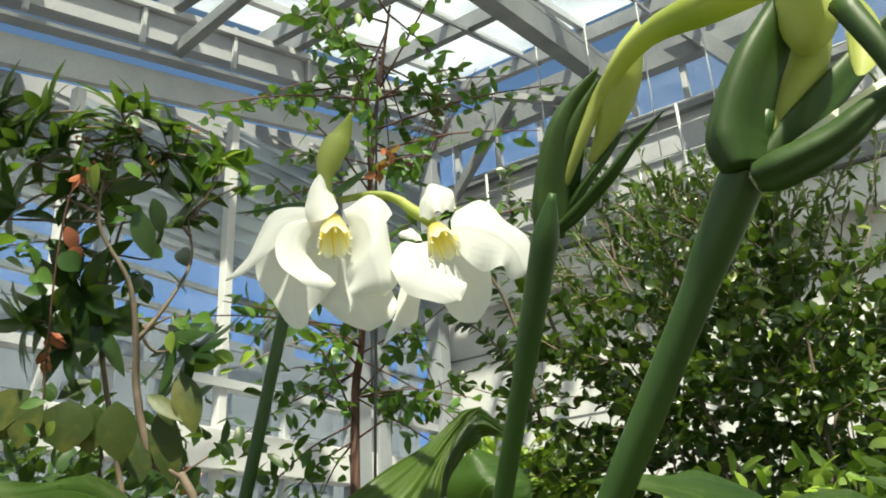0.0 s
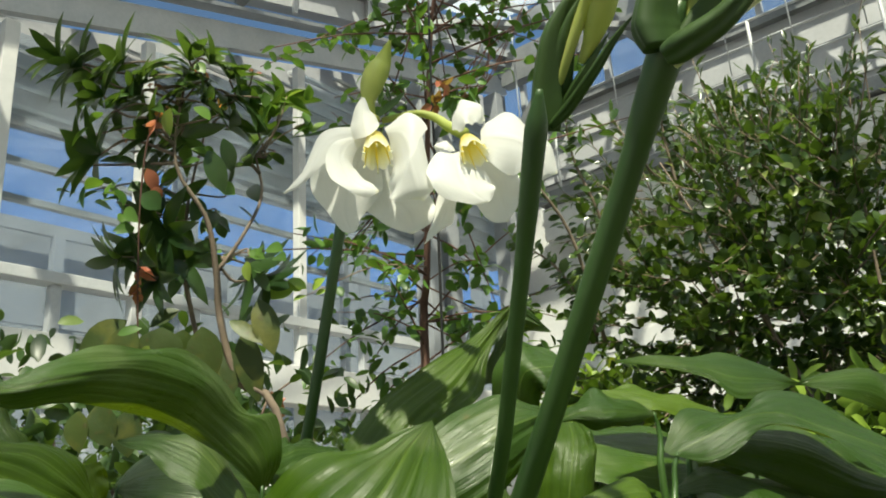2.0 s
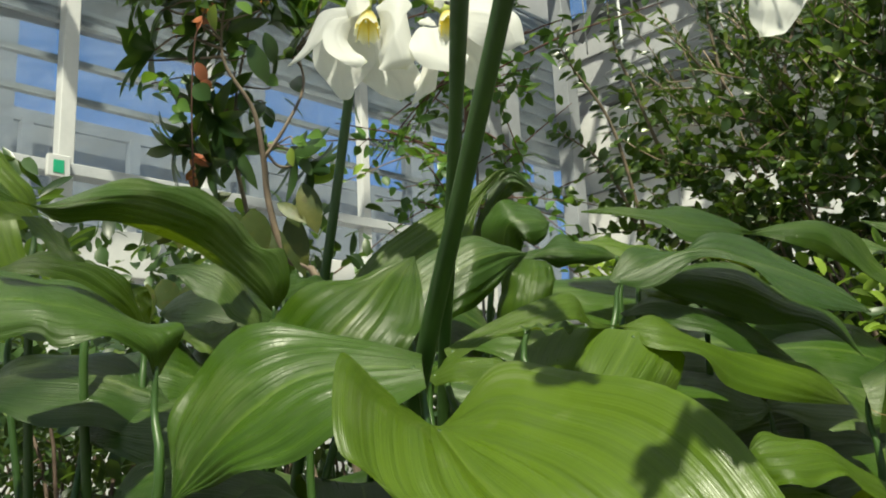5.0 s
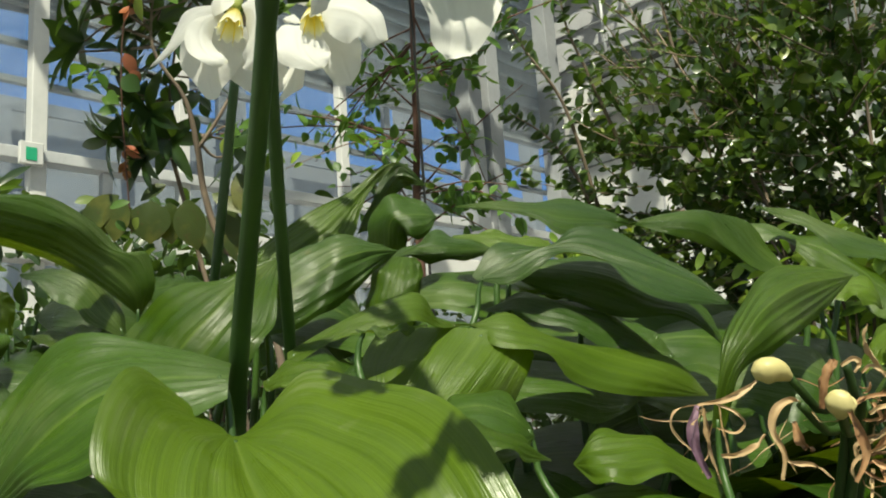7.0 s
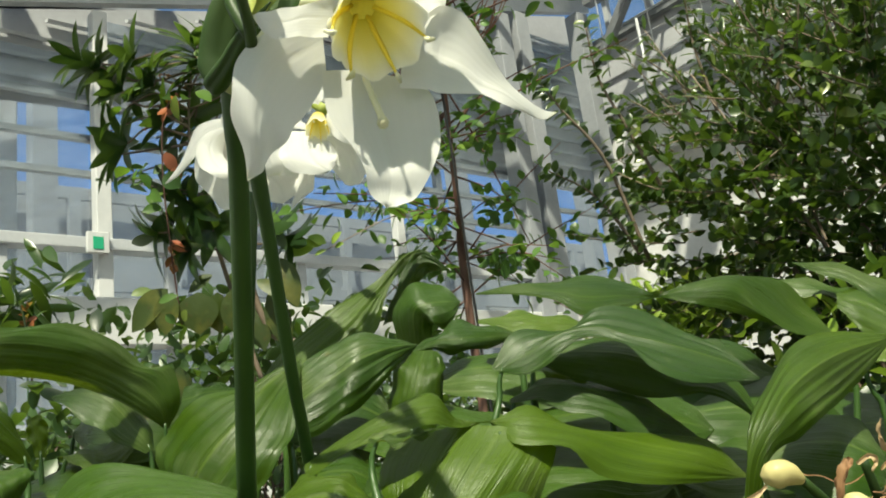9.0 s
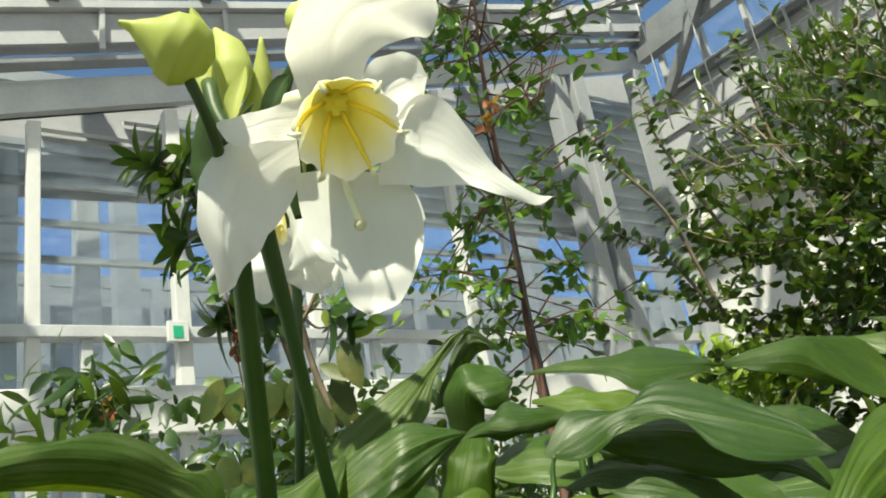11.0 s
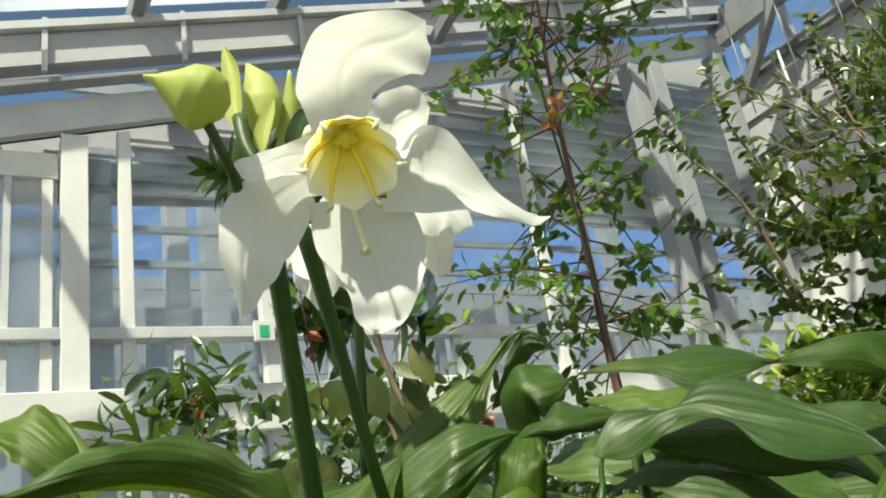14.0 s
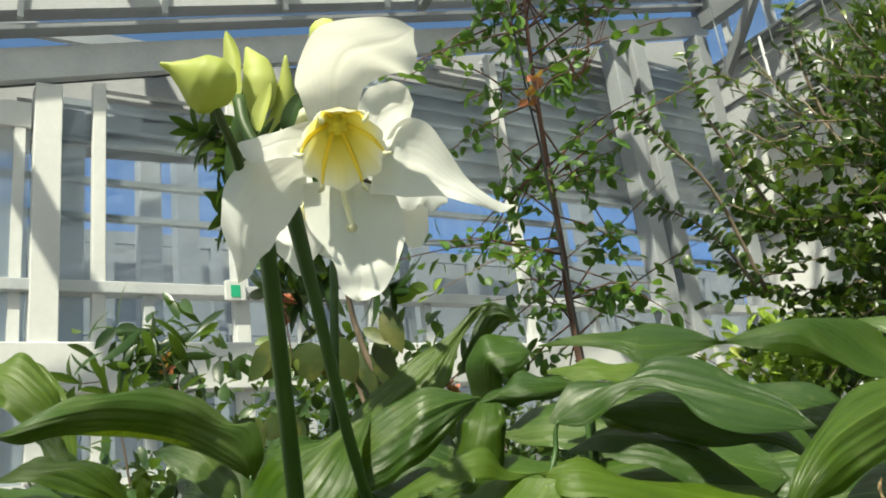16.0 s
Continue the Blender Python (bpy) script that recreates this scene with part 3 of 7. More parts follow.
broad_leaf(near, [(-0.129, 0.193, 0.498), (-0.179, 0.175, 0.514), (-0.210, 0.151, 0.511), (-0.215, 0.133, 0.479), (-0.203, 0.126, 0.446)], [(-0.126, 0.190, 0.493), (-0.159, 0.164, 0.494), (-0.175, 0.144, 0.481), (-0.191, 0.133, 0.463), (-0.203, 0.126, 0.446)], [(-0.119, 0.185, 0.484), (-0.125, 0.154, 0.470), (-0.149, 0.140, 0.459), (-0.173, 0.132, 0.454), (-0.203, 0.126, 0.446)], rib=0.0013, ribs=9, old_shaded=True)
broad_leaf(near, [(-0.122, 0.185, 0.473), (-0.130, 0.157, 0.495), (-0.097, 0.124, 0.474), (-0.085, 0.125, 0.456), (-0.067, 0.134, 0.439), (-0.033, 0.131, 0.413)], [(-0.115, 0.185, 0.470), (-0.091, 0.176, 0.459), (-0.071, 0.170, 0.448), (-0.049, 0.166, 0.435), (-0.035, 0.162, 0.425), (-0.013, 0.151, 0.412)], [(-0.116, 0.191, 0.471), (-0.104, 0.212, 0.491), (-0.054, 0.215, 0.486), (-0.011, 0.212, 0.460), (0.009, 0.202, 0.440), (0.007, 0.171, 0.410)], wave=0.004, rib=0.0016, ribs=9)
broad_leaf(far, [(-0.312, 0.302, 0.564), (-0.302, 0.321, 0.590), (-0.289, 0.346, 0.608), (-0.279, 0.373, 0.626), (-0.271, 0.394, 0.642), (-0.267, 0.406, 0.651), (-0.262, 0.414, 0.653)], [(-0.292, 0.307, 0.555), (-0.283, 0.327, 0.580), (-0.273, 0.351, 0.599), (-0.270, 0.373, 0.619), (-0.267, 0.392, 0.637), (-0.265, 0.404, 0.648), (-0.261, 0.413, 0.652)], [(-0.282, 0.320, 0.548), (-0.271, 0.342, 0.572), (-0.263, 0.366, 0.591), (-0.266, 0.379, 0.614), (-0.267, 0.392, 0.631), (-0.264, 0.404, 0.645), (-0.262, 0.413, 0.651)], rib=0.0008, ribs=9)
# folded-back half of the leaf above, its shade put into the darker green
broad_leaf(far, [(-0.279, 0.385, 0.599), (-0.277, 0.397, 0.623), (-0.271, 0.409, 0.644), (-0.265, 0.418, 0.653), (-0.254, 0.432, 0.636)], [(-0.276, 0.395, 0.602), (-0.277, 0.404, 0.622), (-0.270, 0.414, 0.640), (-0.265, 0.422, 0.644), (-0.254, 0.432, 0.635)], [(-0.279, 0.411, 0.600), (-0.278, 0.414, 0.620), (-0.272, 0.420, 0.634), (-0.265, 0.426, 0.637), (-0.254, 0.432, 0.635)], rib=0.0005, old_shaded=True)
broad_leaf(far, [(-0.275, 0.395, 0.577), (-0.271, 0.390, 0.609), (-0.264, 0.400, 0.624), (-0.254, 0.417, 0.626), (-0.238, 0.424, 0.608)], [(-0.264, 0.400, 0.576), (-0.251, 0.391, 0.601), (-0.242, 0.394, 0.606), (-0.237, 0.408, 0.607), (-0.238, 0.424, 0.608)], [(-0.252, 0.405, 0.574), (-0.245, 0.400, 0.591), (-0.238, 0.400, 0.590), (-0.234, 0.411, 0.594), (-0.238, 0.424, 0.608)], old_shaded=True)
broad_leaf(far, [(-0.239, 0.283, 0.559), (-0.228, 0.304, 0.575), (-0.220, 0.319, 0.580), (-0.212, 0.335, 0.579), (-0.209, 0.344, 0.574), (-0.201, 0.351, 0.571)], [(-0.226, 0.274, 0.539), (-0.213, 0.293, 0.552), (-0.204, 0.306, 0.561), (-0.200, 0.320, 0.566), (-0.200, 0.335, 0.569), (-0.201, 0.351, 0.570)], [(-0.221, 0.270, 0.520), (-0.215, 0.289, 0.525), (-0.207, 0.303, 0.533), (-0.203, 0.318, 0.544), (-0.200, 0.332, 0.557), (-0.201, 0.351, 0.570)], rib=0.0007, ribs=8, old_shaded=True)
broad_leaf(right, [(-0.182, 0.420, 0.573), (-0.191, 0.400, 0.581), (-0.199, 0.384, 0.585), (-0.207, 0.370, 0.578), (-0.215, 0.357, 0.569)], [(-0.182, 0.420, 0.573), (-0.182, 0.391, 0.572), (-0.185, 0.370, 0.571), (-0.196, 0.361, 0.571), (-0.213, 0.355, 0.568)], [(-0.182, 0.420, 0.572), (-0.183, 0.391, 0.565), (-0.189, 0.372, 0.563), (-0.198, 0.361, 0.566), (-0.211, 0.354, 0.567)], old_shaded=True)
broad_leaf(far, [(-0.212, 0.330, 0.520), (-0.210, 0.333, 0.543), (-0.208, 0.338, 0.559), (-0.207, 0.344, 0.567)], [(-0.190, 0.330, 0.518), (-0.187, 0.333, 0.540), (-0.189, 0.341, 0.555), (-0.197, 0.352, 0.566)], [(-0.186, 0.344, 0.517), (-0.183, 0.348, 0.540), (-0.185, 0.356, 0.555), (-0.193, 0.359, 0.565)], rib=0.0006)
broad_leaf(right, [(-0.193, 0.350, 0.521), (-0.191, 0.353, 0.541), (-0.197, 0.364, 0.558)], [(-0.192, 0.351, 0.521), (-0.190, 0.355, 0.541), (-0.197, 0.364, 0.557)], [(-0.191, 0.352, 0.521), (-0.189, 0.356, 0.540), (-0.197, 0.365, 0.557)])
broad_leaf(far, [(-0.177, 0.253, 0.507), (-0.163, 0.271, 0.519), (-0.146, 0.292, 0.531), (-0.140, 0.308, 0.534), (-0.139, 0.318, 0.521), (-0.128, 0.332, 0.517), (-0.122, 0.357, 0.524), (-0.117, 0.386, 0.508), (-0.094, 0.431, 0.499), (-0.078, 0.446, 0.493), (-0.066, 0.455, 0.473)], [(-0.173, 0.250, 0.504), (-0.157, 0.266, 0.516), (-0.140, 0.284, 0.525), (-0.132, 0.301, 0.527), (-0.134, 0.316, 0.518), (-0.128, 0.332, 0.516), (-0.113, 0.344, 0.516), (-0.103, 0.368, 0.507), (-0.087, 0.398, 0.496), (-0.072, 0.422, 0.487), (-0.066, 0.455, 0.472)], [(-0.169, 0.249, 0.499), (-0.152, 0.263, 0.511), (-0.136, 0.279, 0.515), (-0.128, 0.294, 0.517), (-0.131, 0.313, 0.515), (-0.128, 0.332, 0.516), (-0.110, 0.331, 0.503), (-0.094, 0.349, 0.498), (-0.090, 0.366, 0.484), (-0.075, 0.399, 0.475), (-0.066, 0.455, 0.472)], wave=0.001)
broad_leaf(far, [(-0.137, 0.263, 0.514), (-0.130, 0.278, 0.514), (-0.128, 0.301, 0.516)], [(-0.135, 0.262, 0.513), (-0.126, 0.275, 0.512), (-0.128, 0.301, 0.516)], [(-0.133, 0.261, 0.512), (-0.123, 0.272, 0.510), (-0.128, 0.302, 0.515)])
broad_leaf(far, [(-0.164, 0.301, 0.517), (-0.162, 0.286, 0.500), (-0.151, 0.281, 0.480), (-0.130, 0.286, 0.462), (-0.114, 0.299, 0.450)], [(-0.120, 0.333, 0.513), (-0.119, 0.316, 0.499), (-0.118, 0.297, 0.483), (-0.118, 0.289, 0.471), (-0.112, 0.298, 0.450)], [(-0.105, 0.353, 0.499), (-0.105, 0.345, 0.487), (-0.108, 0.332, 0.470), (-0.107, 0.318, 0.459), (-0.114, 0.299, 0.449)], rib=0.0005, ribs=9)
broad_leaf(right, [(-0.153, 0.363, 0.548), (-0.149, 0.382, 0.568), (-0.133, 0.407, 0.566), (-0.121, 0.421, 0.576), (-0.101, 0.441, 0.571), (-0.084, 0.453, 0.556), (-0.066, 0.460, 0.539), (-0.048, 0.457, 0.522)], [(-0.149, 0.362, 0.545), (-0.136, 0.375, 0.552), (-0.122, 0.391, 0.560), (-0.109, 0.406, 0.561), (-0.094, 0.417, 0.553), (-0.077, 0.429, 0.544), (-0.060, 0.445, 0.533), (-0.048, 0.457, 0.522)], [(-0.146, 0.363, 0.544), (-0.134, 0.369, 0.541), (-0.122, 0.379, 0.546), (-0.110, 0.394, 0.557), (-0.086, 0.398, 0.550), (-0.072, 0.399, 0.532), (-0.060, 0.415, 0.523), (-0.048, 0.457, 0.521)], rib=0.0007, ribs=6, old_shaded=True, wave=0.001)
broad_leaf(right, [(-0.164, 0.406, 0.560), (-0.144, 0.433, 0.563), (-0.121, 0.459, 0.559), (-0.097, 0.475, 0.538), (-0.074, 0.482, 0.520), (-0.060, 0.474, 0.497)], [(-0.158, 0.400, 0.556), (-0.134, 0.416, 0.553), (-0.110, 0.436, 0.546), (-0.089, 0.452, 0.530), (-0.072, 0.466, 0.519), (-0.060, 0.474, 0.496)], [(-0.157, 0.400, 0.552), (-0.136, 0.413, 0.537), (-0.114, 0.431, 0.526), (-0.092, 0.445, 0.518), (-0.074, 0.458, 0.517), (-0.060, 0.474, 0.496)], old_shaded=True)
broad_leaf(right, [(-0.161, 0.381, 0.530), (-0.154, 0.403, 0.539), (-0.139, 0.427, 0.535), (-0.117, 0.446, 0.523), (-0.089, 0.452, 0.496)], [(-0.157, 0.377, 0.530), (-0.143, 0.393, 0.535), (-0.126, 0.411, 0.529), (-0.104, 0.430, 0.517), (-0.086, 0.447, 0.495)], [(-0.154, 0.374, 0.528), (-0.134, 0.384, 0.524), (-0.118, 0.397, 0.514), (-0.097, 0.415, 0.502), (-0.084, 0.443, 0.493)], old_shaded=True)
broad_leaf(right, [(-0.140, 0.445, 0.537), (-0.144, 0.439, 0.541), (-0.156, 0.426, 0.544), (-0.167, 0.413, 0.549)], [(-0.140, 0.445, 0.537), (-0.142, 0.434, 0.540), (-0.152, 0.422, 0.542), (-0.161, 0.412, 0.546)], [(-0.140, 0.445, 0.536), (-0.141, 0.429, 0.536), (-0.151, 0.419, 0.538), (-0.158, 0.411, 0.541)])
broad_leaf(right, [(-0.181, 0.493, 0.580), (-0.200, 0.477, 0.590), (-0.218, 0.456, 0.596), (-0.233, 0.434, 0.594)], [(-0.176, 0.487, 0.579), (-0.191, 0.467, 0.585), (-0.209, 0.447, 0.590), (-0.230, 0.430, 0.593)], [(-0.172, 0.482, 0.575), (-0.186, 0.459, 0.575), (-0.204, 0.439, 0.579), (-0.227, 0.427, 0.590)])
broad_leaf(right, [(-0.075, 0.612, 0.554), (-0.095, 0.627, 0.578), (-0.101, 0.609, 0.596), (-0.108, 0.563, 0.599), (-0.120, 0.523, 0.595), (-0.127, 0.493, 0.588), (-0.142, 0.483, 0.599), (-0.158, 0.466, 0.609), (-0.169, 0.446, 0.605), (-0.180, 0.419, 0.605), (-0.190, 0.394, 0.601)], [(-0.075, 0.612, 0.553), (-0.080, 0.568, 0.558), (-0.087, 0.548, 0.575), (-0.093, 0.529, 0.591), (-0.110, 0.507, 0.590), (-0.127, 0.493, 0.587), (-0.134, 0.470, 0.589), (-0.145, 0.443, 0.590), (-0.157, 0.431, 0.596), (-0.174, 0.412, 0.600), (-0.190, 0.394, 0.601)], [(-0.075, 0.612, 0.552), (-0.074, 0.568, 0.551), (-0.082, 0.551, 0.560), (-0.095, 0.526, 0.570), (-0.109, 0.502, 0.577), (-0.127, 0.493, 0.586), (-0.130, 0.464, 0.580), (-0.140, 0.433, 0.576), (-0.152, 0.424, 0.587), (-0.172, 0.409, 0.596), (-0.190, 0.394, 0.600)], wave=0.001)
broad_leaf(right, [(-0.024, 0.697, 0.547), (-0.036, 0.707, 0.569), (-0.055, 0.712, 0.582), (-0.079, 0.712, 0.597), (-0.095, 0.691, 0.612), (-0.108, 0.647, 0.615)], [(-0.013, 0.676, 0.542), (-0.020, 0.675, 0.565), (-0.043, 0.678, 0.579), (-0.068, 0.685, 0.593), (-0.088, 0.674, 0.608), (-0.108, 0.647, 0.614)], [(-0.012, 0.654, 0.533), (-0.017, 0.644, 0.551), (-0.038, 0.648, 0.561), (-0.065, 0.659, 0.578), (-0.087, 0.659, 0.598), (-0.108, 0.647, 0.614)])
broad_leaf(right, [(-0.008, 0.647, 0.523), (-0.032, 0.659, 0.546), (-0.051, 0.670, 0.563), (-0.075, 0.668, 0.586), (-0.084, 0.652, 0.585)], [(-0.002, 0.629, 0.515), (-0.020, 0.633, 0.534), (-0.038, 0.641, 0.552), (-0.064, 0.645, 0.573), (-0.079, 0.642, 0.581)], [(-0.002, 0.615, 0.501), (-0.016, 0.612, 0.510), (-0.035, 0.616, 0.530), (-0.060, 0.628, 0.551), (-0.077, 0.633, 0.572)], rib=0.0006)
broad_leaf(right, [(-0.092, 0.729, 0.594), (-0.112, 0.722, 0.598), (-0.134, 0.710, 0.611), (-0.152, 0.690, 0.613)], [(-0.090, 0.724, 0.592), (-0.105, 0.707, 0.596), (-0.123, 0.690, 0.606), (-0.146, 0.681, 0.612)], [(-0.089, 0.719, 0.588), (-0.101, 0.693, 0.587), (-0.118, 0.673, 0.593), (-0.143, 0.672, 0.607)], old_shaded=True)
broad_leaf(right, [(-0.027, 0.380, 0.458), (-0.023, 0.384, 0.482), (-0.023, 0.400, 0.503), (-0.025, 0.436, 0.526), (-0.026, 0.467, 0.538), (-0.022, 0.508, 0.543), (-0.011, 0.546, 0.538)], [(-0.024, 0.379, 0.458), (-0.016, 0.377, 0.479), (-0.009, 0.384, 0.496), (-0.005, 0.400, 0.509), (-0.006, 0.430, 0.519), (-0.007, 0.472, 0.528), (-0.011, 0.546, 0.537)], [(-0.020, 0.380, 0.458), (-0.013, 0.382, 0.476), (-0.007, 0.392, 0.489), (-0.004, 0.409, 0.492), (-0.004, 0.436, 0.500), (-0.009, 0.486, 0.513), (-0.011, 0.546, 0.537)], rib=0.0011, ribs=8)
broad_leaf(right, [(-0.048, 0.587, 0.532), (-0.036, 0.604, 0.542), (-0.026, 0.615, 0.541), (-0.013, 0.598, 0.520)], [(-0.044, 0.576, 0.530), (-0.030, 0.585, 0.539), (-0.016, 0.593, 0.535), (-0.013, 0.597, 0.519)], [(-0.040, 0.568, 0.524), (-0.024, 0.569, 0.527), (-0.015, 0.573, 0.522), (-0.014, 0.598, 0.519)])
broad_leaf(right, [(0.010, 0.471, 0.479), (0.009, 0.496, 0.494), (0.013, 0.525, 0.508), (0.021, 0.559, 0.519)], [(0.012, 0.467, 0.479), (0.015, 0.481, 0.493), (0.022, 0.504, 0.504), (0.030, 0.538, 0.510)], [(0.016, 0.463, 0.478), (0.024, 0.469, 0.486), (0.028, 0.487, 0.491), (0.032, 0.520, 0.494)])
broad_leaf(right, [(0.032, 0.437, 0.473), (0.032, 0.456, 0.484), (0.040, 0.470, 0.490), (0.048, 0.493, 0.489)], [(0.031, 0.423, 0.468), (0.039, 0.430, 0.478), (0.049, 0.448, 0.480), (0.055, 0.476, 0.479)], [(0.032, 0.413, 0.457), (0.044, 0.409, 0.460), (0.049, 0.429, 0.461), (0.053, 0.462, 0.465)], rib=0.0007)
broad_leaf(right, [(-0.063, 0.467, 0.487), (-0.050, 0.492, 0.499), (-0.034, 0.509, 0.499), (-0.021, 0.511, 0.484), (-0.010, 0.501, 0.461)], [(-0.056, 0.452, 0.480), (-0.039, 0.465, 0.486), (-0.021, 0.475, 0.483), (-0.009, 0.485, 0.472), (-0.007, 0.496, 0.459)], [(-0.050, 0.442, 0.466), (-0.035, 0.445, 0.462), (-0.019, 0.448, 0.455), (-0.008, 0.461, 0.451), (-0.007, 0.491, 0.455)], old_shaded=True)
broad_leaf(right, [(-0.039, 0.408, 0.434), (-0.051, 0.386, 0.447), (-0.058, 0.376, 0.454), (-0.067, 0.366, 0.459), (-0.073, 0.351, 0.456), (-0.073, 0.335, 0.447)], [(-0.030, 0.394, 0.433), (-0.039, 0.371, 0.445), (-0.045, 0.358, 0.452), (-0.053, 0.344, 0.453), (-0.063, 0.335, 0.452), (-0.073, 0.335, 0.446)], [(-0.026, 0.379, 0.426), (-0.034, 0.355, 0.437), (-0.038, 0.339, 0.440), (-0.044, 0.326, 0.437), (-0.055, 0.323, 0.440), (-0.073, 0.335, 0.446)], rib=0.0008)
broad_leaf(right, [(-0.082, 0.311, 0.421), (-0.075, 0.336, 0.433), (-0.055, 0.363, 0.433), (-0.032, 0.374, 0.426), (-0.019, 0.374, 0.416)], [(-0.073, 0.298, 0.422), (-0.059, 0.312, 0.431), (-0.039, 0.335, 0.430), (-0.018, 0.350, 0.426), (-0.017, 0.369, 0.417)], [(-0.063, 0.288, 0.416), (-0.045, 0.291, 0.416), (-0.027, 0.310, 0.413), (-0.009, 0.327, 0.414), (-0.015, 0.364, 0.415)], old_shaded=True)
broad_leaf(far, [(-0.071, 0.247, 0.476), (-0.066, 0.262, 0.469), (-0.060, 0.278, 0.463), (-0.051, 0.291, 0.452)], [(-0.065, 0.244, 0.473), (-0.056, 0.253, 0.467), (-0.049, 0.267, 0.461), (-0.051, 0.291, 0.451)], [(-0.059, 0.240, 0.469), (-0.047, 0.243, 0.462), (-0.040, 0.256, 0.456), (-0.051, 0.291, 0.451)])
broad_leaf(far, [(-0.174, 0.238, 0.493), (-0.165, 0.245, 0.500), (-0.153, 0.254, 0.500), (-0.141, 0.259, 0.493), (-0.129, 0.258, 0.483)], [(-0.167, 0.232, 0.492), (-0.153, 0.236, 0.497), (-0.139, 0.244, 0.498), (-0.131, 0.252, 0.492), (-0.127, 0.257, 0.482)], [(-0.160, 0.229, 0.488), (-0.141, 0.230, 0.488), (-0.127, 0.236, 0.490), (-0.123, 0.244, 0.486), (-0.126, 0.255, 0.480)], wave=0.003)
broad_leaf(near, [(-0.270, 0.230, 0.495), (-0.291, 0.225, 0.525), (-0.288, 0.233, 0.541), (-0.274, 0.251, 0.556), (-0.256, 0.273, 0.561), (-0.237, 0.292, 0.569)], [(-0.242, 0.222, 0.491), (-0.234, 0.224, 0.507), (-0.228, 0.232, 0.520), (-0.224, 0.247, 0.536), (-0.229, 0.269, 0.554), (-0.237, 0.292, 0.569)], [(-0.218, 0.232, 0.486), (-0.203, 0.241, 0.499), (-0.196, 0.253, 0.514), (-0.199, 0.261, 0.528), (-0.212, 0.273, 0.546), (-0.237, 0.292, 0.569)], rib=0.0018, ribs=9)
broad_leaf(left, [(-0.295, 0.235, 0.540), (-0.286, 0.239, 0.554), (-0.284, 0.233, 0.574), (-0.288, 0.220, 0.575), (-0.280, 0.201, 0.588), (-0.263, 0.172, 0.594), (-0.250, 0.144, 0.589), (-0.243, 0.123, 0.586), (-0.243, 0.105, 0.578), (-0.247, 0.082, 0.569), (-0.248, 0.065, 0.582), (-0.249, 0.057, 0.586)], [(-0.292, 0.232, 0.539), (-0.286, 0.227, 0.551), (-0.284, 0.216, 0.562), (-0.277, 0.196, 0.571), (-0.257, 0.170, 0.576), (-0.243, 0.140, 0.577), (-0.233, 0.118, 0.574), (-0.232, 0.102, 0.570), (-0.236, 0.091, 0.567), (-0.245, 0.081, 0.568), (-0.241, 0.063, 0.573), (-0.249, 0.057, 0.585)], [(-0.293, 0.232, 0.539), (-0.291, 0.223, 0.545), (-0.284, 0.203, 0.555), (-0.281, 0.190, 0.560), (-0.271, 0.168, 0.565), (-0.260, 0.142, 0.567), (-0.250, 0.123, 0.567), (-0.244, 0.108, 0.565), (-0.246, 0.095, 0.563), (-0.244, 0.081, 0.567), (-0.241, 0.063, 0.567), (-0.250, 0.057, 0.583)], rib=0.0004, ribs=8, wave=0.0015, old_shaded=True)
broad_leaf(left, [(-0.292, 0.225, 0.528), (-0.298, 0.223, 0.546), (-0.307, 0.214, 0.567), (-0.320, 0.201, 0.569), (-0.331, 0.181, 0.566)], [(-0.288, 0.222, 0.528), (-0.290, 0.213, 0.542), (-0.298, 0.201, 0.559), (-0.313, 0.191, 0.565), (-0.332, 0.181, 0.566)], [(-0.286, 0.217, 0.526), (-0.288, 0.201, 0.535), (-0.296, 0.190, 0.545), (-0.309, 0.182, 0.556), (-0.332, 0.181, 0.565)], old_shaded=True)
broad_leaf(left, [(-0.309, 0.296, 0.563), (-0.311, 0.271, 0.567), (-0.310, 0.252, 0.566)], [(-0.301, 0.290, 0.561), (-0.300, 0.264, 0.561), (-0.299, 0.245, 0.556)], [(-0.295, 0.284, 0.554), (-0.294, 0.258, 0.550), (-0.294, 0.240, 0.542)], old_shaded=True)
broad_leaf(left, [(-0.310, 0.165, 0.529), (-0.311, 0.159, 0.542), (-0.311, 0.152, 0.553), (-0.314, 0.138, 0.561), (-0.314, 0.124, 0.562), (-0.318, 0.112, 0.564), (-0.320, 0.099, 0.556), (-0.324, 0.086, 0.553)], [(-0.306, 0.162, 0.528), (-0.303, 0.154, 0.539), (-0.300, 0.143, 0.547), (-0.302, 0.130, 0.555), (-0.304, 0.116, 0.557), (-0.308, 0.105, 0.559), (-0.314, 0.095, 0.555), (-0.324, 0.086, 0.552)], [(-0.304, 0.157, 0.527), (-0.299, 0.145, 0.534), (-0.295, 0.133, 0.538), (-0.296, 0.120, 0.543), (-0.298, 0.108, 0.547), (-0.301, 0.099, 0.549), (-0.308, 0.092, 0.550), (-0.325, 0.086, 0.552)], rib=0.0008, wave=0.001)
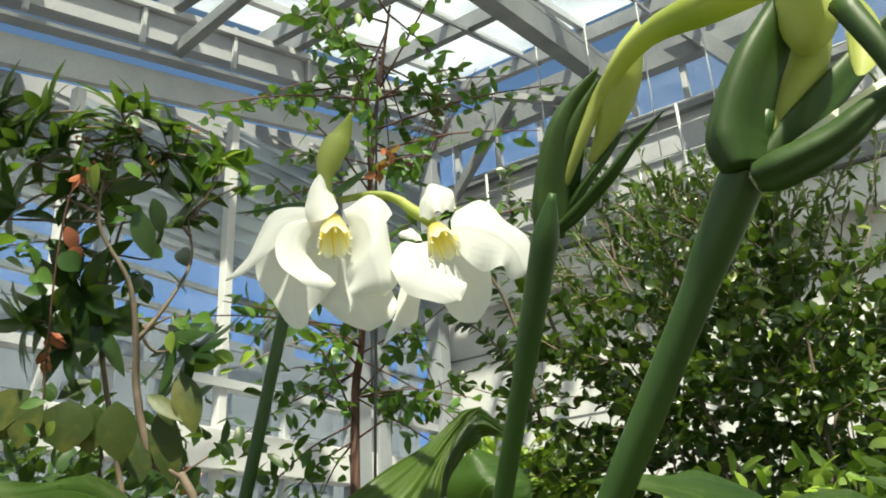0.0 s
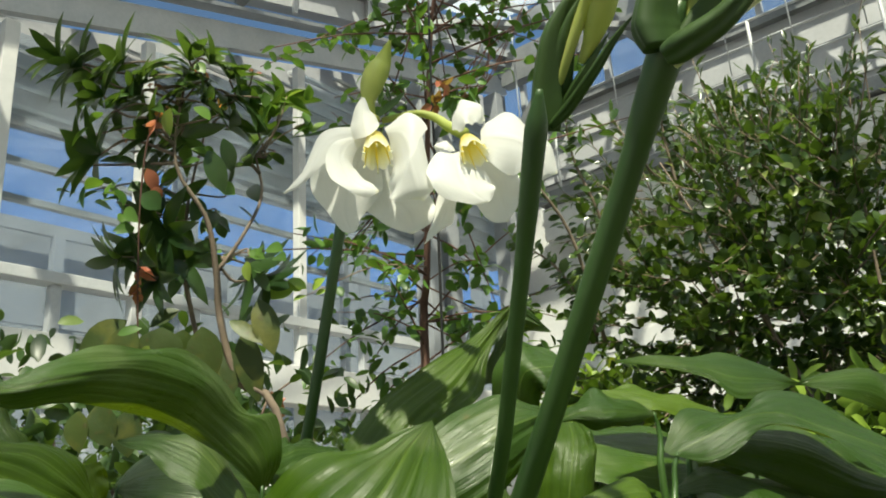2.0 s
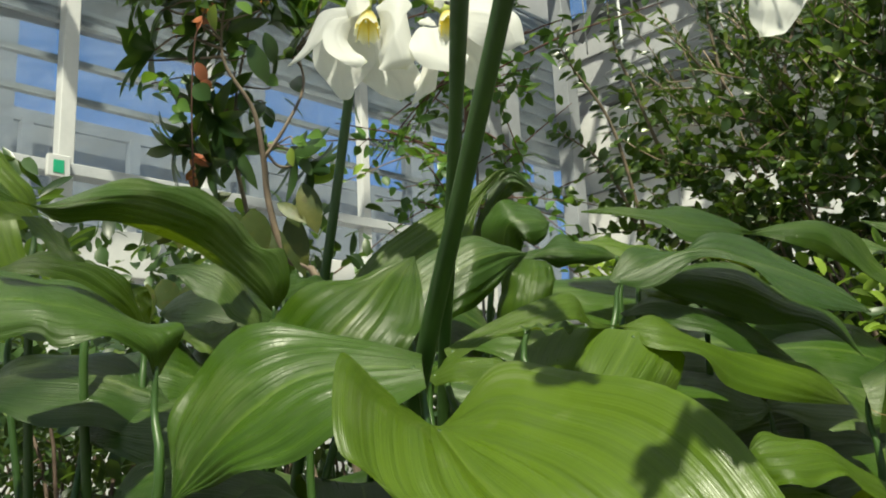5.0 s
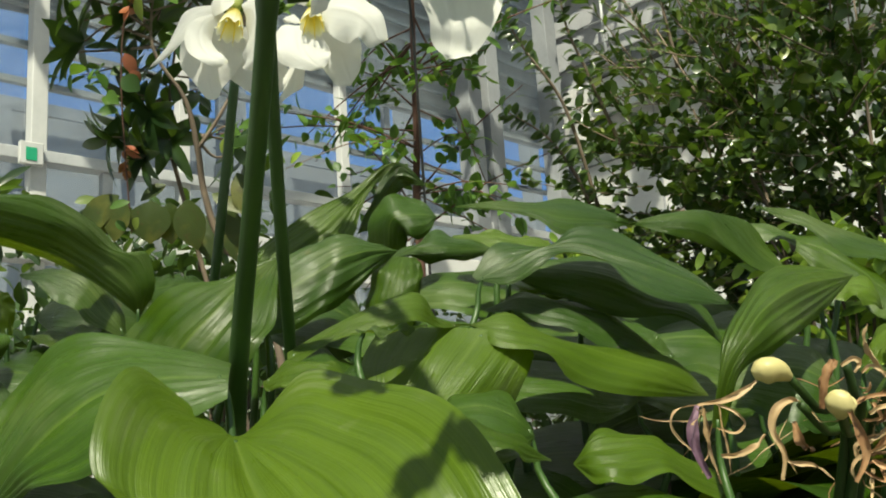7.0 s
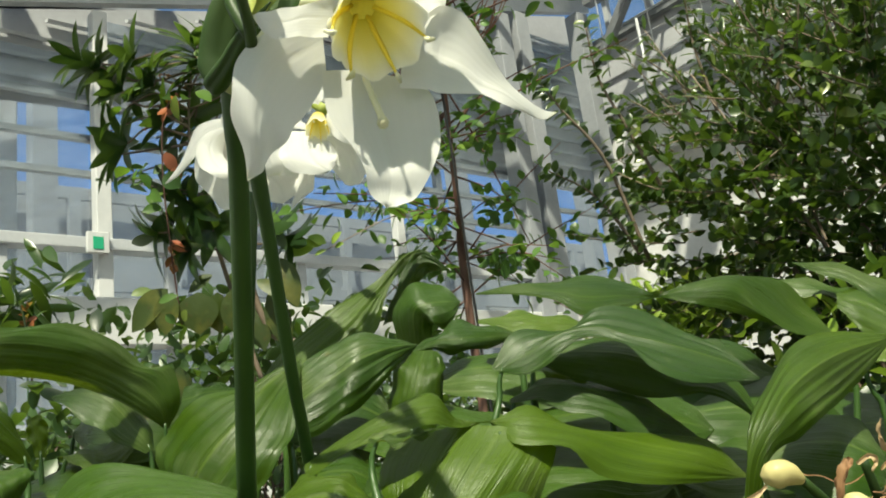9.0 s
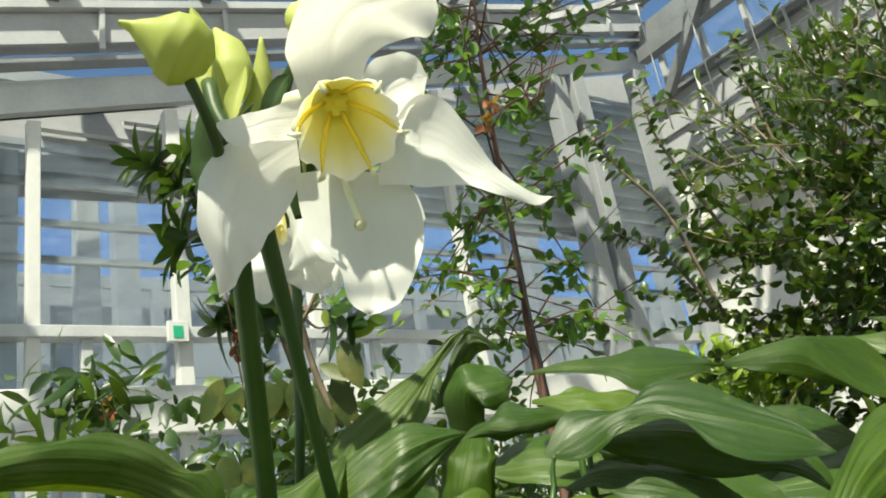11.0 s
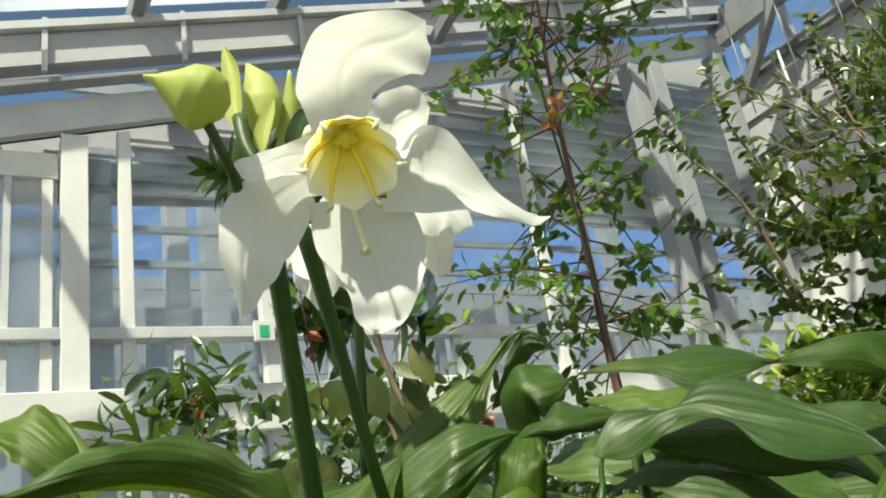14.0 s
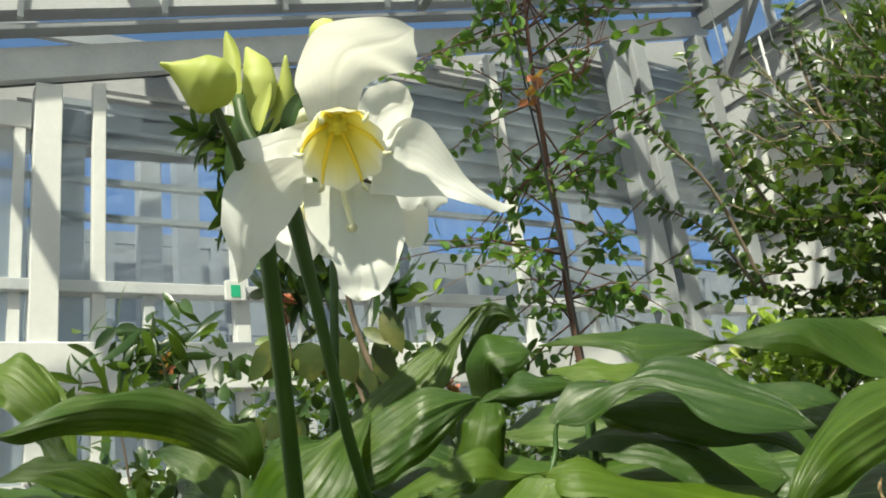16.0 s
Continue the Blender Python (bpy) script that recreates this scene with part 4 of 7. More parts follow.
broad_leaf(left, [(-0.229, 0.133, 0.497), (-0.227, 0.142, 0.517), (-0.246, 0.135, 0.522), (-0.261, 0.122, 0.532), (-0.273, 0.108, 0.542), (-0.279, 0.093, 0.545), (-0.285, 0.076, 0.547)], [(-0.219, 0.126, 0.496), (-0.216, 0.125, 0.509), (-0.221, 0.116, 0.516), (-0.227, 0.103, 0.522), (-0.232, 0.091, 0.525), (-0.237, 0.081, 0.527), (-0.250, 0.065, 0.528)], [(-0.221, 0.126, 0.496), (-0.214, 0.118, 0.504), (-0.214, 0.107, 0.509), (-0.214, 0.097, 0.508), (-0.218, 0.086, 0.507), (-0.225, 0.079, 0.511), (-0.238, 0.063, 0.507)], rib=0.0006, wave=0.0015, old_shaded=True)
broad_leaf(left, [(-0.345, 0.188, 0.531), (-0.342, 0.204, 0.535), (-0.335, 0.217, 0.537), (-0.328, 0.230, 0.538)], [(-0.337, 0.188, 0.532), (-0.325, 0.199, 0.531), (-0.318, 0.209, 0.529), (-0.322, 0.225, 0.536)], [(-0.330, 0.189, 0.528), (-0.312, 0.195, 0.520), (-0.306, 0.203, 0.513), (-0.317, 0.222, 0.530)])
broad_leaf(left, [(-0.338, 0.180, 0.532), (-0.338, 0.181, 0.549), (-0.339, 0.177, 0.557)], [(-0.337, 0.177, 0.532), (-0.339, 0.175, 0.548), (-0.342, 0.173, 0.556)], [(-0.337, 0.174, 0.532), (-0.342, 0.171, 0.546), (-0.346, 0.171, 0.555)])
broad_leaf(left, [(-0.313, 0.138, 0.550), (-0.322, 0.129, 0.571), (-0.334, 0.120, 0.587)], [(-0.304, 0.132, 0.549), (-0.319, 0.122, 0.571), (-0.337, 0.114, 0.588)], [(-0.298, 0.123, 0.546), (-0.320, 0.115, 0.568), (-0.341, 0.109, 0.588)])
broad_leaf(left, [(-0.393, 0.137, 0.602), (-0.400, 0.130, 0.625), (-0.414, 0.115, 0.648), (-0.425, 0.098, 0.647), (-0.429, 0.079, 0.636)], [(-0.384, 0.131, 0.601), (-0.387, 0.120, 0.613), (-0.398, 0.104, 0.631), (-0.412, 0.091, 0.636), (-0.429, 0.079, 0.635)], [(-0.379, 0.123, 0.596), (-0.381, 0.110, 0.596), (-0.391, 0.097, 0.607), (-0.404, 0.089, 0.619), (-0.430, 0.079, 0.635)], rib=0.0006)
# leaves that fill the gaps behind, shade painted in as darker green
broad_leaf(right, [(-0.182, 0.503, 0.542), (-0.204, 0.503, 0.562), (-0.235, 0.489, 0.575), (-0.265, 0.451, 0.574), (-0.268, 0.409, 0.556)], [(-0.182, 0.503, 0.541), (-0.192, 0.487, 0.549), (-0.211, 0.462, 0.558), (-0.243, 0.430, 0.562), (-0.268, 0.409, 0.555)], [(-0.182, 0.503, 0.541), (-0.185, 0.474, 0.529), (-0.196, 0.441, 0.528), (-0.227, 0.413, 0.539), (-0.269, 0.409, 0.554)], old_shaded=True)
broad_leaf(right, [(-0.114, 0.607, 0.529), (-0.136, 0.607, 0.553), (-0.168, 0.590, 0.569), (-0.205, 0.545, 0.568), (-0.217, 0.495, 0.547)], [(-0.114, 0.607, 0.529), (-0.126, 0.588, 0.537), (-0.149, 0.559, 0.548), (-0.187, 0.520, 0.552), (-0.217, 0.495, 0.545)], [(-0.114, 0.607, 0.528), (-0.123, 0.573, 0.514), (-0.140, 0.533, 0.514), (-0.176, 0.500, 0.526), (-0.218, 0.495, 0.544)], old_shaded=True)
broad_leaf(far, [(-0.160, 0.389, 0.507), (-0.182, 0.391, 0.523), (-0.209, 0.381, 0.534), (-0.231, 0.351, 0.533), (-0.227, 0.315, 0.518)], [(-0.160, 0.389, 0.506), (-0.167, 0.377, 0.513), (-0.183, 0.357, 0.522), (-0.207, 0.332, 0.524), (-0.227, 0.315, 0.517)], [(-0.160, 0.389, 0.506), (-0.158, 0.365, 0.496), (-0.163, 0.337, 0.496), (-0.188, 0.316, 0.504), (-0.228, 0.315, 0.516)], old_shaded=True)
broad_leaf(right, [(-0.121, 0.520, 0.500), (-0.142, 0.521, 0.521), (-0.173, 0.507, 0.535), (-0.205, 0.467, 0.533), (-0.212, 0.421, 0.515)], [(-0.121, 0.520, 0.499), (-0.131, 0.503, 0.507), (-0.152, 0.478, 0.517), (-0.185, 0.443, 0.521), (-0.212, 0.421, 0.514)], [(-0.121, 0.520, 0.499), (-0.126, 0.489, 0.487), (-0.139, 0.453, 0.488), (-0.171, 0.424, 0.498), (-0.212, 0.421, 0.513)], old_shaded=True)
broad_leaf(right, [(-0.075, 0.601, 0.492), (-0.092, 0.605, 0.516), (-0.119, 0.594, 0.531), (-0.149, 0.557, 0.528), (-0.158, 0.509, 0.506)], [(-0.075, 0.601, 0.491), (-0.083, 0.584, 0.499), (-0.102, 0.560, 0.509), (-0.133, 0.529, 0.513), (-0.158, 0.509, 0.505)], [(-0.075, 0.601, 0.490), (-0.082, 0.569, 0.475), (-0.095, 0.533, 0.476), (-0.123, 0.507, 0.487), (-0.159, 0.509, 0.504)], old_shaded=True)
broad_leaf(far, [(-0.109, 0.452, 0.473), (-0.128, 0.457, 0.489), (-0.152, 0.451, 0.499), (-0.174, 0.422, 0.498), (-0.172, 0.383, 0.484)], [(-0.109, 0.452, 0.473), (-0.116, 0.441, 0.479), (-0.130, 0.423, 0.488), (-0.154, 0.399, 0.491), (-0.172, 0.383, 0.483)], [(-0.109, 0.452, 0.472), (-0.109, 0.426, 0.463), (-0.114, 0.398, 0.464), (-0.137, 0.379, 0.472), (-0.172, 0.383, 0.482)], old_shaded=True)
broad_leaf(right, [(-0.070, 0.525, 0.465), (-0.085, 0.535, 0.481), (-0.104, 0.533, 0.491), (-0.122, 0.508, 0.489), (-0.121, 0.469, 0.475)], [(-0.070, 0.525, 0.465), (-0.074, 0.516, 0.471), (-0.085, 0.501, 0.480), (-0.105, 0.481, 0.482), (-0.121, 0.469, 0.474)], [(-0.070, 0.525, 0.464), (-0.070, 0.499, 0.455), (-0.074, 0.472, 0.456), (-0.093, 0.457, 0.463), (-0.121, 0.469, 0.473)], old_shaded=True)
broad_leaf(far, [(-0.152, 0.333, 0.476), (-0.169, 0.338, 0.496), (-0.190, 0.336, 0.508), (-0.202, 0.316, 0.504), (-0.192, 0.289, 0.484)], [(-0.152, 0.333, 0.475), (-0.154, 0.325, 0.482), (-0.162, 0.313, 0.491), (-0.179, 0.297, 0.492), (-0.192, 0.288, 0.483)], [(-0.152, 0.333, 0.474), (-0.146, 0.314, 0.461), (-0.144, 0.294, 0.461), (-0.160, 0.282, 0.469), (-0.193, 0.289, 0.481)], old_shaded=True)
broad_leaf(far, [(-0.070, 0.305, 0.461), (-0.086, 0.314, 0.474), (-0.103, 0.315, 0.482), (-0.112, 0.300, 0.479), (-0.100, 0.272, 0.467)], [(-0.070, 0.305, 0.461), (-0.072, 0.299, 0.467), (-0.078, 0.290, 0.474), (-0.090, 0.278, 0.475), (-0.100, 0.272, 0.466)], [(-0.070, 0.305, 0.460), (-0.062, 0.286, 0.453), (-0.058, 0.267, 0.454), (-0.071, 0.260, 0.459), (-0.100, 0.272, 0.466)], old_shaded=True)
broad_leaf(right, [(-0.239, 0.359, 0.528), (-0.259, 0.361, 0.551), (-0.282, 0.354, 0.566), (-0.298, 0.331, 0.561), (-0.290, 0.303, 0.538)], [(-0.239, 0.359, 0.527), (-0.243, 0.349, 0.534), (-0.253, 0.333, 0.544), (-0.273, 0.314, 0.546), (-0.290, 0.303, 0.537)], [(-0.240, 0.359, 0.527), (-0.234, 0.340, 0.511), (-0.234, 0.318, 0.510), (-0.254, 0.302, 0.519), (-0.290, 0.303, 0.535)], old_shaded=True)
broad_leaf(far, [(-0.195, 0.314, 0.489), (-0.213, 0.319, 0.504), (-0.233, 0.319, 0.513), (-0.241, 0.303, 0.510), (-0.226, 0.279, 0.495)], [(-0.195, 0.314, 0.488), (-0.197, 0.308, 0.494), (-0.203, 0.298, 0.502), (-0.216, 0.285, 0.502), (-0.226, 0.279, 0.494)], [(-0.195, 0.314, 0.488), (-0.185, 0.297, 0.478), (-0.181, 0.280, 0.478), (-0.194, 0.272, 0.484), (-0.227, 0.279, 0.493)], old_shaded=True)
broad_leaf(left, [(-0.365, 0.096, 0.498), (-0.374, 0.123, 0.517), (-0.350, 0.152, 0.520), (-0.317, 0.165, 0.509), (-0.291, 0.169, 0.490)], [(-0.365, 0.096, 0.497), (-0.343, 0.111, 0.506), (-0.316, 0.136, 0.505), (-0.299, 0.156, 0.496), (-0.291, 0.169, 0.489)], [(-0.365, 0.096, 0.496), (-0.316, 0.104, 0.484), (-0.289, 0.126, 0.477), (-0.286, 0.150, 0.477), (-0.291, 0.169, 0.489)], old_shaded=True)
broad_leaf(left, [(-0.348, 0.153, 0.501), (-0.361, 0.177, 0.521), (-0.345, 0.197, 0.526), (-0.321, 0.203, 0.514), (-0.299, 0.202, 0.495)], [(-0.348, 0.153, 0.500), (-0.333, 0.162, 0.509), (-0.314, 0.179, 0.509), (-0.303, 0.193, 0.500), (-0.299, 0.202, 0.494)], [(-0.349, 0.154, 0.499), (-0.309, 0.153, 0.486), (-0.290, 0.167, 0.479), (-0.292, 0.186, 0.480), (-0.300, 0.202, 0.493)], old_shaded=True)
broad_leaf(left, [(-0.379, 0.206, 0.549), (-0.388, 0.233, 0.570), (-0.371, 0.255, 0.575), (-0.346, 0.261, 0.563), (-0.325, 0.260, 0.542)], [(-0.379, 0.206, 0.548), (-0.362, 0.216, 0.556), (-0.341, 0.235, 0.556), (-0.329, 0.250, 0.548), (-0.325, 0.260, 0.541)], [(-0.380, 0.207, 0.547), (-0.341, 0.206, 0.532), (-0.320, 0.221, 0.524), (-0.319, 0.243, 0.526), (-0.325, 0.261, 0.541)], old_shaded=True)
broad_leaf(left, [(-0.422, 0.109, 0.549), (-0.435, 0.133, 0.568), (-0.416, 0.156, 0.571), (-0.386, 0.167, 0.560), (-0.360, 0.170, 0.542)], [(-0.422, 0.109, 0.548), (-0.403, 0.121, 0.556), (-0.380, 0.142, 0.555), (-0.367, 0.159, 0.548), (-0.360, 0.170, 0.541)], [(-0.422, 0.109, 0.547), (-0.376, 0.115, 0.533), (-0.352, 0.133, 0.526), (-0.353, 0.154, 0.528), (-0.361, 0.170, 0.541)], old_shaded=True)
broad_leaf(left, [(-0.345, 0.199, 0.499), (-0.356, 0.222, 0.526), (-0.343, 0.239, 0.533), (-0.322, 0.243, 0.518), (-0.304, 0.241, 0.492)], [(-0.346, 0.199, 0.497), (-0.331, 0.205, 0.508), (-0.314, 0.220, 0.508), (-0.306, 0.232, 0.498), (-0.304, 0.241, 0.491)], [(-0.346, 0.200, 0.496), (-0.311, 0.196, 0.480), (-0.295, 0.207, 0.471), (-0.298, 0.225, 0.473), (-0.305, 0.241, 0.491)], old_shaded=True)
broad_leaf(left, [(-0.250, 0.124, 0.449), (-0.266, 0.147, 0.462), (-0.249, 0.170, 0.464), (-0.220, 0.180, 0.456), (-0.194, 0.180, 0.443)], [(-0.250, 0.124, 0.448), (-0.233, 0.135, 0.457), (-0.213, 0.156, 0.457), (-0.200, 0.171, 0.449), (-0.194, 0.180, 0.442)], [(-0.250, 0.124, 0.447), (-0.204, 0.128, 0.440), (-0.182, 0.144, 0.435), (-0.184, 0.164, 0.434), (-0.194, 0.180, 0.442)], old_shaded=True)
broad_leaf(left, [(-0.200, 0.134, 0.433), (-0.218, 0.156, 0.446), (-0.206, 0.174, 0.449), (-0.181, 0.179, 0.441), (-0.158, 0.177, 0.428)], [(-0.200, 0.134, 0.433), (-0.187, 0.142, 0.442), (-0.171, 0.158, 0.442), (-0.162, 0.170, 0.434), (-0.158, 0.177, 0.428)], [(-0.200, 0.134, 0.432), (-0.159, 0.133, 0.426), (-0.142, 0.145, 0.421), (-0.147, 0.161, 0.420), (-0.158, 0.177, 0.427)], old_shaded=True)
broad_leaf(left, [(-0.317, 0.136, 0.475), (-0.334, 0.158, 0.494), (-0.319, 0.178, 0.498), (-0.291, 0.187, 0.487), (-0.266, 0.188, 0.469)], [(-0.317, 0.136, 0.474), (-0.301, 0.146, 0.484), (-0.281, 0.165, 0.484), (-0.270, 0.179, 0.475), (-0.266, 0.188, 0.468)], [(-0.317, 0.136, 0.473), (-0.273, 0.140, 0.462), (-0.252, 0.156, 0.455), (-0.255, 0.174, 0.456), (-0.266, 0.188, 0.468)], old_shaded=True)
# lower leaves, deeper in the clumps, their shade put into the darker green
broad_leaf(right, [(-0.299, 0.432, 0.483), (-0.262, 0.488, 0.515), (-0.228, 0.549, 0.522), (-0.166, 0.589, 0.491)], None, [(-0.269, 0.413, 0.450), (-0.243, 0.462, 0.470), (-0.211, 0.520, 0.475), (-0.167, 0.590, 0.483)], old_shaded=True)
broad_leaf(right, [(-0.203, 0.505, 0.454), (-0.174, 0.554, 0.485), (-0.142, 0.614, 0.487), (-0.097, 0.639, 0.451)], None, [(-0.189, 0.483, 0.428), (-0.152, 0.517, 0.439), (-0.120, 0.561, 0.443), (-0.090, 0.619, 0.443)], old_shaded=True)
broad_leaf(right, [(-0.183, 0.633, 0.475), (-0.143, 0.691, 0.513), (-0.094, 0.741, 0.509), (-0.049, 0.768, 0.462)], None, [(-0.153, 0.587, 0.440), (-0.113, 0.620, 0.461), (-0.071, 0.661, 0.465), (-0.038, 0.725, 0.453)], old_shaded=True)
broad_leaf(left, [(-0.340, 0.143, 0.448), (-0.333, 0.180, 0.440), (-0.318, 0.211, 0.432), (-0.259, 0.231, 0.416)], None, [(-0.278, 0.128, 0.407), (-0.255, 0.154, 0.398), (-0.233, 0.175, 0.396), (-0.241, 0.221, 0.411)], old_shaded=True)
broad_leaf(left, [(-0.294, 0.167, 0.416), (-0.293, 0.194, 0.427), (-0.282, 0.220, 0.425), (-0.254, 0.237, 0.409)], None, [(-0.245, 0.151, 0.392), (-0.228, 0.168, 0.390), (-0.210, 0.186, 0.389), (-0.219, 0.218, 0.399)], old_shaded=True)
broad_leaf(right, [(-0.215, 0.436, 0.457), (-0.213, 0.494, 0.459), (-0.174, 0.534, 0.455), (-0.118, 0.538, 0.433)], None, [(-0.180, 0.393, 0.424), (-0.156, 0.417, 0.425), (-0.128, 0.458, 0.424), (-0.104, 0.511, 0.423)], old_shaded=True)
broad_leaf(right, [(-0.172, 0.403, 0.416), (-0.154, 0.448, 0.422), (-0.121, 0.482, 0.415), (-0.070, 0.480, 0.399)], None, [(-0.137, 0.359, 0.388), (-0.112, 0.385, 0.386), (-0.083, 0.414, 0.383), (-0.058, 0.452, 0.388)], old_shaded=True)
broad_leaf(right, [(-0.135, 0.522, 0.427), (-0.109, 0.572, 0.446), (-0.070, 0.610, 0.446), (-0.017, 0.612, 0.418)], None, [(-0.108, 0.471, 0.397), (-0.079, 0.499, 0.400), (-0.045, 0.532, 0.401), (-0.007, 0.569, 0.400)], old_shaded=True)
broad_leaf(left, [(-0.474, 0.147, 0.569), (-0.497, 0.129, 0.603), (-0.518, 0.114, 0.639), (-0.525, 0.107, 0.666), (-0.526, 0.119, 0.676)], [(-0.471, 0.151, 0.569), (-0.482, 0.139, 0.601), (-0.498, 0.129, 0.636), (-0.513, 0.121, 0.664), (-0.526, 0.119, 0.676)], [(-0.469, 0.157, 0.568), (-0.471, 0.154, 0.598), (-0.485, 0.150, 0.631), (-0.507, 0.138, 0.659), (-0.525, 0.120, 0.676)], rib=0.0006)

# shaded lower leaves of the same plants, the shade painted as darker green
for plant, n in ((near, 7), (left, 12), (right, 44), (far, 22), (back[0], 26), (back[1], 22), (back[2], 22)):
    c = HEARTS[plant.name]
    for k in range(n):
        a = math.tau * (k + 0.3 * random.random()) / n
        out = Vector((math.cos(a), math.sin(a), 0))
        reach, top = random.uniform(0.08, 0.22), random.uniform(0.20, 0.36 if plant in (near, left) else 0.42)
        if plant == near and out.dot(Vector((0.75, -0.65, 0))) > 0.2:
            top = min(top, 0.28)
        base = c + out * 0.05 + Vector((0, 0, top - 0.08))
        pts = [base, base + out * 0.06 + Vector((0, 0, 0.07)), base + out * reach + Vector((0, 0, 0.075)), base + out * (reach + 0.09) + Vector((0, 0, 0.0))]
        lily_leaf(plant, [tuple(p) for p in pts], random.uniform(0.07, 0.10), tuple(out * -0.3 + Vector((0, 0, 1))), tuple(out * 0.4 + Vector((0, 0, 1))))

# flower stalks, straight and leaning to the light
scape_far = part("flower_stalk", tube(bmesh.new(), [(-0.322, 0.317, 0.715), (-0.344, 0.321, 0.65), (-0.361, 0.324, 0.60), (-0.396, 0.329, 0.50), (-0.45, 0.337, 0.30), (-0.47, 0.34, 0.02)], [0.0034, 0.0036, 0.0036, 0.0038, 0.005, 0.006], 12, 30), M_SCAPE, far)
scape_b = part("flower_stalk", tube(bmesh.new(), [(-0.091, 0.187, 0.650), (-0.097, 0.192, 0.640), (-0.109, 0.2015, 0.62), (-0.121, 0.211, 0.60), (-0.151, 0.234, 0.55), (-0.196, 0.269, 0.475), (-0.25, 0.31, 0.25), (-0.26, 0.32, 0.02)], [0.0010, 0.0040, 0.0036, 0.0030, 0.0030, 0.0031, 0.0040, 0.006], 14, 40), M_SCAPE, right)
scape_c = part("flower_stalk", tube(bmesh.new(), [(-0.026, 0.149, 0.632), (-0.034, 0.153, 0.622), (-0.044, 0.158, 0.610), (-0.052, 0.162, 0.60), (-0.093, 0.181, 0.55), (-0.133, 0.199, 0.50), (-0.165, 0.215, 0.45), (-0.20, 0.225, 0.25), (-0.21, 0.23, 0.02)], [0.0012, 0.0046, 0.0040, 0.0034, 0.0036, 0.0040, 0.0046, 0.006, 0.007], 14, 44), M_SCAPE, near)


def petal(holder, edge_a, midrib, edge_b, wave=0.035, broad=1.0):
    """A tepal lofted between its two edges and its midrib, all running from the throat to the tip."""
    LEAF_COUNT[0] += 1
    seed, nl, nw = LEAF_COUNT[0] * 1.3, 36, 24
    ea, em, eb = smoothed(edge_a, nl), smoothed(midrib, nl), smoothed(edge_b, nl)
    ea, eb = ([m + (p - m) * (1 + (broad - 1) * math.sin(math.pi * k / nl)) for k, (p, m) in enumerate(zip(e, em))] for e in (ea, eb))
    span = max((a - b).length for a, b in zip(ea, eb))
    bm = bmesh.new()
    uv = bm.loops.layers.uv.new("UVMap")
    grid = []
    for k in range(nl + 1):
        a, m, b, v = ea[k], em[k], eb[k], k / nl
        d = em[min(k + 1, nl)] - em[max(k - 1, 0)]
        nrm = d.cross(b - a)
        nrm = nrm.normalized() if nrm.length > 1e-9 else Vector((0, 0, 1))
        wide = (a - b).length / span
        row = []
        for j in range(nw + 1):
            u = j / nw * 2 - 1
            p = a * (u * (u - 1) / 2) + m * (1 - u * u) + b * (u * (u + 1) / 2)
            h = wave * span * abs(u) ** 3 * math.sin(2.7 * math.tau * v + seed + (2.2 if u > 0 else 0.0))
            h += 0.055 * span * max(0.0, abs(u) - 0.6) * noise.noise(Vector((v * 9, seed, u)))
            h -= 0.018 * span * max(0.0, 1 - abs(u) * 6) * math.sin(math.pi * v)
            h += 0.022 * span * noise.noise(Vector((u * 1.1 + seed, v * 2.6, seed)))
            row.append(bm.verts.new(p + nrm * (h * wide)))
        grid.append(row)
    for k in range(nl):
        for j in range(nw):
            f = bm.faces.new((grid[k][j], grid[k][j + 1], grid[k + 1][j + 1], grid[k + 1][j]))
            for loop, (x, y) in zip(f.loops, ((j, k), (j + 1, k), (j + 1, k + 1), (j, k + 1))):
                loop[uv].uv = (x / nw, y / nl)
    return part("tepal", bm, M_PETAL, holder)


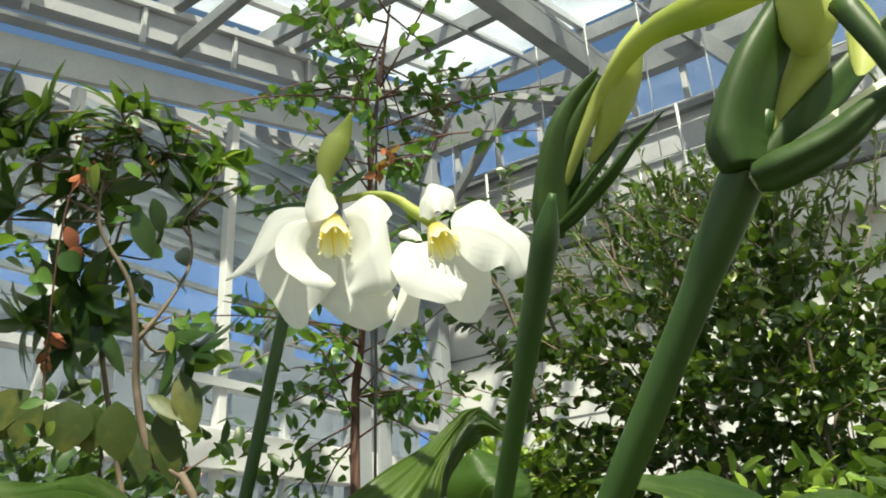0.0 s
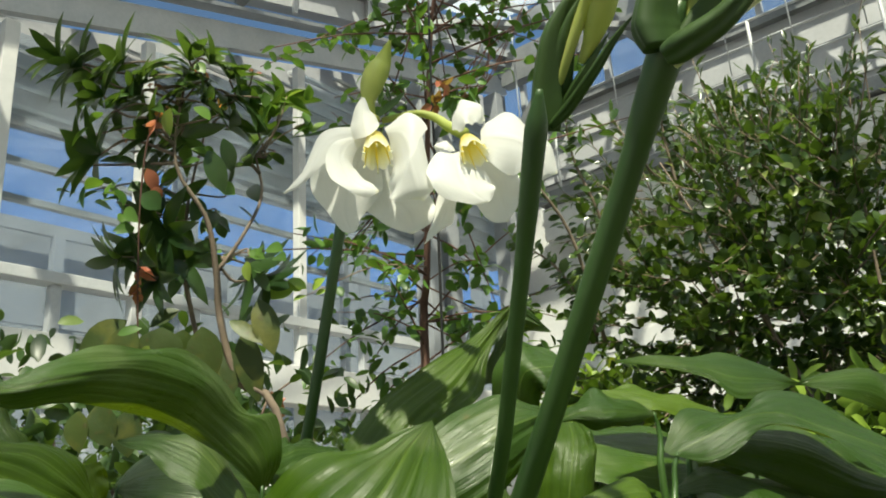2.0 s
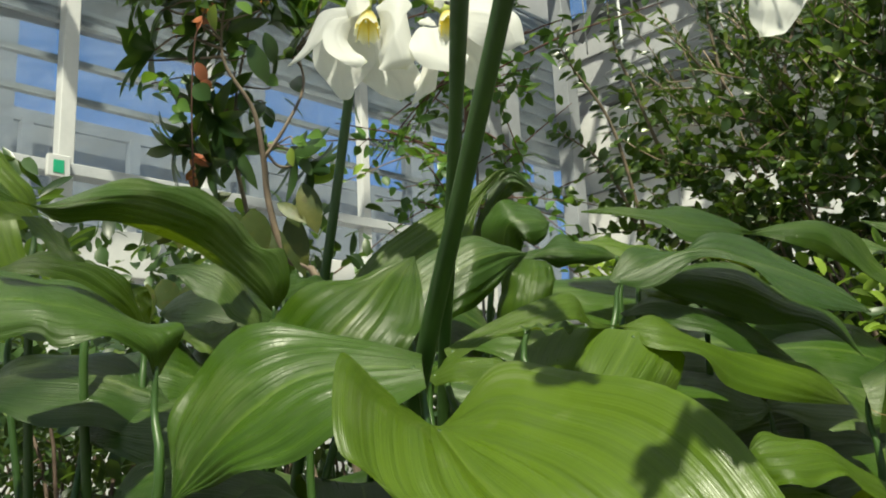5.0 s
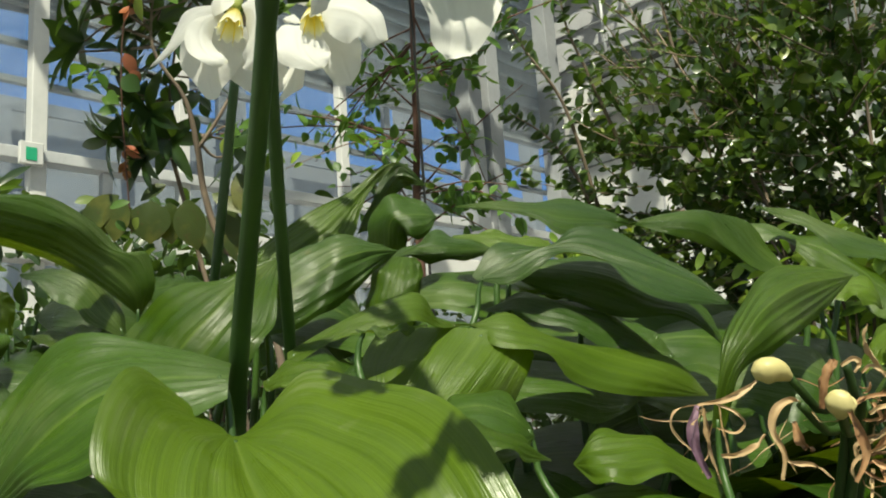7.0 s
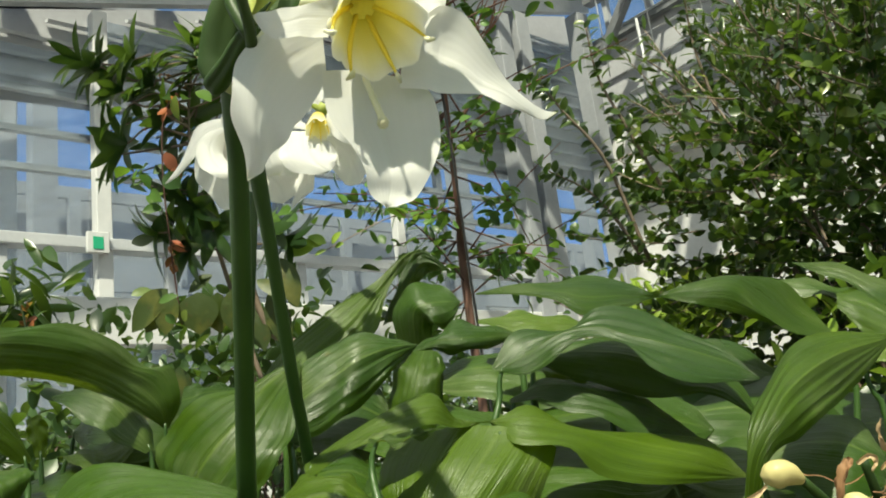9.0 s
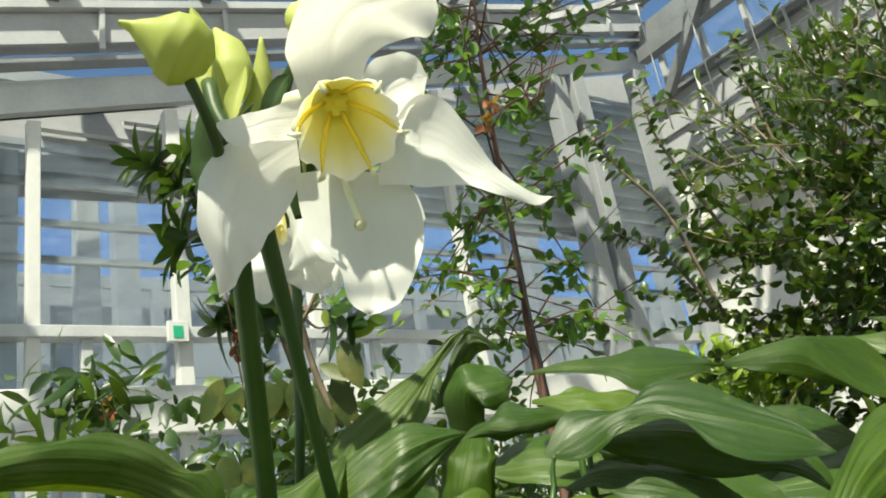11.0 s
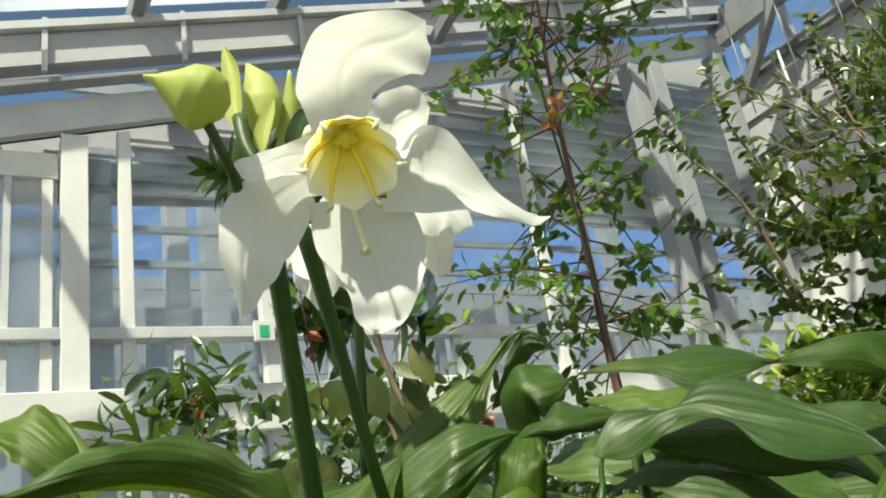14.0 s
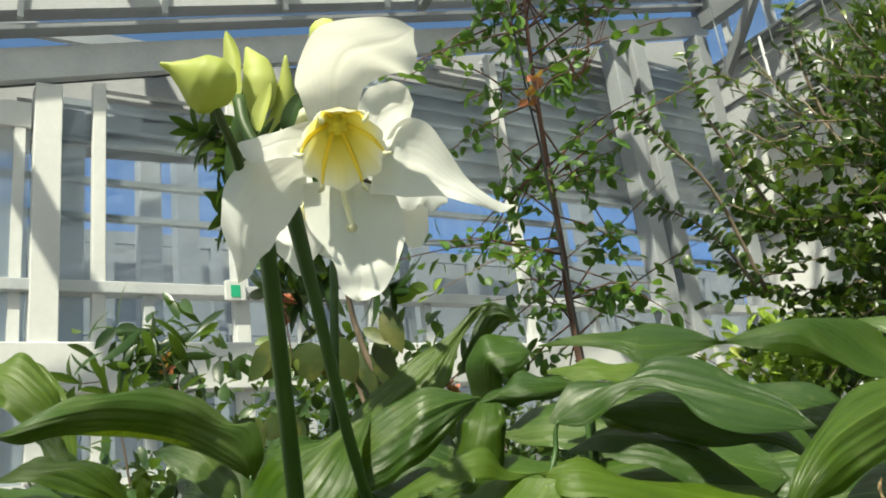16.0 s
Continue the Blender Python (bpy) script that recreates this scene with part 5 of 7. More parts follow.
def corona(holder, root, mouth, r0, r1):
    """The toothed cup in the throat, open to the front, with six yellow filaments that end at its lip."""
    root, mouth = Vector(root), Vector(mouth)
    axis, depth = (mouth - root).normalized(), (mouth - root).length
    a = axis.orthogonal().normalized()
    b = axis.cross(a)
    bm, rows = bmesh.new(), []
    uv = bm.loops.layers.uv.new("UVMap")
    for k in range(9):
        f = k / 8
        row = []
        for j in range(48):
            ang = math.tau * j / 48
            r = r0 + (r1 - r0) * f ** 0.62
            lip = 0.10 * depth * math.cos(6 * ang) * f ** 4 + 0.05 * depth * math.sin(11 * ang) * f ** 6
            row.append(bm.verts.new(root + (mouth - root) * f + axis * lip + (a * math.cos(ang) + b * math.sin(ang)) * r * (1 + 0.05 * math.cos(12 * ang) * f)))
        rows.append(row)
    for k, (r, s) in enumerate(zip(rows, rows[1:])):
        for j in range(48):
            f = bm.faces.new((r[j], r[(j + 1) % 48], s[(j + 1) % 48], s[j]))
            for loop, v in zip(f.loops, (k, k, k + 1, k + 1)):
                loop[uv].uv = (j / 48, v / 8)
    bm.faces.new(rows[0])
    part("corona", bm, M_CORONA, holder)
    for j in range(6):
        ang = math.tau * (j + 0.5) / 6
        d = a * math.cos(ang) + b * math.sin(ang)
        tip = mouth + d * r1 * 0.98 + axis * depth * 0.12
        st = part("stamen", tube(bmesh.new(), [root + d * r0 * 0.85, root.lerp(mouth, 0.5) + d * (r0 + (r1 - r0) * 0.60), tip], [r1 * 0.055, r1 * 0.06, r1 * 0.025], 6, 8), M_YELLOW, holder)
        part("anther", tube(bmesh.new(), [tip - d * r1 * 0.08, tip + axis * r1 * 0.08, tip + d * r1 * 0.16], [r1 * 0.03, r1 * 0.07, r1 * 0.03], 6, 6), M_STYLE, st)


def flower_head(plant):
    ob = new("flower")
    ob.parent = plant
    return ob


flower_a = flower_head(far)
petal(flower_a, [(-0.253, 0.266, 0.724), (-0.261, 0.257, 0.725), (-0.265, 0.249, 0.719), (-0.267, 0.244, 0.710), (-0.268, 0.239, 0.697), (-0.271, 0.234, 0.689), (-0.275, 0.231, 0.684)], [(-0.253, 0.265, 0.720), (-0.257, 0.256, 0.718), (-0.260, 0.249, 0.714), (-0.263, 0.244, 0.706), (-0.265, 0.240, 0.697), (-0.269, 0.235, 0.688), (-0.275, 0.231, 0.684)], [(-0.256, 0.264, 0.717), (-0.258, 0.258, 0.710), (-0.259, 0.252, 0.708), (-0.261, 0.247, 0.702), (-0.264, 0.242, 0.695), (-0.269, 0.236, 0.687), (-0.275, 0.232, 0.684)], 0.06, 1.15)
petal(flower_a, [(-0.254, 0.262, 0.719), (-0.256, 0.252, 0.713), (-0.256, 0.246, 0.703), (-0.251, 0.245, 0.690), (-0.245, 0.249, 0.682), (-0.239, 0.255, 0.678), (-0.234, 0.258, 0.679)], [(-0.252, 0.265, 0.718), (-0.254, 0.256, 0.712), (-0.253, 0.251, 0.703), (-0.249, 0.250, 0.693), (-0.243, 0.252, 0.685), (-0.238, 0.255, 0.681), (-0.234, 0.258, 0.680)], [(-0.251, 0.268, 0.717), (-0.254, 0.261, 0.710), (-0.253, 0.257, 0.702), (-0.249, 0.255, 0.694), (-0.243, 0.256, 0.688), (-0.237, 0.257, 0.683), (-0.234, 0.258, 0.680)], 0.06, 1.45)
petal(flower_a, [(-0.261, 0.265, 0.722), (-0.269, 0.256, 0.711), (-0.273, 0.253, 0.701), (-0.273, 0.254, 0.688), (-0.268, 0.258, 0.677), (-0.264, 0.261, 0.668), (-0.262, 0.262, 0.666)], [(-0.255, 0.270, 0.722), (-0.259, 0.266, 0.709), (-0.262, 0.263, 0.697), (-0.264, 0.262, 0.687), (-0.264, 0.263, 0.676), (-0.262, 0.264, 0.669), (-0.261, 0.263, 0.666)], [(-0.251, 0.276, 0.721), (-0.253, 0.278, 0.707), (-0.255, 0.277, 0.694), (-0.258, 0.273, 0.685), (-0.261, 0.269, 0.676), (-0.260, 0.267, 0.669), (-0.260, 0.264, 0.666)], 0.06, 1.30)
petal(flower_a, [(-0.262, 0.274, 0.714), (-0.265, 0.277, 0.696), (-0.262, 0.280, 0.685), (-0.256, 0.284, 0.678), (-0.250, 0.288, 0.671), (-0.245, 0.292, 0.668)], [(-0.252, 0.280, 0.714), (-0.252, 0.285, 0.696), (-0.249, 0.288, 0.686), (-0.245, 0.291, 0.679), (-0.243, 0.292, 0.672), (-0.244, 0.293, 0.668)], [(-0.245, 0.289, 0.714), (-0.242, 0.295, 0.697), (-0.239, 0.298, 0.688), (-0.236, 0.299, 0.681), (-0.237, 0.298, 0.673), (-0.243, 0.293, 0.668)], 0.06, 1.25)
petal(flower_a, [(-0.244, 0.274, 0.724), (-0.234, 0.278, 0.728), (-0.227, 0.280, 0.724), (-0.223, 0.281, 0.716), (-0.223, 0.279, 0.708), (-0.221, 0.280, 0.694), (-0.219, 0.282, 0.684), (-0.224, 0.280, 0.677)], [(-0.242, 0.274, 0.720), (-0.233, 0.274, 0.717), (-0.227, 0.273, 0.710), (-0.225, 0.273, 0.702), (-0.225, 0.272, 0.696), (-0.224, 0.274, 0.688), (-0.224, 0.276, 0.682), (-0.226, 0.279, 0.678)], [(-0.242, 0.276, 0.716), (-0.240, 0.276, 0.709), (-0.239, 0.275, 0.701), (-0.237, 0.274, 0.694), (-0.237, 0.273, 0.687), (-0.236, 0.271, 0.682), (-0.234, 0.273, 0.679), (-0.227, 0.278, 0.678)], 0.06, 1.30)
petal(flower_a, [(-0.253, 0.260, 0.716), (-0.255, 0.261, 0.726), (-0.256, 0.266, 0.738), (-0.257, 0.271, 0.746), (-0.257, 0.273, 0.747)], [(-0.243, 0.260, 0.714), (-0.246, 0.261, 0.724), (-0.250, 0.265, 0.734), (-0.255, 0.271, 0.743), (-0.257, 0.273, 0.747)], [(-0.241, 0.268, 0.721), (-0.244, 0.268, 0.727), (-0.250, 0.270, 0.735), (-0.255, 0.272, 0.744), (-0.257, 0.273, 0.747)], 0.06, 1.15)
corona(flower_a, (-0.2491, 0.2724, 0.7207), (-0.2390, 0.2630, 0.7020), 0.0030, 0.0078)
part("flower_tube", tube(bmesh.new(), [(-0.269, 0.295, 0.746), (-0.266, 0.288, 0.743), (-0.258, 0.279, 0.729)], [0.002, 0.0025, 0.003], 10, 8), M_BUD, flower_a)
flower_b = flower_head(far)
petal(flower_b, [(-0.214, 0.295, 0.718), (-0.214, 0.297, 0.729), (-0.211, 0.300, 0.735), (-0.206, 0.304, 0.736), (-0.202, 0.306, 0.731), (-0.200, 0.306, 0.722)], [(-0.211, 0.294, 0.717), (-0.209, 0.294, 0.724), (-0.206, 0.296, 0.728), (-0.202, 0.300, 0.729), (-0.200, 0.303, 0.726), (-0.201, 0.305, 0.722)], [(-0.209, 0.295, 0.715), (-0.206, 0.295, 0.717), (-0.203, 0.296, 0.719), (-0.202, 0.299, 0.720), (-0.201, 0.302, 0.720), (-0.201, 0.306, 0.721)], 0.06, 1.10)
petal(flower_b, [(-0.203, 0.305, 0.716), (-0.201, 0.308, 0.723), (-0.193, 0.313, 0.725), (-0.186, 0.317, 0.720), (-0.180, 0.320, 0.713), (-0.174, 0.324, 0.704), (-0.172, 0.326, 0.694), (-0.172, 0.327, 0.689)], [(-0.201, 0.302, 0.711), (-0.197, 0.303, 0.711), (-0.191, 0.306, 0.710), (-0.184, 0.311, 0.707), (-0.179, 0.315, 0.702), (-0.176, 0.319, 0.696), (-0.175, 0.322, 0.689), (-0.173, 0.326, 0.688)], [(-0.201, 0.301, 0.706), (-0.197, 0.302, 0.698), (-0.193, 0.305, 0.693), (-0.187, 0.310, 0.691), (-0.182, 0.313, 0.691), (-0.181, 0.316, 0.689), (-0.180, 0.320, 0.685), (-0.175, 0.325, 0.688)], 0.06, 1.15)
petal(flower_b, [(-0.216, 0.296, 0.705), (-0.217, 0.285, 0.702), (-0.217, 0.280, 0.692), (-0.214, 0.280, 0.682), (-0.208, 0.284, 0.675), (-0.201, 0.292, 0.671), (-0.196, 0.297, 0.672)], [(-0.214, 0.297, 0.706), (-0.211, 0.291, 0.701), (-0.208, 0.289, 0.693), (-0.205, 0.289, 0.685), (-0.201, 0.291, 0.678), (-0.197, 0.295, 0.673), (-0.196, 0.297, 0.672)], [(-0.212, 0.298, 0.706), (-0.207, 0.299, 0.699), (-0.203, 0.300, 0.693), (-0.199, 0.301, 0.686), (-0.196, 0.300, 0.680), (-0.195, 0.299, 0.675), (-0.195, 0.297, 0.672)], 0.06, 1.25)
petal(flower_b, [(-0.217, 0.306, 0.713), (-0.220, 0.311, 0.695), (-0.215, 0.316, 0.685), (-0.211, 0.318, 0.676), (-0.208, 0.320, 0.671), (-0.204, 0.323, 0.670)], [(-0.211, 0.309, 0.714), (-0.210, 0.314, 0.699), (-0.206, 0.319, 0.690), (-0.204, 0.320, 0.681), (-0.203, 0.322, 0.674), (-0.204, 0.323, 0.670)], [(-0.206, 0.312, 0.715), (-0.201, 0.320, 0.703), (-0.199, 0.324, 0.696), (-0.198, 0.325, 0.685), (-0.199, 0.325, 0.677), (-0.203, 0.323, 0.670)], 0.06, 1.35)
petal(flower_b, [(-0.224, 0.299, 0.704), (-0.229, 0.298, 0.682), (-0.230, 0.296, 0.672), (-0.233, 0.293, 0.664), (-0.235, 0.291, 0.659)], [(-0.220, 0.301, 0.702), (-0.225, 0.299, 0.680), (-0.227, 0.297, 0.671), (-0.230, 0.294, 0.665), (-0.235, 0.291, 0.659)], [(-0.218, 0.305, 0.700), (-0.223, 0.302, 0.678), (-0.225, 0.300, 0.670), (-0.228, 0.296, 0.666), (-0.234, 0.291, 0.659)], 0.06, 1.50)
petal(flower_b, [(-0.216, 0.296, 0.711), (-0.219, 0.293, 0.713), (-0.222, 0.290, 0.711), (-0.223, 0.289, 0.710)], [(-0.214, 0.295, 0.708), (-0.216, 0.292, 0.710), (-0.220, 0.289, 0.709), (-0.223, 0.290, 0.710)], [(-0.213, 0.295, 0.705), (-0.215, 0.292, 0.706), (-0.219, 0.290, 0.707), (-0.223, 0.290, 0.709)], 0.06, 1.10)
corona(flower_b, (-0.2102, 0.3020, 0.7145), (-0.2000, 0.2938, 0.6990), 0.0028, 0.0072)
part("flower_tube", tube(bmesh.new(), [(-0.267, 0.297, 0.745), (-0.251, 0.307, 0.747), (-0.241, 0.313, 0.743), (-0.233, 0.315, 0.735), (-0.222, 0.316, 0.726)], [0.0018, 0.0020, 0.0024, 0.003, 0.0036], 10, 14), M_BUD, flower_b)
flower_c = flower_head(near)
petal(flower_c, [(0.035, 0.145, 0.609), (0.038, 0.141, 0.617), (0.042, 0.138, 0.620), (0.051, 0.137, 0.624), (0.060, 0.138, 0.626), (0.069, 0.143, 0.625), (0.076, 0.152, 0.622), (0.078, 0.157, 0.619)], [(0.038, 0.151, 0.614), (0.042, 0.150, 0.620), (0.047, 0.149, 0.623), (0.055, 0.149, 0.624), (0.063, 0.151, 0.622), (0.070, 0.155, 0.620), (0.075, 0.156, 0.619), (0.078, 0.157, 0.619)], [(0.044, 0.156, 0.613), (0.049, 0.156, 0.617), (0.054, 0.157, 0.617), (0.060, 0.161, 0.616), (0.066, 0.162, 0.614), (0.071, 0.161, 0.615), (0.074, 0.159, 0.617), (0.078, 0.157, 0.619)])
petal(flower_c, [(0.042, 0.157, 0.615), (0.044, 0.160, 0.620), (0.047, 0.165, 0.622), (0.050, 0.169, 0.620), (0.051, 0.171, 0.614)], [(0.041, 0.160, 0.607), (0.042, 0.164, 0.614), (0.044, 0.168, 0.616), (0.047, 0.170, 0.616), (0.051, 0.171, 0.614)], [(0.043, 0.163, 0.598), (0.045, 0.165, 0.602), (0.047, 0.167, 0.606), (0.049, 0.170, 0.609), (0.051, 0.171, 0.614)])
petal(flower_c, [(0.043, 0.163, 0.603), (0.047, 0.167, 0.608), (0.050, 0.170, 0.609), (0.052, 0.175, 0.607), (0.053, 0.179, 0.599), (0.053, 0.184, 0.591), (0.055, 0.189, 0.585), (0.056, 0.194, 0.582), (0.058, 0.197, 0.581)], [(0.040, 0.162, 0.598), (0.044, 0.167, 0.597), (0.045, 0.170, 0.596), (0.048, 0.174, 0.593), (0.050, 0.179, 0.589), (0.053, 0.183, 0.586), (0.055, 0.188, 0.582), (0.056, 0.193, 0.580), (0.058, 0.197, 0.581)], [(0.042, 0.158, 0.587), (0.047, 0.162, 0.585), (0.050, 0.165, 0.584), (0.052, 0.170, 0.583), (0.054, 0.175, 0.583), (0.054, 0.182, 0.582), (0.054, 0.188, 0.581), (0.056, 0.193, 0.579), (0.058, 0.197, 0.581)])
petal(flower_c, [(0.032, 0.142, 0.593), (0.032, 0.142, 0.585), (0.033, 0.143, 0.578), (0.036, 0.146, 0.572), (0.037, 0.148, 0.566), (0.036, 0.149, 0.561), (0.037, 0.151, 0.558), (0.037, 0.153, 0.557)], [(0.035, 0.155, 0.594), (0.036, 0.155, 0.585), (0.036, 0.155, 0.578), (0.037, 0.156, 0.571), (0.038, 0.155, 0.565), (0.037, 0.155, 0.561), (0.037, 0.154, 0.558), (0.036, 0.154, 0.557)], [(0.045, 0.164, 0.588), (0.046, 0.165, 0.583), (0.046, 0.166, 0.577), (0.046, 0.165, 0.571), (0.044, 0.163, 0.565), (0.041, 0.160, 0.559), (0.039, 0.156, 0.557), (0.037, 0.154, 0.557)])
petal(flower_c, [(0.033, 0.143, 0.610), (0.032, 0.137, 0.607), (0.030, 0.130, 0.602), (0.029, 0.125, 0.598), (0.027, 0.121, 0.592), (0.026, 0.120, 0.585), (0.024, 0.121, 0.579), (0.023, 0.124, 0.572), (0.020, 0.126, 0.566)], [(0.031, 0.144, 0.602), (0.030, 0.138, 0.598), (0.030, 0.132, 0.593), (0.030, 0.128, 0.588), (0.030, 0.126, 0.583), (0.029, 0.125, 0.578), (0.028, 0.125, 0.574), (0.025, 0.126, 0.570), (0.020, 0.126, 0.566)], [(0.031, 0.144, 0.593), (0.030, 0.142, 0.588), (0.027, 0.139, 0.582), (0.026, 0.136, 0.579), (0.025, 0.134, 0.575), (0.023, 0.132, 0.573), (0.022, 0.130, 0.570), (0.022, 0.129, 0.568), (0.020, 0.126, 0.566)])
petal(flower_c, [(0.037, 0.144, 0.611), (0.036, 0.137, 0.608), (0.035, 0.130, 0.605), (0.035, 0.125, 0.603), (0.034, 0.123, 0.602)], [(0.036, 0.144, 0.606), (0.036, 0.136, 0.604), (0.036, 0.130, 0.601), (0.036, 0.125, 0.600), (0.034, 0.123, 0.602)], [(0.037, 0.141, 0.599), (0.037, 0.135, 0.598), (0.037, 0.129, 0.596), (0.036, 0.125, 0.596), (0.034, 0.123, 0.601)])
corona(flower_c, (0.0396, 0.1511, 0.6094), (0.0497, 0.1470, 0.5959), 0.0034, 0.0118)
part("stamen", tube(bmesh.new(), [(0.027, 0.159, 0.624), (0.035, 0.158, 0.624), (0.038, 0.158, 0.625), (0.040, 0.161, 0.624)], [0.0004, 0.0004, 0.0005], 6, 10), M_STRAW, flower_c)
part("style", tube(bmesh.new(), [(0.023, 0.158, 0.612), (0.035, 0.153, 0.591), (0.041, 0.152, 0.578), (0.041, 0.152, 0.577)], [0.0008, 0.0008, 0.0009, 0.0017], 8, 10), M_STYLE, flower_c)
part("flower_tube", tube(bmesh.new(), [(-0.031, 0.149, 0.618), (-0.002, 0.157, 0.633), (0.010, 0.166, 0.630)], [0.0025, 0.0025, 0.0035], 10, 10), M_STYLE, flower_c)


def bud(plant, points, r, mat=None):
    return part("bud", tube(bmesh.new(), points, [r * 0.28, r * 0.5, r * 0.95, r, r * 0.66, r * 0.10], 14, 24), mat or M_BUD, plant)


def spathe(plant, points, r):
    """A fleshy green bract, thick at its foot."""
    return part("bract", tube(bmesh.new(), points, [r * 0.85, r * 1.1, r * 1.0, r * 0.85, r * 0.55, r * 0.06], 24, 30, 0.50, 0.20, 3), M_BRACT, plant)


def bract(plant, points, width, n0, n1):
    return part("bract", blade(points, width, n0, n1, leaf_profile, 12, 6, 0.6), M_BRACT, plant)


bud(far, [(-0.271, 0.293, 0.748), (-0.270, 0.290, 0.758), (-0.266, 0.291, 0.771), (-0.263, 0.295, 0.781), (-0.255, 0.294, 0.792)], 0.0072)
part("bud_stalk", tube(bmesh.new(), [(0.0370, 0.1163, 0.6105), (0.0353, 0.1192, 0.6057), (0.0303, 0.1239, 0.5997), (0.0232, 0.1281, 0.5928)], [0.0014, 0.0013, 0.0014, 0.0016], 10, 12), M_BRACT, near)
part("bud", tube(bmesh.new(), [(0.0397, 0.1205, 0.6129), (0.0397, 0.1173, 0.6147), (0.0394, 0.1135, 0.6165), (0.0388, 0.1092, 0.6183), (0.0382, 0.1049, 0.6201), (0.0378, 0.1016, 0.6210)], [0.0022, 0.0066, 0.0083, 0.0074, 0.0040, 0.0014, 0.0005], 26, 30, 0.92, 0.05, 3), M_BUD, near)
part("bud_stalk", tube(bmesh.new(), [(-0.002, 0.142, 0.620), (-0.005, 0.139, 0.630), (-0.009, 0.139, 0.642)], [0.0020, 0.0020, 0.0024], 10, 8), M_BRACT, near)
part("bract", blade([(-0.010, 0.139, 0.639), (-0.011, 0.139, 0.649), (-0.011, 0.139, 0.659), (-0.013, 0.137, 0.671)], 0.0085, (0.6, -0.7, 0.2), (0.6, -0.7, 0.2), leaf_profile, 16, 8, 0.7), M_BUD, near)
part("bud", tube(bmesh.new(), [(-0.017, 0.148, 0.641), (-0.016, 0.149, 0.648), (-0.016, 0.149, 0.658), (-0.018, 0.146, 0.669)], [0.0024, 0.0054, 0.0064, 0.0050, 0.0006], 16, 20, 0.9, 0.06, 3), M_BUD, near)
part("bract", blade([(-0.010, 0.146, 0.631), (-0.009, 0.147, 0.636), (-0.008, 0.149, 0.643), (-0.007, 0.150, 0.649)], 0.007, (0.6, -0.7, 0.2), (0.6, -0.7, 0.2), leaf_profile, 12, 6, 0.7), M_BUD, near)
# upright bracts and tubes round the umbels
for pts, r in (([(-0.108, 0.216, 0.651), (-0.105, 0.213, 0.663), (-0.098, 0.209, 0.679), (-0.091, 0.209, 0.690), (-0.082, 0.210, 0.699)], 0.0052),
               ([(-0.106, 0.217, 0.653), (-0.096, 0.215, 0.657), (-0.082, 0.209, 0.662), (-0.072, 0.206, 0.668), (-0.062, 0.204, 0.673)], 0.0036),
               ([(-0.106, 0.221, 0.657), (-0.096, 0.219, 0.666), (-0.087, 0.219, 0.674), (-0.080, 0.220, 0.681)], 0.0028),
               ([(-0.107, 0.221, 0.657), (-0.099, 0.215, 0.671), (-0.092, 0.211, 0.683), (-0.083, 0.211, 0.696)], 0.0040)):
    spathe(right, pts, r)
bud(right, [(-0.092, 0.219, 0.673), (-0.085, 0.217, 0.681), (-0.078, 0.214, 0.691), (-0.072, 0.211, 0.700), (-0.067, 0.209, 0.708)], 0.0058)
part("flower_tube", tube(bmesh.new(), [(-0.102, 0.216, 0.665), (-0.090, 0.212, 0.680), (-0.080, 0.209, 0.691), (-0.062, 0.199, 0.695), (-0.041, 0.190, 0.690), (-0.022, 0.180, 0.685)], [0.0016, 0.0020, 0.0025, 0.0034, 0.0052, 0.0065], 12, 20), M_BUD, right)
for pts, r in (([(-0.032, 0.147, 0.621), (-0.032, 0.146, 0.628), (-0.027, 0.146, 0.639), (-0.020, 0.148, 0.651), (-0.014, 0.147, 0.661)], 0.0056),
               ([(-0.029, 0.145, 0.618), (-0.024, 0.144, 0.618), (-0.016, 0.144, 0.620), (-0.008, 0.144, 0.624), (0.004, 0.146, 0.629)], 0.0058),
               ([(-0.029, 0.151, 0.622), (-0.020, 0.155, 0.632), (-0.010, 0.162, 0.644), (0.000, 0.164, 0.654)], 0.0034)):
    spathe(near, pts, r)
bud(near, [(-0.031, 0.152, 0.622), (-0.025, 0.155, 0.634), (-0.018, 0.159, 0.647), (-0.011, 0.158, 0.664)], 0.0046)
part("bract", blade([(0.004, 0.151, 0.623), (0.007, 0.151, 0.627), (0.010, 0.153, 0.633), (0.012, 0.154, 0.635)], 0.007, (0.6, -0.7, 0.2), (0.6, -0.7, 0.2), leaf_profile, 12, 6, 0.6), M_BRACT, near)
bract(far, [(-0.270, 0.294, 0.746), (-0.263, 0.297, 0.749), (-0.257, 0.299, 0.753), (-0.251, 0.301, 0.759)], 0.008, (0.5, -0.7, 0.5), (0.5, -0.7, 0.5))
bract(far, [(-0.277, 0.291, 0.743), (-0.287, 0.284, 0.743), (-0.301, 0.275, 0.741), (-0.313, 0.267, 0.741)], 0.004, (0.5, -0.7, 0.5), (0.5, -0.7, 0.5))

# ---- seed head with dried flowers ----
seed = thing("seed_head", "seed stalks with cream pods and dried brown flowers", "seed head")


def pod_stalk(*pts):
    foot = Vector(pts[-1])
    part("pod_stalk", tube(bmesh.new(), [*pts, foot * 0.6 + Vector((-0.02, 0.16, 0.06)), Vector((-0.03, 0.37, 0.02))], [0.0015, 0.0017, 0.0019, 0.003, 0.004], 10, 16), M_BRACT, seed)


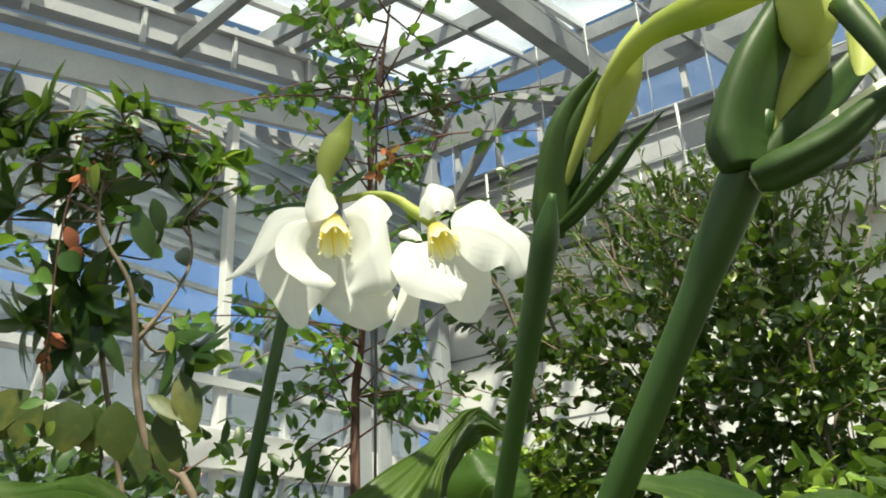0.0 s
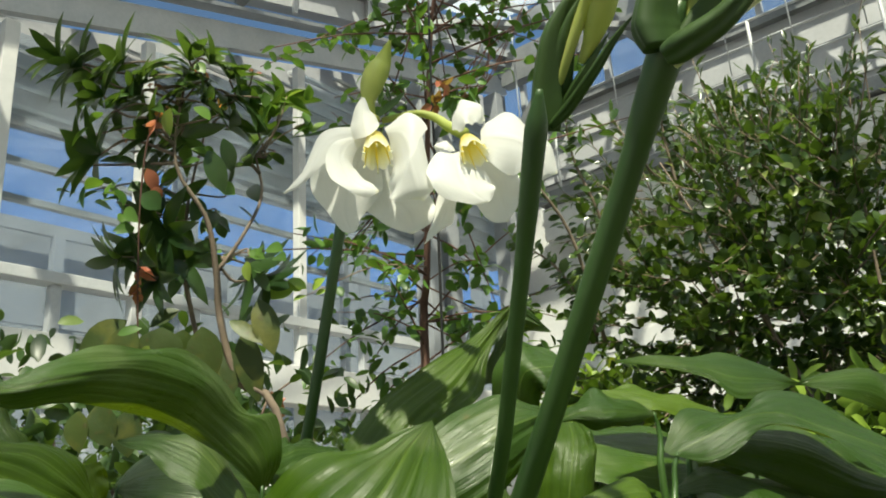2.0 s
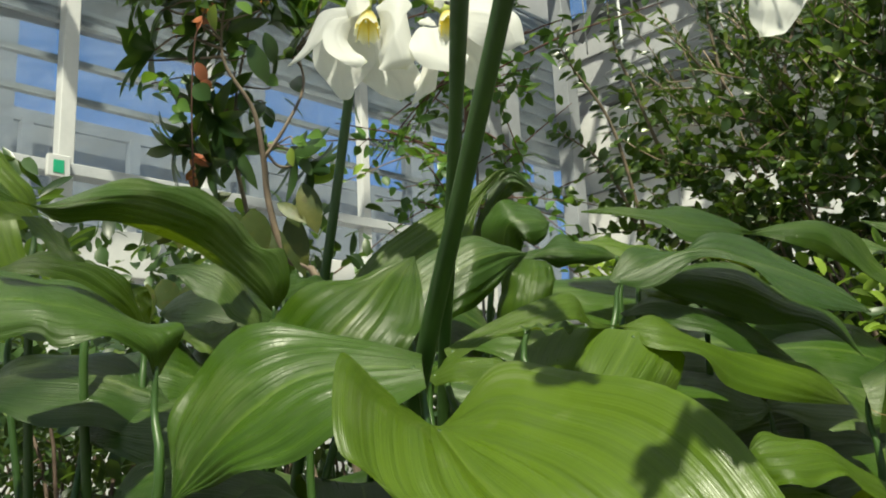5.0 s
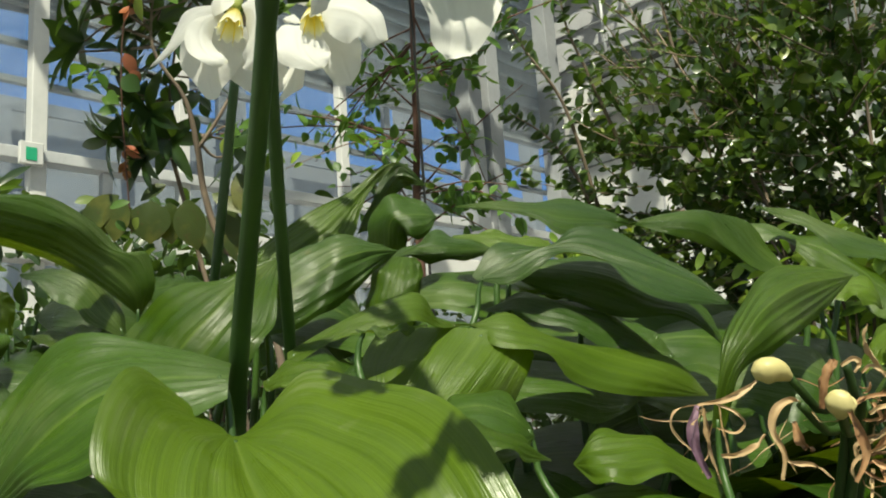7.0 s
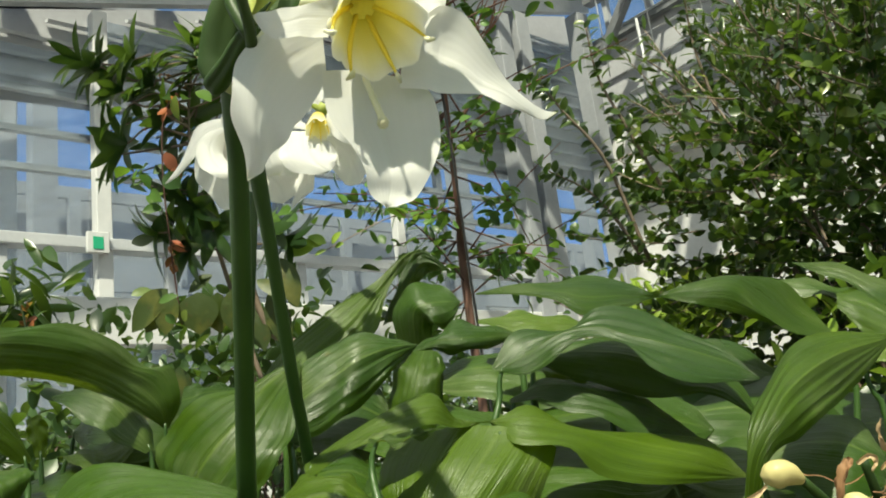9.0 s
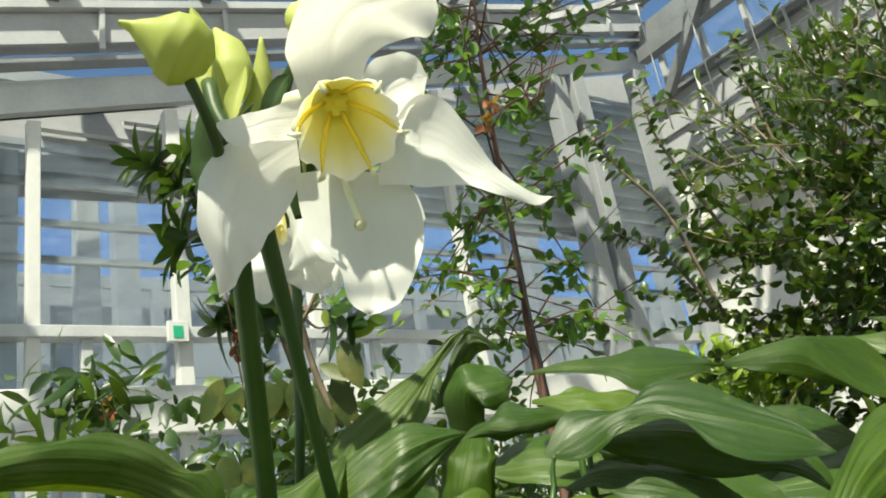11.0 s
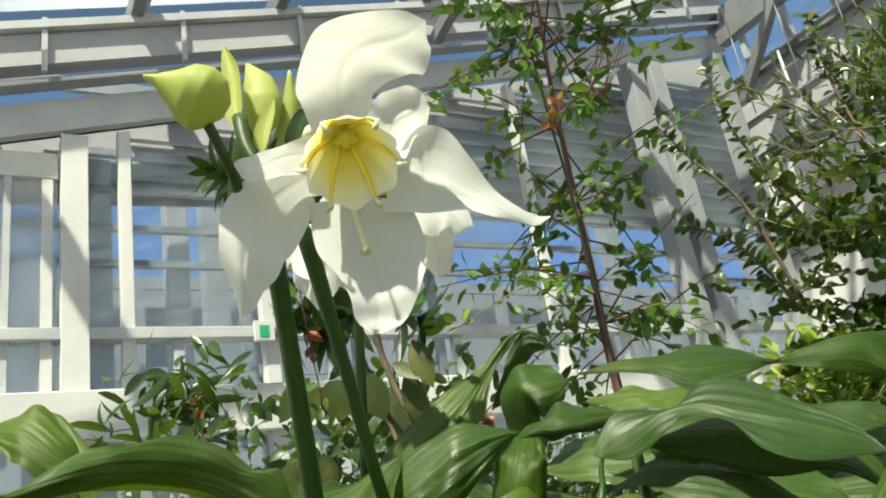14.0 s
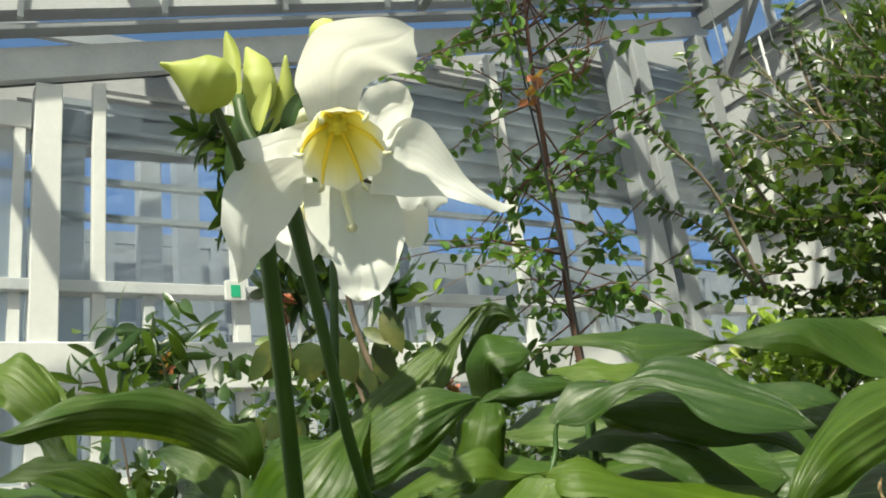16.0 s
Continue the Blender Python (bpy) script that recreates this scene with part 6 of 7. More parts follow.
def withered(width, mat, *pts, label=""):
    """A dried petal or strand, rolled and crumpled along its length."""
    LEAF_COUNT[0] += 1
    k = LEAF_COUNT[0]
    prof = (lambda v: 0.35 + 0.65 * math.sin(math.pi * min(1.0, v * 0.92 + 0.05)) * (0.75 + 0.25 * math.sin(9 * v + k)))
    a = Vector((0.6 * math.sin(k * 1.3), -0.8, 0.5 * math.cos(k)))
    return part("withered_petal", blade(pts, width, tuple(a), tuple(Vector((0.7 * math.cos(k * 2.1), -0.6, 0.4))), prof, 26, 6, 0.8, width * 0.12, 3.1, seed=k), mat, seed, label)


pod_stalk((0.044, 0.304, 0.478), (0.047, 0.317, 0.466), (0.048, 0.336, 0.453))
pod_stalk((0.047, 0.304, 0.468), (0.048, 0.320, 0.458), (0.049, 0.339, 0.447))
pod_stalk((0.057, 0.323, 0.481), (0.056, 0.329, 0.469), (0.052, 0.339, 0.456))
pod_stalk((0.067, 0.334, 0.474), (0.060, 0.338, 0.463), (0.051, 0.347, 0.450))
pod_stalk((0.056, 0.313, 0.465), (0.053, 0.325, 0.457), (0.049, 0.339, 0.445))
part("pod", tube(bmesh.new(), [(0.036, 0.295, 0.479), (0.039, 0.297, 0.480), (0.042, 0.300, 0.480), (0.045, 0.304, 0.477)], [0.0016, 0.0040, 0.0048, 0.0046, 0.0036, 0.0014], 18, 18, 0.95, 0.05, 3), M_POD, seed, "swollen cream seed pod")
part("pod", tube(bmesh.new(), [(0.060, 0.310, 0.471), (0.059, 0.309, 0.469), (0.058, 0.310, 0.467), (0.056, 0.313, 0.463)], [0.0014, 0.0040, 0.0050, 0.0044, 0.0016], 18, 16, 0.95, 0.05, 3), M_POD, seed, "small green-cream seed pod")
withered(0.0028, M_STRAW, (0.037, 0.295, 0.477), (0.034, 0.291, 0.474), (0.029, 0.286, 0.471), (0.023, 0.279, 0.470))
withered(0.0045, M_PURPLE, (0.023, 0.278, 0.470), (0.021, 0.277, 0.463), (0.021, 0.278, 0.455), (0.023, 0.281, 0.446), label="withered purple petal")
withered(0.0026, M_STRAW, (0.025, 0.279, 0.469), (0.025, 0.280, 0.462), (0.025, 0.281, 0.454), (0.026, 0.283, 0.444))
withered(0.0014, M_STRAW, (0.023, 0.279, 0.470), (0.020, 0.271, 0.469), (0.018, 0.269, 0.465), (0.018, 0.272, 0.460), (0.020, 0.277, 0.455))
withered(0.0015, M_STRAW, (0.027, 0.284, 0.470), (0.033, 0.285, 0.467), (0.035, 0.287, 0.463), (0.032, 0.286, 0.460), (0.027, 0.282, 0.462))
withered(0.0028, M_STRAW, (0.026, 0.285, 0.453), (0.031, 0.286, 0.453), (0.037, 0.288, 0.455), (0.040, 0.290, 0.459))
withered(0.0009, M_STRAW, (0.028, 0.284, 0.469), (0.028, 0.284, 0.463), (0.028, 0.286, 0.455), (0.027, 0.288, 0.447))
withered(0.0032, M_STRAW, (0.047, 0.304, 0.469), (0.046, 0.300, 0.470), (0.043, 0.295, 0.467), (0.041, 0.294, 0.460), (0.043, 0.296, 0.452), (0.041, 0.296, 0.444))
withered(0.0019, M_STRAW, (0.043, 0.297, 0.450), (0.046, 0.299, 0.449), (0.051, 0.304, 0.447), (0.053, 0.308, 0.443))
withered(0.0047, M_DRYBROWN, (0.051, 0.317, 0.469), (0.052, 0.315, 0.474), (0.054, 0.316, 0.479), (0.056, 0.317, 0.482))
withered(0.0037, M_DRYBROWN, (0.050, 0.314, 0.466), (0.052, 0.313, 0.472), (0.054, 0.313, 0.478), (0.056, 0.314, 0.482))
withered(0.0026, M_STRAW, (0.057, 0.318, 0.480), (0.061, 0.319, 0.482), (0.063, 0.320, 0.480), (0.061, 0.319, 0.477))
withered(0.0036, M_DRYBROWN, (0.060, 0.308, 0.469), (0.062, 0.308, 0.464), (0.063, 0.310, 0.457), (0.063, 0.311, 0.450), (0.059, 0.310, 0.442))
withered(0.0054, M_DRYBROWN, (0.067, 0.331, 0.476), (0.072, 0.332, 0.478), (0.075, 0.335, 0.476), (0.079, 0.339, 0.474))
withered(0.0031, M_STRAW, (0.067, 0.331, 0.475), (0.066, 0.325, 0.482), (0.065, 0.322, 0.488), (0.067, 0.321, 0.493))
withered(0.0018, M_STRAW, (0.061, 0.325, 0.477), (0.064, 0.325, 0.479), (0.067, 0.326, 0.477), (0.068, 0.328, 0.475))
withered(0.0039, M_DRYBROWN, (0.069, 0.332, 0.474), (0.072, 0.332, 0.470), (0.076, 0.334, 0.466), (0.080, 0.336, 0.463))
withered(0.0026, M_STRAW, (0.062, 0.324, 0.463), (0.066, 0.323, 0.465), (0.070, 0.325, 0.465), (0.072, 0.328, 0.462))
withered(0.0046, M_DRYBROWN, (0.069, 0.326, 0.463), (0.072, 0.327, 0.464), (0.076, 0.329, 0.463), (0.080, 0.334, 0.460))
withered(0.0041, M_DRYBROWN, (0.059, 0.327, 0.449), (0.065, 0.326, 0.454), (0.071, 0.328, 0.457), (0.080, 0.333, 0.458))
withered(0.0040, M_DRYBROWN, (0.040, 0.313, 0.462), (0.041, 0.313, 0.457), (0.042, 0.315, 0.454), (0.044, 0.318, 0.452))
withered(0.0046, M_STRAW, (0.076, 0.329, 0.455), (0.075, 0.327, 0.449), (0.073, 0.328, 0.441))
withered(0.0028, M_DRYBROWN, (0.061, 0.322, 0.448), (0.066, 0.323, 0.445), (0.072, 0.327, 0.446), (0.077, 0.333, 0.442))
withered(0.0024, M_STRAW, (0.072, 0.327, 0.463), (0.074, 0.327, 0.458), (0.071, 0.325, 0.450), (0.069, 0.325, 0.443))
for k in range(9):
    rs = random.Random(50 + k)
    p = Vector((0.067, 0.342, 0.451)) + Vector((rs.gauss(0, 0.008), rs.gauss(0, 0.008), rs.gauss(0, 0.008)))
    pts = [p]
    for j in range(4):
        pts.append(pts[-1] + Vector((rs.gauss(0, 0.007), rs.gauss(0, 0.007), rs.gauss(-0.004, 0.006))))
    withered(rs.choice((0.001, 0.0016, 0.003)), M_STRAW if k % 2 else M_DRYBROWN, *pts)

for k in range(0, 12, 2):
    rs = random.Random(80 + k)
    p = Vector((0.025, 0.279, 0.469)) if k < 7 else Vector((0.045, 0.298, 0.461))
    pts = [p + Vector([rs.gauss(0, 0.002) for q in range(3)])]
    step = Vector((rs.gauss(0, 0.003), rs.gauss(0, 0.003), -0.005))
    for j in range(4):
        step += Vector([rs.gauss(0, 0.0018) for q in range(3)])
        pts.append(pts[-1] + step * 0.8)
    withered(rs.choice((0.0006, 0.0009, 0.0014)), M_STRAW, *pts)

# a tangle of dried flowers higher on the stalks
for k in range(30):
    rs = random.Random(140 + k)
    p = Vector((0.062, 0.330, 0.462)) + Vector((rs.gauss(0.006, 0.010), rs.gauss(0.006, 0.010), rs.gauss(-0.004, 0.009)))
    step = Vector((rs.gauss(0, 0.004), rs.gauss(0, 0.004), rs.gauss(-0.001, 0.003)))
    pts = [p]
    for j in range(4):
        step = step * 0.8 + Vector([rs.gauss(0, 0.0034) for q in range(3)])
        pts.append(pts[-1] + step * 0.9)
    withered(rs.choice((0.0007, 0.0011, 0.002, 0.003)), M_STRAW if k % 2 == 0 else M_DRYBROWN, *pts)

prop = thing("plant_stake", "short brown wooden stake with a peach-coloured label plate", "stake")
part("post", tube(bmesh.new(), [(-0.162, 0.566, 0.476), (-0.168, 0.569, 0.444), (-0.10, 0.62, 0.0)], [0.0065, 0.0065, 0.006], 8, 6), M_BARK, prop)
part("label_plate", blade([(-0.149, 0.568, 0.475), (-0.153, 0.569, 0.459), (-0.156, 0.570, 0.443), (-0.159, 0.570, 0.431)], 0.021, (0.5, -0.8, 0.2), (0.5, -0.8, 0.2), lambda v: 1.0, 8, 4, 0.1), M_TERRA, prop, "peach terracotta plate")

# ---- trees and shrubs ----
SMALL = ((0.0, 0.04), (0.3, 0.42), (0.62, 0.46), (1.0, 0.02))
ROUND = ((0.0, 0.05), (0.22, 0.40), (0.5, 0.5), (0.78, 0.40), (1.0, 0.03))
LARGE = ((0.0, 0.03), (0.10, 0.22), (0.22, 0.38), (0.36, 0.47), (0.52, 0.49), (0.68, 0.42), (0.82, 0.29), (0.93, 0.12), (1.0, 0.01))


def leaf_faces(verts, faces, at, along, up, length, width, droop=0.2, fold=0.15, shape=SMALL):
    """One small leaf, folded along its midrib and bent down."""
    d = Vector(along).normalized()
    s = d.cross(Vector(up))
    s = s.normalized() if s.length > 1e-4 else d.orthogonal().normalized()
    n = s.cross(d)
    i = len(verts)
    for f, w in shape:
        p = Vector(at) + d * (length * f) - n * (droop * length * f * f)
        for q in (-1, 0, 1):
            verts.append(p + s * (q * w * width) + n * (abs(q) * fold * width * w * 2))
    for r in range(len(shape) - 1):
        a = i + r * 3
        faces.append((a, a + 1, a + 4, a + 3))
        faces.append((a + 1, a + 2, a + 5, a + 4))


def mesh_part(name, verts, faces, material, parent, label=""):
    mesh = bpy.data.meshes.new(name)
    mesh.from_pydata([tuple(v) for v in verts], [], faces)
    mesh.materials.append(material)
    mesh.shade_smooth()
    ob = new(name, mesh)
    ob.parent = parent
    if label:
        tagged(ob, label)
    return ob


def rnd_dir(rng, up=0.0):
    v = Vector((rng.gauss(0, 1), rng.gauss(0, 1), rng.gauss(up, 1)))
    return v.normalized()


M_BUSH = foliage("bush_leaves", (0.010, 0.027, 0.007), (0.060, 0.106, 0.020), (0.28, 0.33, 0.07), 0.30, 0.30)
M_TREE = foliage("tree_leaves", (0.010, 0.028, 0.009), (0.038, 0.078, 0.020), (0.07, 0.13, 0.03), 0.32, 0.3)
M_PINNATE = foliage("pinnate_leaves", (0.030, 0.080, 0.018), (0.105, 0.215, 0.040), (0.24, 0.36, 0.06), 0.4, 0.35)


def mottled(name, dark, light, sick):
    """Tired broad leaves: olive, with yellow patches and brown specks."""
    n = Nodes(name)
    g = n.add("NewGeometry")
    col = n.ramp(g.outputs["Random Per Island"], (0.0, dark), (1.0, light))
    col = n.mix(n.ramp(n.noise(26.0, 5.0), (0.50, (0, 0, 0)), (0.68, (0.75,) * 3)), col, sick)
    col = n.mix(n.ramp(n.noise(120.0, 3.0), (0.62, (0, 0, 0)), (0.70, (0.6,) * 3)), col, (0.07, 0.05, 0.015))
    n.link(col, n.bsdf.inputs["Base Color"])
    n.bsdf.inputs["Roughness"].default_value = 0.5
    n.bump(n.noise(60.0, 4.0), 0.5, 0.003)
    n.lucent(0.3, n.mix(0.4, col, (0.25, 0.30, 0.02)))
    return n.mat


M_DROOP = mottled("drooping_leaves", (0.022, 0.044, 0.008), (0.052, 0.078, 0.012), (0.13, 0.13, 0.022))
M_MIXED = foliage("mixed_leaves", (0.035, 0.090, 0.016), (0.11, 0.21, 0.03), (0.24, 0.30, 0.05), 0.42, 0.38, 0.85)
M_REDLEAF = foliage("red_leaves", (0.22, 0.055, 0.03), (0.42, 0.13, 0.07), (0.70, 0.26, 0.03), 0.45, 0.35)
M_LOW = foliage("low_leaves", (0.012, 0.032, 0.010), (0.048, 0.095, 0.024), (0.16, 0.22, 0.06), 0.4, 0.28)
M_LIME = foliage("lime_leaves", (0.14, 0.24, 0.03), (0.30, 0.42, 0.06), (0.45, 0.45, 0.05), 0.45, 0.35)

bush = thing("bush", "dense evergreen bush with small dark glossy oval leaves", "bush")
rng = random.Random(4)
BC = Vector((-0.42, 1.86, 0.93))
ACROSS, DEEP = Vector((0.825, 0.565, 0)), Vector((-0.56, 0.82, 0))
tv, tf = [], []
limbs = bmesh.new()
for k in range(11):
    a = rng.uniform(0, math.tau)
    end = BC + ACROSS * rng.uniform(-0.42, 0.5) + DEEP * rng.uniform(-0.2, 0.25) + Vector((0, 0, rng.uniform(0.0, 0.45)))
    foot = Vector((BC.x + rng.gauss(0, 0.06), BC.y + rng.gauss(0, 0.05), 0.02))
    tube(limbs, [foot, foot.lerp(end, 0.5) + rnd_dir(rng) * 0.09, end], [0.007, 0.005, 0.0016], 5, 10)
for k in range(860):
    while True:
        q = Vector((rng.uniform(-1, 1), rng.uniform(-1, 1), rng.uniform(-1, 1)))
        sparse = q.x < -0.52 and q.z < 0.42 or q.x > 0.12 and q.z > 0.1
        if 0.1 < q.length < 1 and (not sparse or rng.random() < (0.36 if q.x < 0 else 0.5)):
            break
    s = BC + ACROSS * (q.x * 0.56) + DEEP * (q.y * 0.36) + Vector((0, 0, q.z * 0.44))
    d = (rnd_dir(rng, 0.5) * 0.7 + (s - BC).normalized()).normalized()
    tip = s + d * rng.uniform(0.08, 0.20 if q.z < 0.5 else 0.28)
    tube(limbs, [s, s.lerp(tip, 0.5) + rnd_dir(rng) * 0.008, tip], [0.0022, 0.0016, 0.0008], 4, 3)
    for j in range(17):
        p = s.lerp(tip, j / 16)
        narrow = q.z > 0.40
        leaf_faces(tv, tf, p, (rnd_dir(rng, 0.6 if narrow else 0.2) + d * 0.7).normalized(), rnd_dir(rng, 1.3), rng.uniform(0.022, 0.042) if narrow else rng.uniform(0.019, 0.036), rng.uniform(0.007, 0.012) if narrow else rng.uniform(0.014, 0.024), 0.2, 0.15, SMALL if narrow else ROUND)
# long arching shoots that reach out of the bush
for pts in (((-0.777, 1.438, 0.857), (-0.777, 1.356, 1.058), (-0.801, 1.275, 1.166), (-0.810, 1.218, 1.238)), ((-0.776, 1.409, 0.865), (-0.779, 1.358, 0.934), (-0.792, 1.302, 0.992), (-0.835, 1.247, 1.041)),
            ((-0.722, 1.460, 0.978), (-0.732, 1.382, 1.121), (-0.746, 1.341, 1.225), (-0.737, 1.319, 1.338)), ((-0.492, 1.800, 0.975), (-0.404, 1.847, 1.123), (-0.336, 1.890, 1.212)),
            ((-0.625, 1.554, 1.139), (-0.624, 1.517, 1.279), (-0.609, 1.498, 1.407)), ((-0.563, 1.683, 1.150), (-0.507, 1.695, 1.313), (-0.438, 1.725, 1.451)), ((-0.475, 1.784, 0.881), (-0.381, 1.820, 0.985), (-0.296, 1.858, 1.051))):
    tube(limbs, pts, [0.0045, 0.003, 0.0012], 6, 14)
    line = smoothed(pts, 30)
    for k in range(4, 31):
        d = (line[k] - line[k - 1]).normalized()
        side = d.cross(Vector((0.5, -0.8, 0.2))).normalized()
        for q in (-1, 1):
            leaf_faces(tv, tf, line[k] + rnd_dir(rng) * 0.006, side * q + d * 0.5 + rnd_dir(rng) * 0.5, Vector((0.5, -0.6, 0.7)) + rnd_dir(rng) * 0.5, rng.uniform(0.016, 0.032), rng.uniform(0.011, 0.020), 0.2, 0.15, ROUND)
part("trunk", limbs, M_TWIG, bush, "thin brown branching stems")
mesh_part("crown", tv, tf, M_BUSH, bush)

tree_l = thing("tree", "slender tree with whorls of dark narrow leaves", "tree")
rng = random.Random(9)
wood = bmesh.new()
fork = Vector((-0.815, 0.562, 0.839))
trunk = [Vector((-0.80, 0.76, 0.0)), Vector((-0.785, 0.650, 0.616)), Vector((-0.824, 0.603, 0.711)), Vector((-0.828, 0.578, 0.786)), fork, Vector((-0.805, 0.539, 0.902)), Vector((-0.815, 0.498, 0.973)), Vector((-0.798, 0.498, 1.084))]
tube(wood, trunk, [0.006, 0.0052, 0.0048, 0.0044, 0.004, 0.003, 0.002, 0.0014], 8, 40)
arm = [fork, Vector((-0.791, 0.583, 0.886)), Vector((-0.781, 0.604, 0.943)), Vector((-0.780, 0.593, 0.996))]
tube(wood, arm, [0.003, 0.0024, 0.002, 0.0014], 7, 14)
shoot = [Vector((-0.881, 0.574, 0.795)), Vector((-0.871, 0.556, 0.876)), Vector((-0.858, 0.546, 0.944)), Vector((-0.807, 0.543, 1.059))]
tube(wood, [Vector((-0.86, 0.80, 0.0)), *shoot], [0.004, 0.0032, 0.0028, 0.002, 0.0014], 7, 24)
line = smoothed(trunk, 60)[16:] + smoothed(arm, 20) + smoothed(shoot, 30)
dark_v, dark_f, mid_v, mid_f, pale_v, pale_f, red_v, red_f = [], [], [], [], [], [], [], []


def limb_to(e, r=0.0022):
    e = Vector(e)
    s = min(line, key=lambda p: (p - e).length + (0.25 if p.z > e.z else 0.0))
    tube(wood, [s, s.lerp(e, 0.55) + rnd_dir(rng) * 0.02, e], [r, r * 0.8, r * 0.6], 6, 8)
    return (e - s).normalized()


def whorl(e, n=8, length=0.056, width=0.0145, tiers=2, up=0.7):
    """Narrow leaves in a star round the end of a shoot."""
    d = (limb_to(e) + Vector((0, 0, up))).normalized()
    a, b = d.orthogonal().normalized(), d.cross(d.orthogonal().normalized())
    for w in range(tiers):
        c = Vector(e) - d * (0.022 * w)
        for j in range(n):
            ang = math.tau * (j + 0.5 * w) / n + rng.uniform(-0.25, 0.25)
            out = a * math.cos(ang) + b * math.sin(ang) + d * (0.75 - 0.7 * w + rng.uniform(-0.2, 0.2))
            leaf_faces(dark_v, dark_f, c, out, d + rnd_dir(rng) * 0.2, length * rng.uniform(0.75, 1.15), width * rng.uniform(0.8, 1.2), 0.35, 0.12, LARGE)


def hang(base, tip, width, v, f, bend=0.2):
    """One single leaf from its base to its tip."""
    base, tip = Vector(base), Vector(tip)
    leaf_faces(v, f, base, tip - base, Vector((0.6, -0.75, 0.5)) + rnd_dir(rng) * 0.35, (tip - base).length, width, bend, 0.12, LARGE)


def spray(e, n, spread, length, width, v, f):
    """Loose rounder leaves round a twig."""
    limb_to(e, 0.0016)
    for j in range(n):
        p = Vector(e) + rnd_dir(rng) * spread * rng.random()
        leaf_faces(v, f, p, rnd_dir(rng, -0.2), Vector((0.4, -0.5, 0.7)) + rnd_dir(rng) * 0.7, length * rng.uniform(0.7, 1.2), width * rng.uniform(0.7, 1.2), 0.2, 0.15, LARGE)


for e in ((-0.831, 0.432, 1.088), (-0.873, 0.400, 1.089), (-0.891, 0.381, 1.102), (-0.853, 0.421, 1.047), (-0.789, 0.496, 1.100), (-0.770, 0.513, 1.094), (-0.771, 0.544, 1.085), (-0.825, 0.454, 1.050)):
    whorl(e)
for e in ((-0.905, 0.430, 0.976), (-0.886, 0.439, 0.987), (-0.826, 0.511, 1.014), (-0.798, 0.563, 1.031), (-0.784, 0.600, 1.032), (-0.763, 0.622, 1.073), (-0.825, 0.477, 1.002), (-0.785, 0.512, 1.046), (-0.770, 0.557, 1.059), (-0.781, 0.587, 0.979)):
    whorl(e, 7, 0.058, 0.017, 1, 0.3)
for e in ((-0.878, 0.497, 0.878), (-0.850, 0.511, 0.892), (-0.903, 0.484, 0.867), (-0.873, 0.519, 0.840), (-0.858, 0.545, 0.863), (-0.806, 0.601, 0.856), (-0.809, 0.629, 0.847)):
    whorl(e, 8, 0.066, 0.019, 1, -0.5)
for e in ((-0.845, 0.426, 1.023), (-0.773, 0.491, 1.052), (-0.861, 0.450, 0.918), (-0.859, 0.458, 0.906), (-0.740, 0.612, 1.073), (-0.747, 0.573, 1.060), (-0.905, 0.444, 0.947), (-0.777, 0.582, 0.855), (-0.793, 0.538, 0.979), (-0.753, 0.662, 1.060)):
    spray(e, 7, 0.035, 0.028, 0.017, mid_v, mid_f)
for e in ((-0.844, 0.499, 0.982), (-0.843, 0.534, 0.967), (-0.816, 0.573, 0.955), (-0.868, 0.498, 0.948), (-0.836, 0.573, 0.923), (-0.875, 0.543, 0.926), (-0.871, 0.473, 0.994), (-0.795, 0.623, 1.020)):
    spray(e, 5, 0.05, 0.045, 0.020, dark_v, dark_f)
for e in ((-0.830, 0.449, 0.997), (-0.808, 0.461, 1.061), (-0.753, 0.517, 1.029), (-0.763, 0.490, 1.071), (-0.743, 0.560, 1.093), (-0.904, 0.416, 1.007), (-0.799, 0.473, 1.021)):
    spray(e, 4, 0.015, 0.009, 0.004, red_v, red_f)
# single leaves that stand out
hang((-0.748, 0.500, 0.962), (-0.738, 0.517, 0.912), 0.026, dark_v, dark_f)
hang((-0.760, 0.529, 0.992), (-0.761, 0.547, 0.954), 0.022, dark_v, dark_f)
hang((-0.831, 0.574, 0.732), (-0.850, 0.569, 0.714), 0.02, dark_v, dark_f)
for base, tip, w in (((-0.893, 0.490, 0.784), (-0.942, 0.450, 0.737), 0.044), ((-0.906, 0.494, 0.784), (-0.936, 0.470, 0.734), 0.046), ((-0.880, 0.491, 0.776), (-0.895, 0.479, 0.722), 0.044), ((-0.862, 0.519, 0.773), (-0.864, 0.517, 0.717), 0.058),
                     ((-0.851, 0.541, 0.771), (-0.854, 0.539, 0.716), 0.048), ((-0.822, 0.549, 0.770), (-0.819, 0.558, 0.703), 0.046), ((-0.856, 0.538, 0.797), (-0.874, 0.508, 0.778), 0.022), ((-0.837, 0.586, 0.755), (-0.822, 0.589, 0.687), 0.040),
                     ((-0.809, 0.600, 0.769), (-0.797, 0.610, 0.682), 0.036), ((-0.783, 0.602, 0.805), (-0.763, 0.610, 0.735), 0.034), ((-0.811, 0.580, 0.780), (-0.770, 0.597, 0.750), 0.020), ((-0.933, 0.481, 0.687), (-0.919, 0.489, 0.637), 0.04), ((-0.905, 0.506, 0.679), (-0.905, 0.505, 0.624), 0.04), ((-0.953, 0.469, 0.682), (-0.950, 0.467, 0.633), 0.036)):
    hang(base, tip, w, pale_v, pale_f, 0.15)
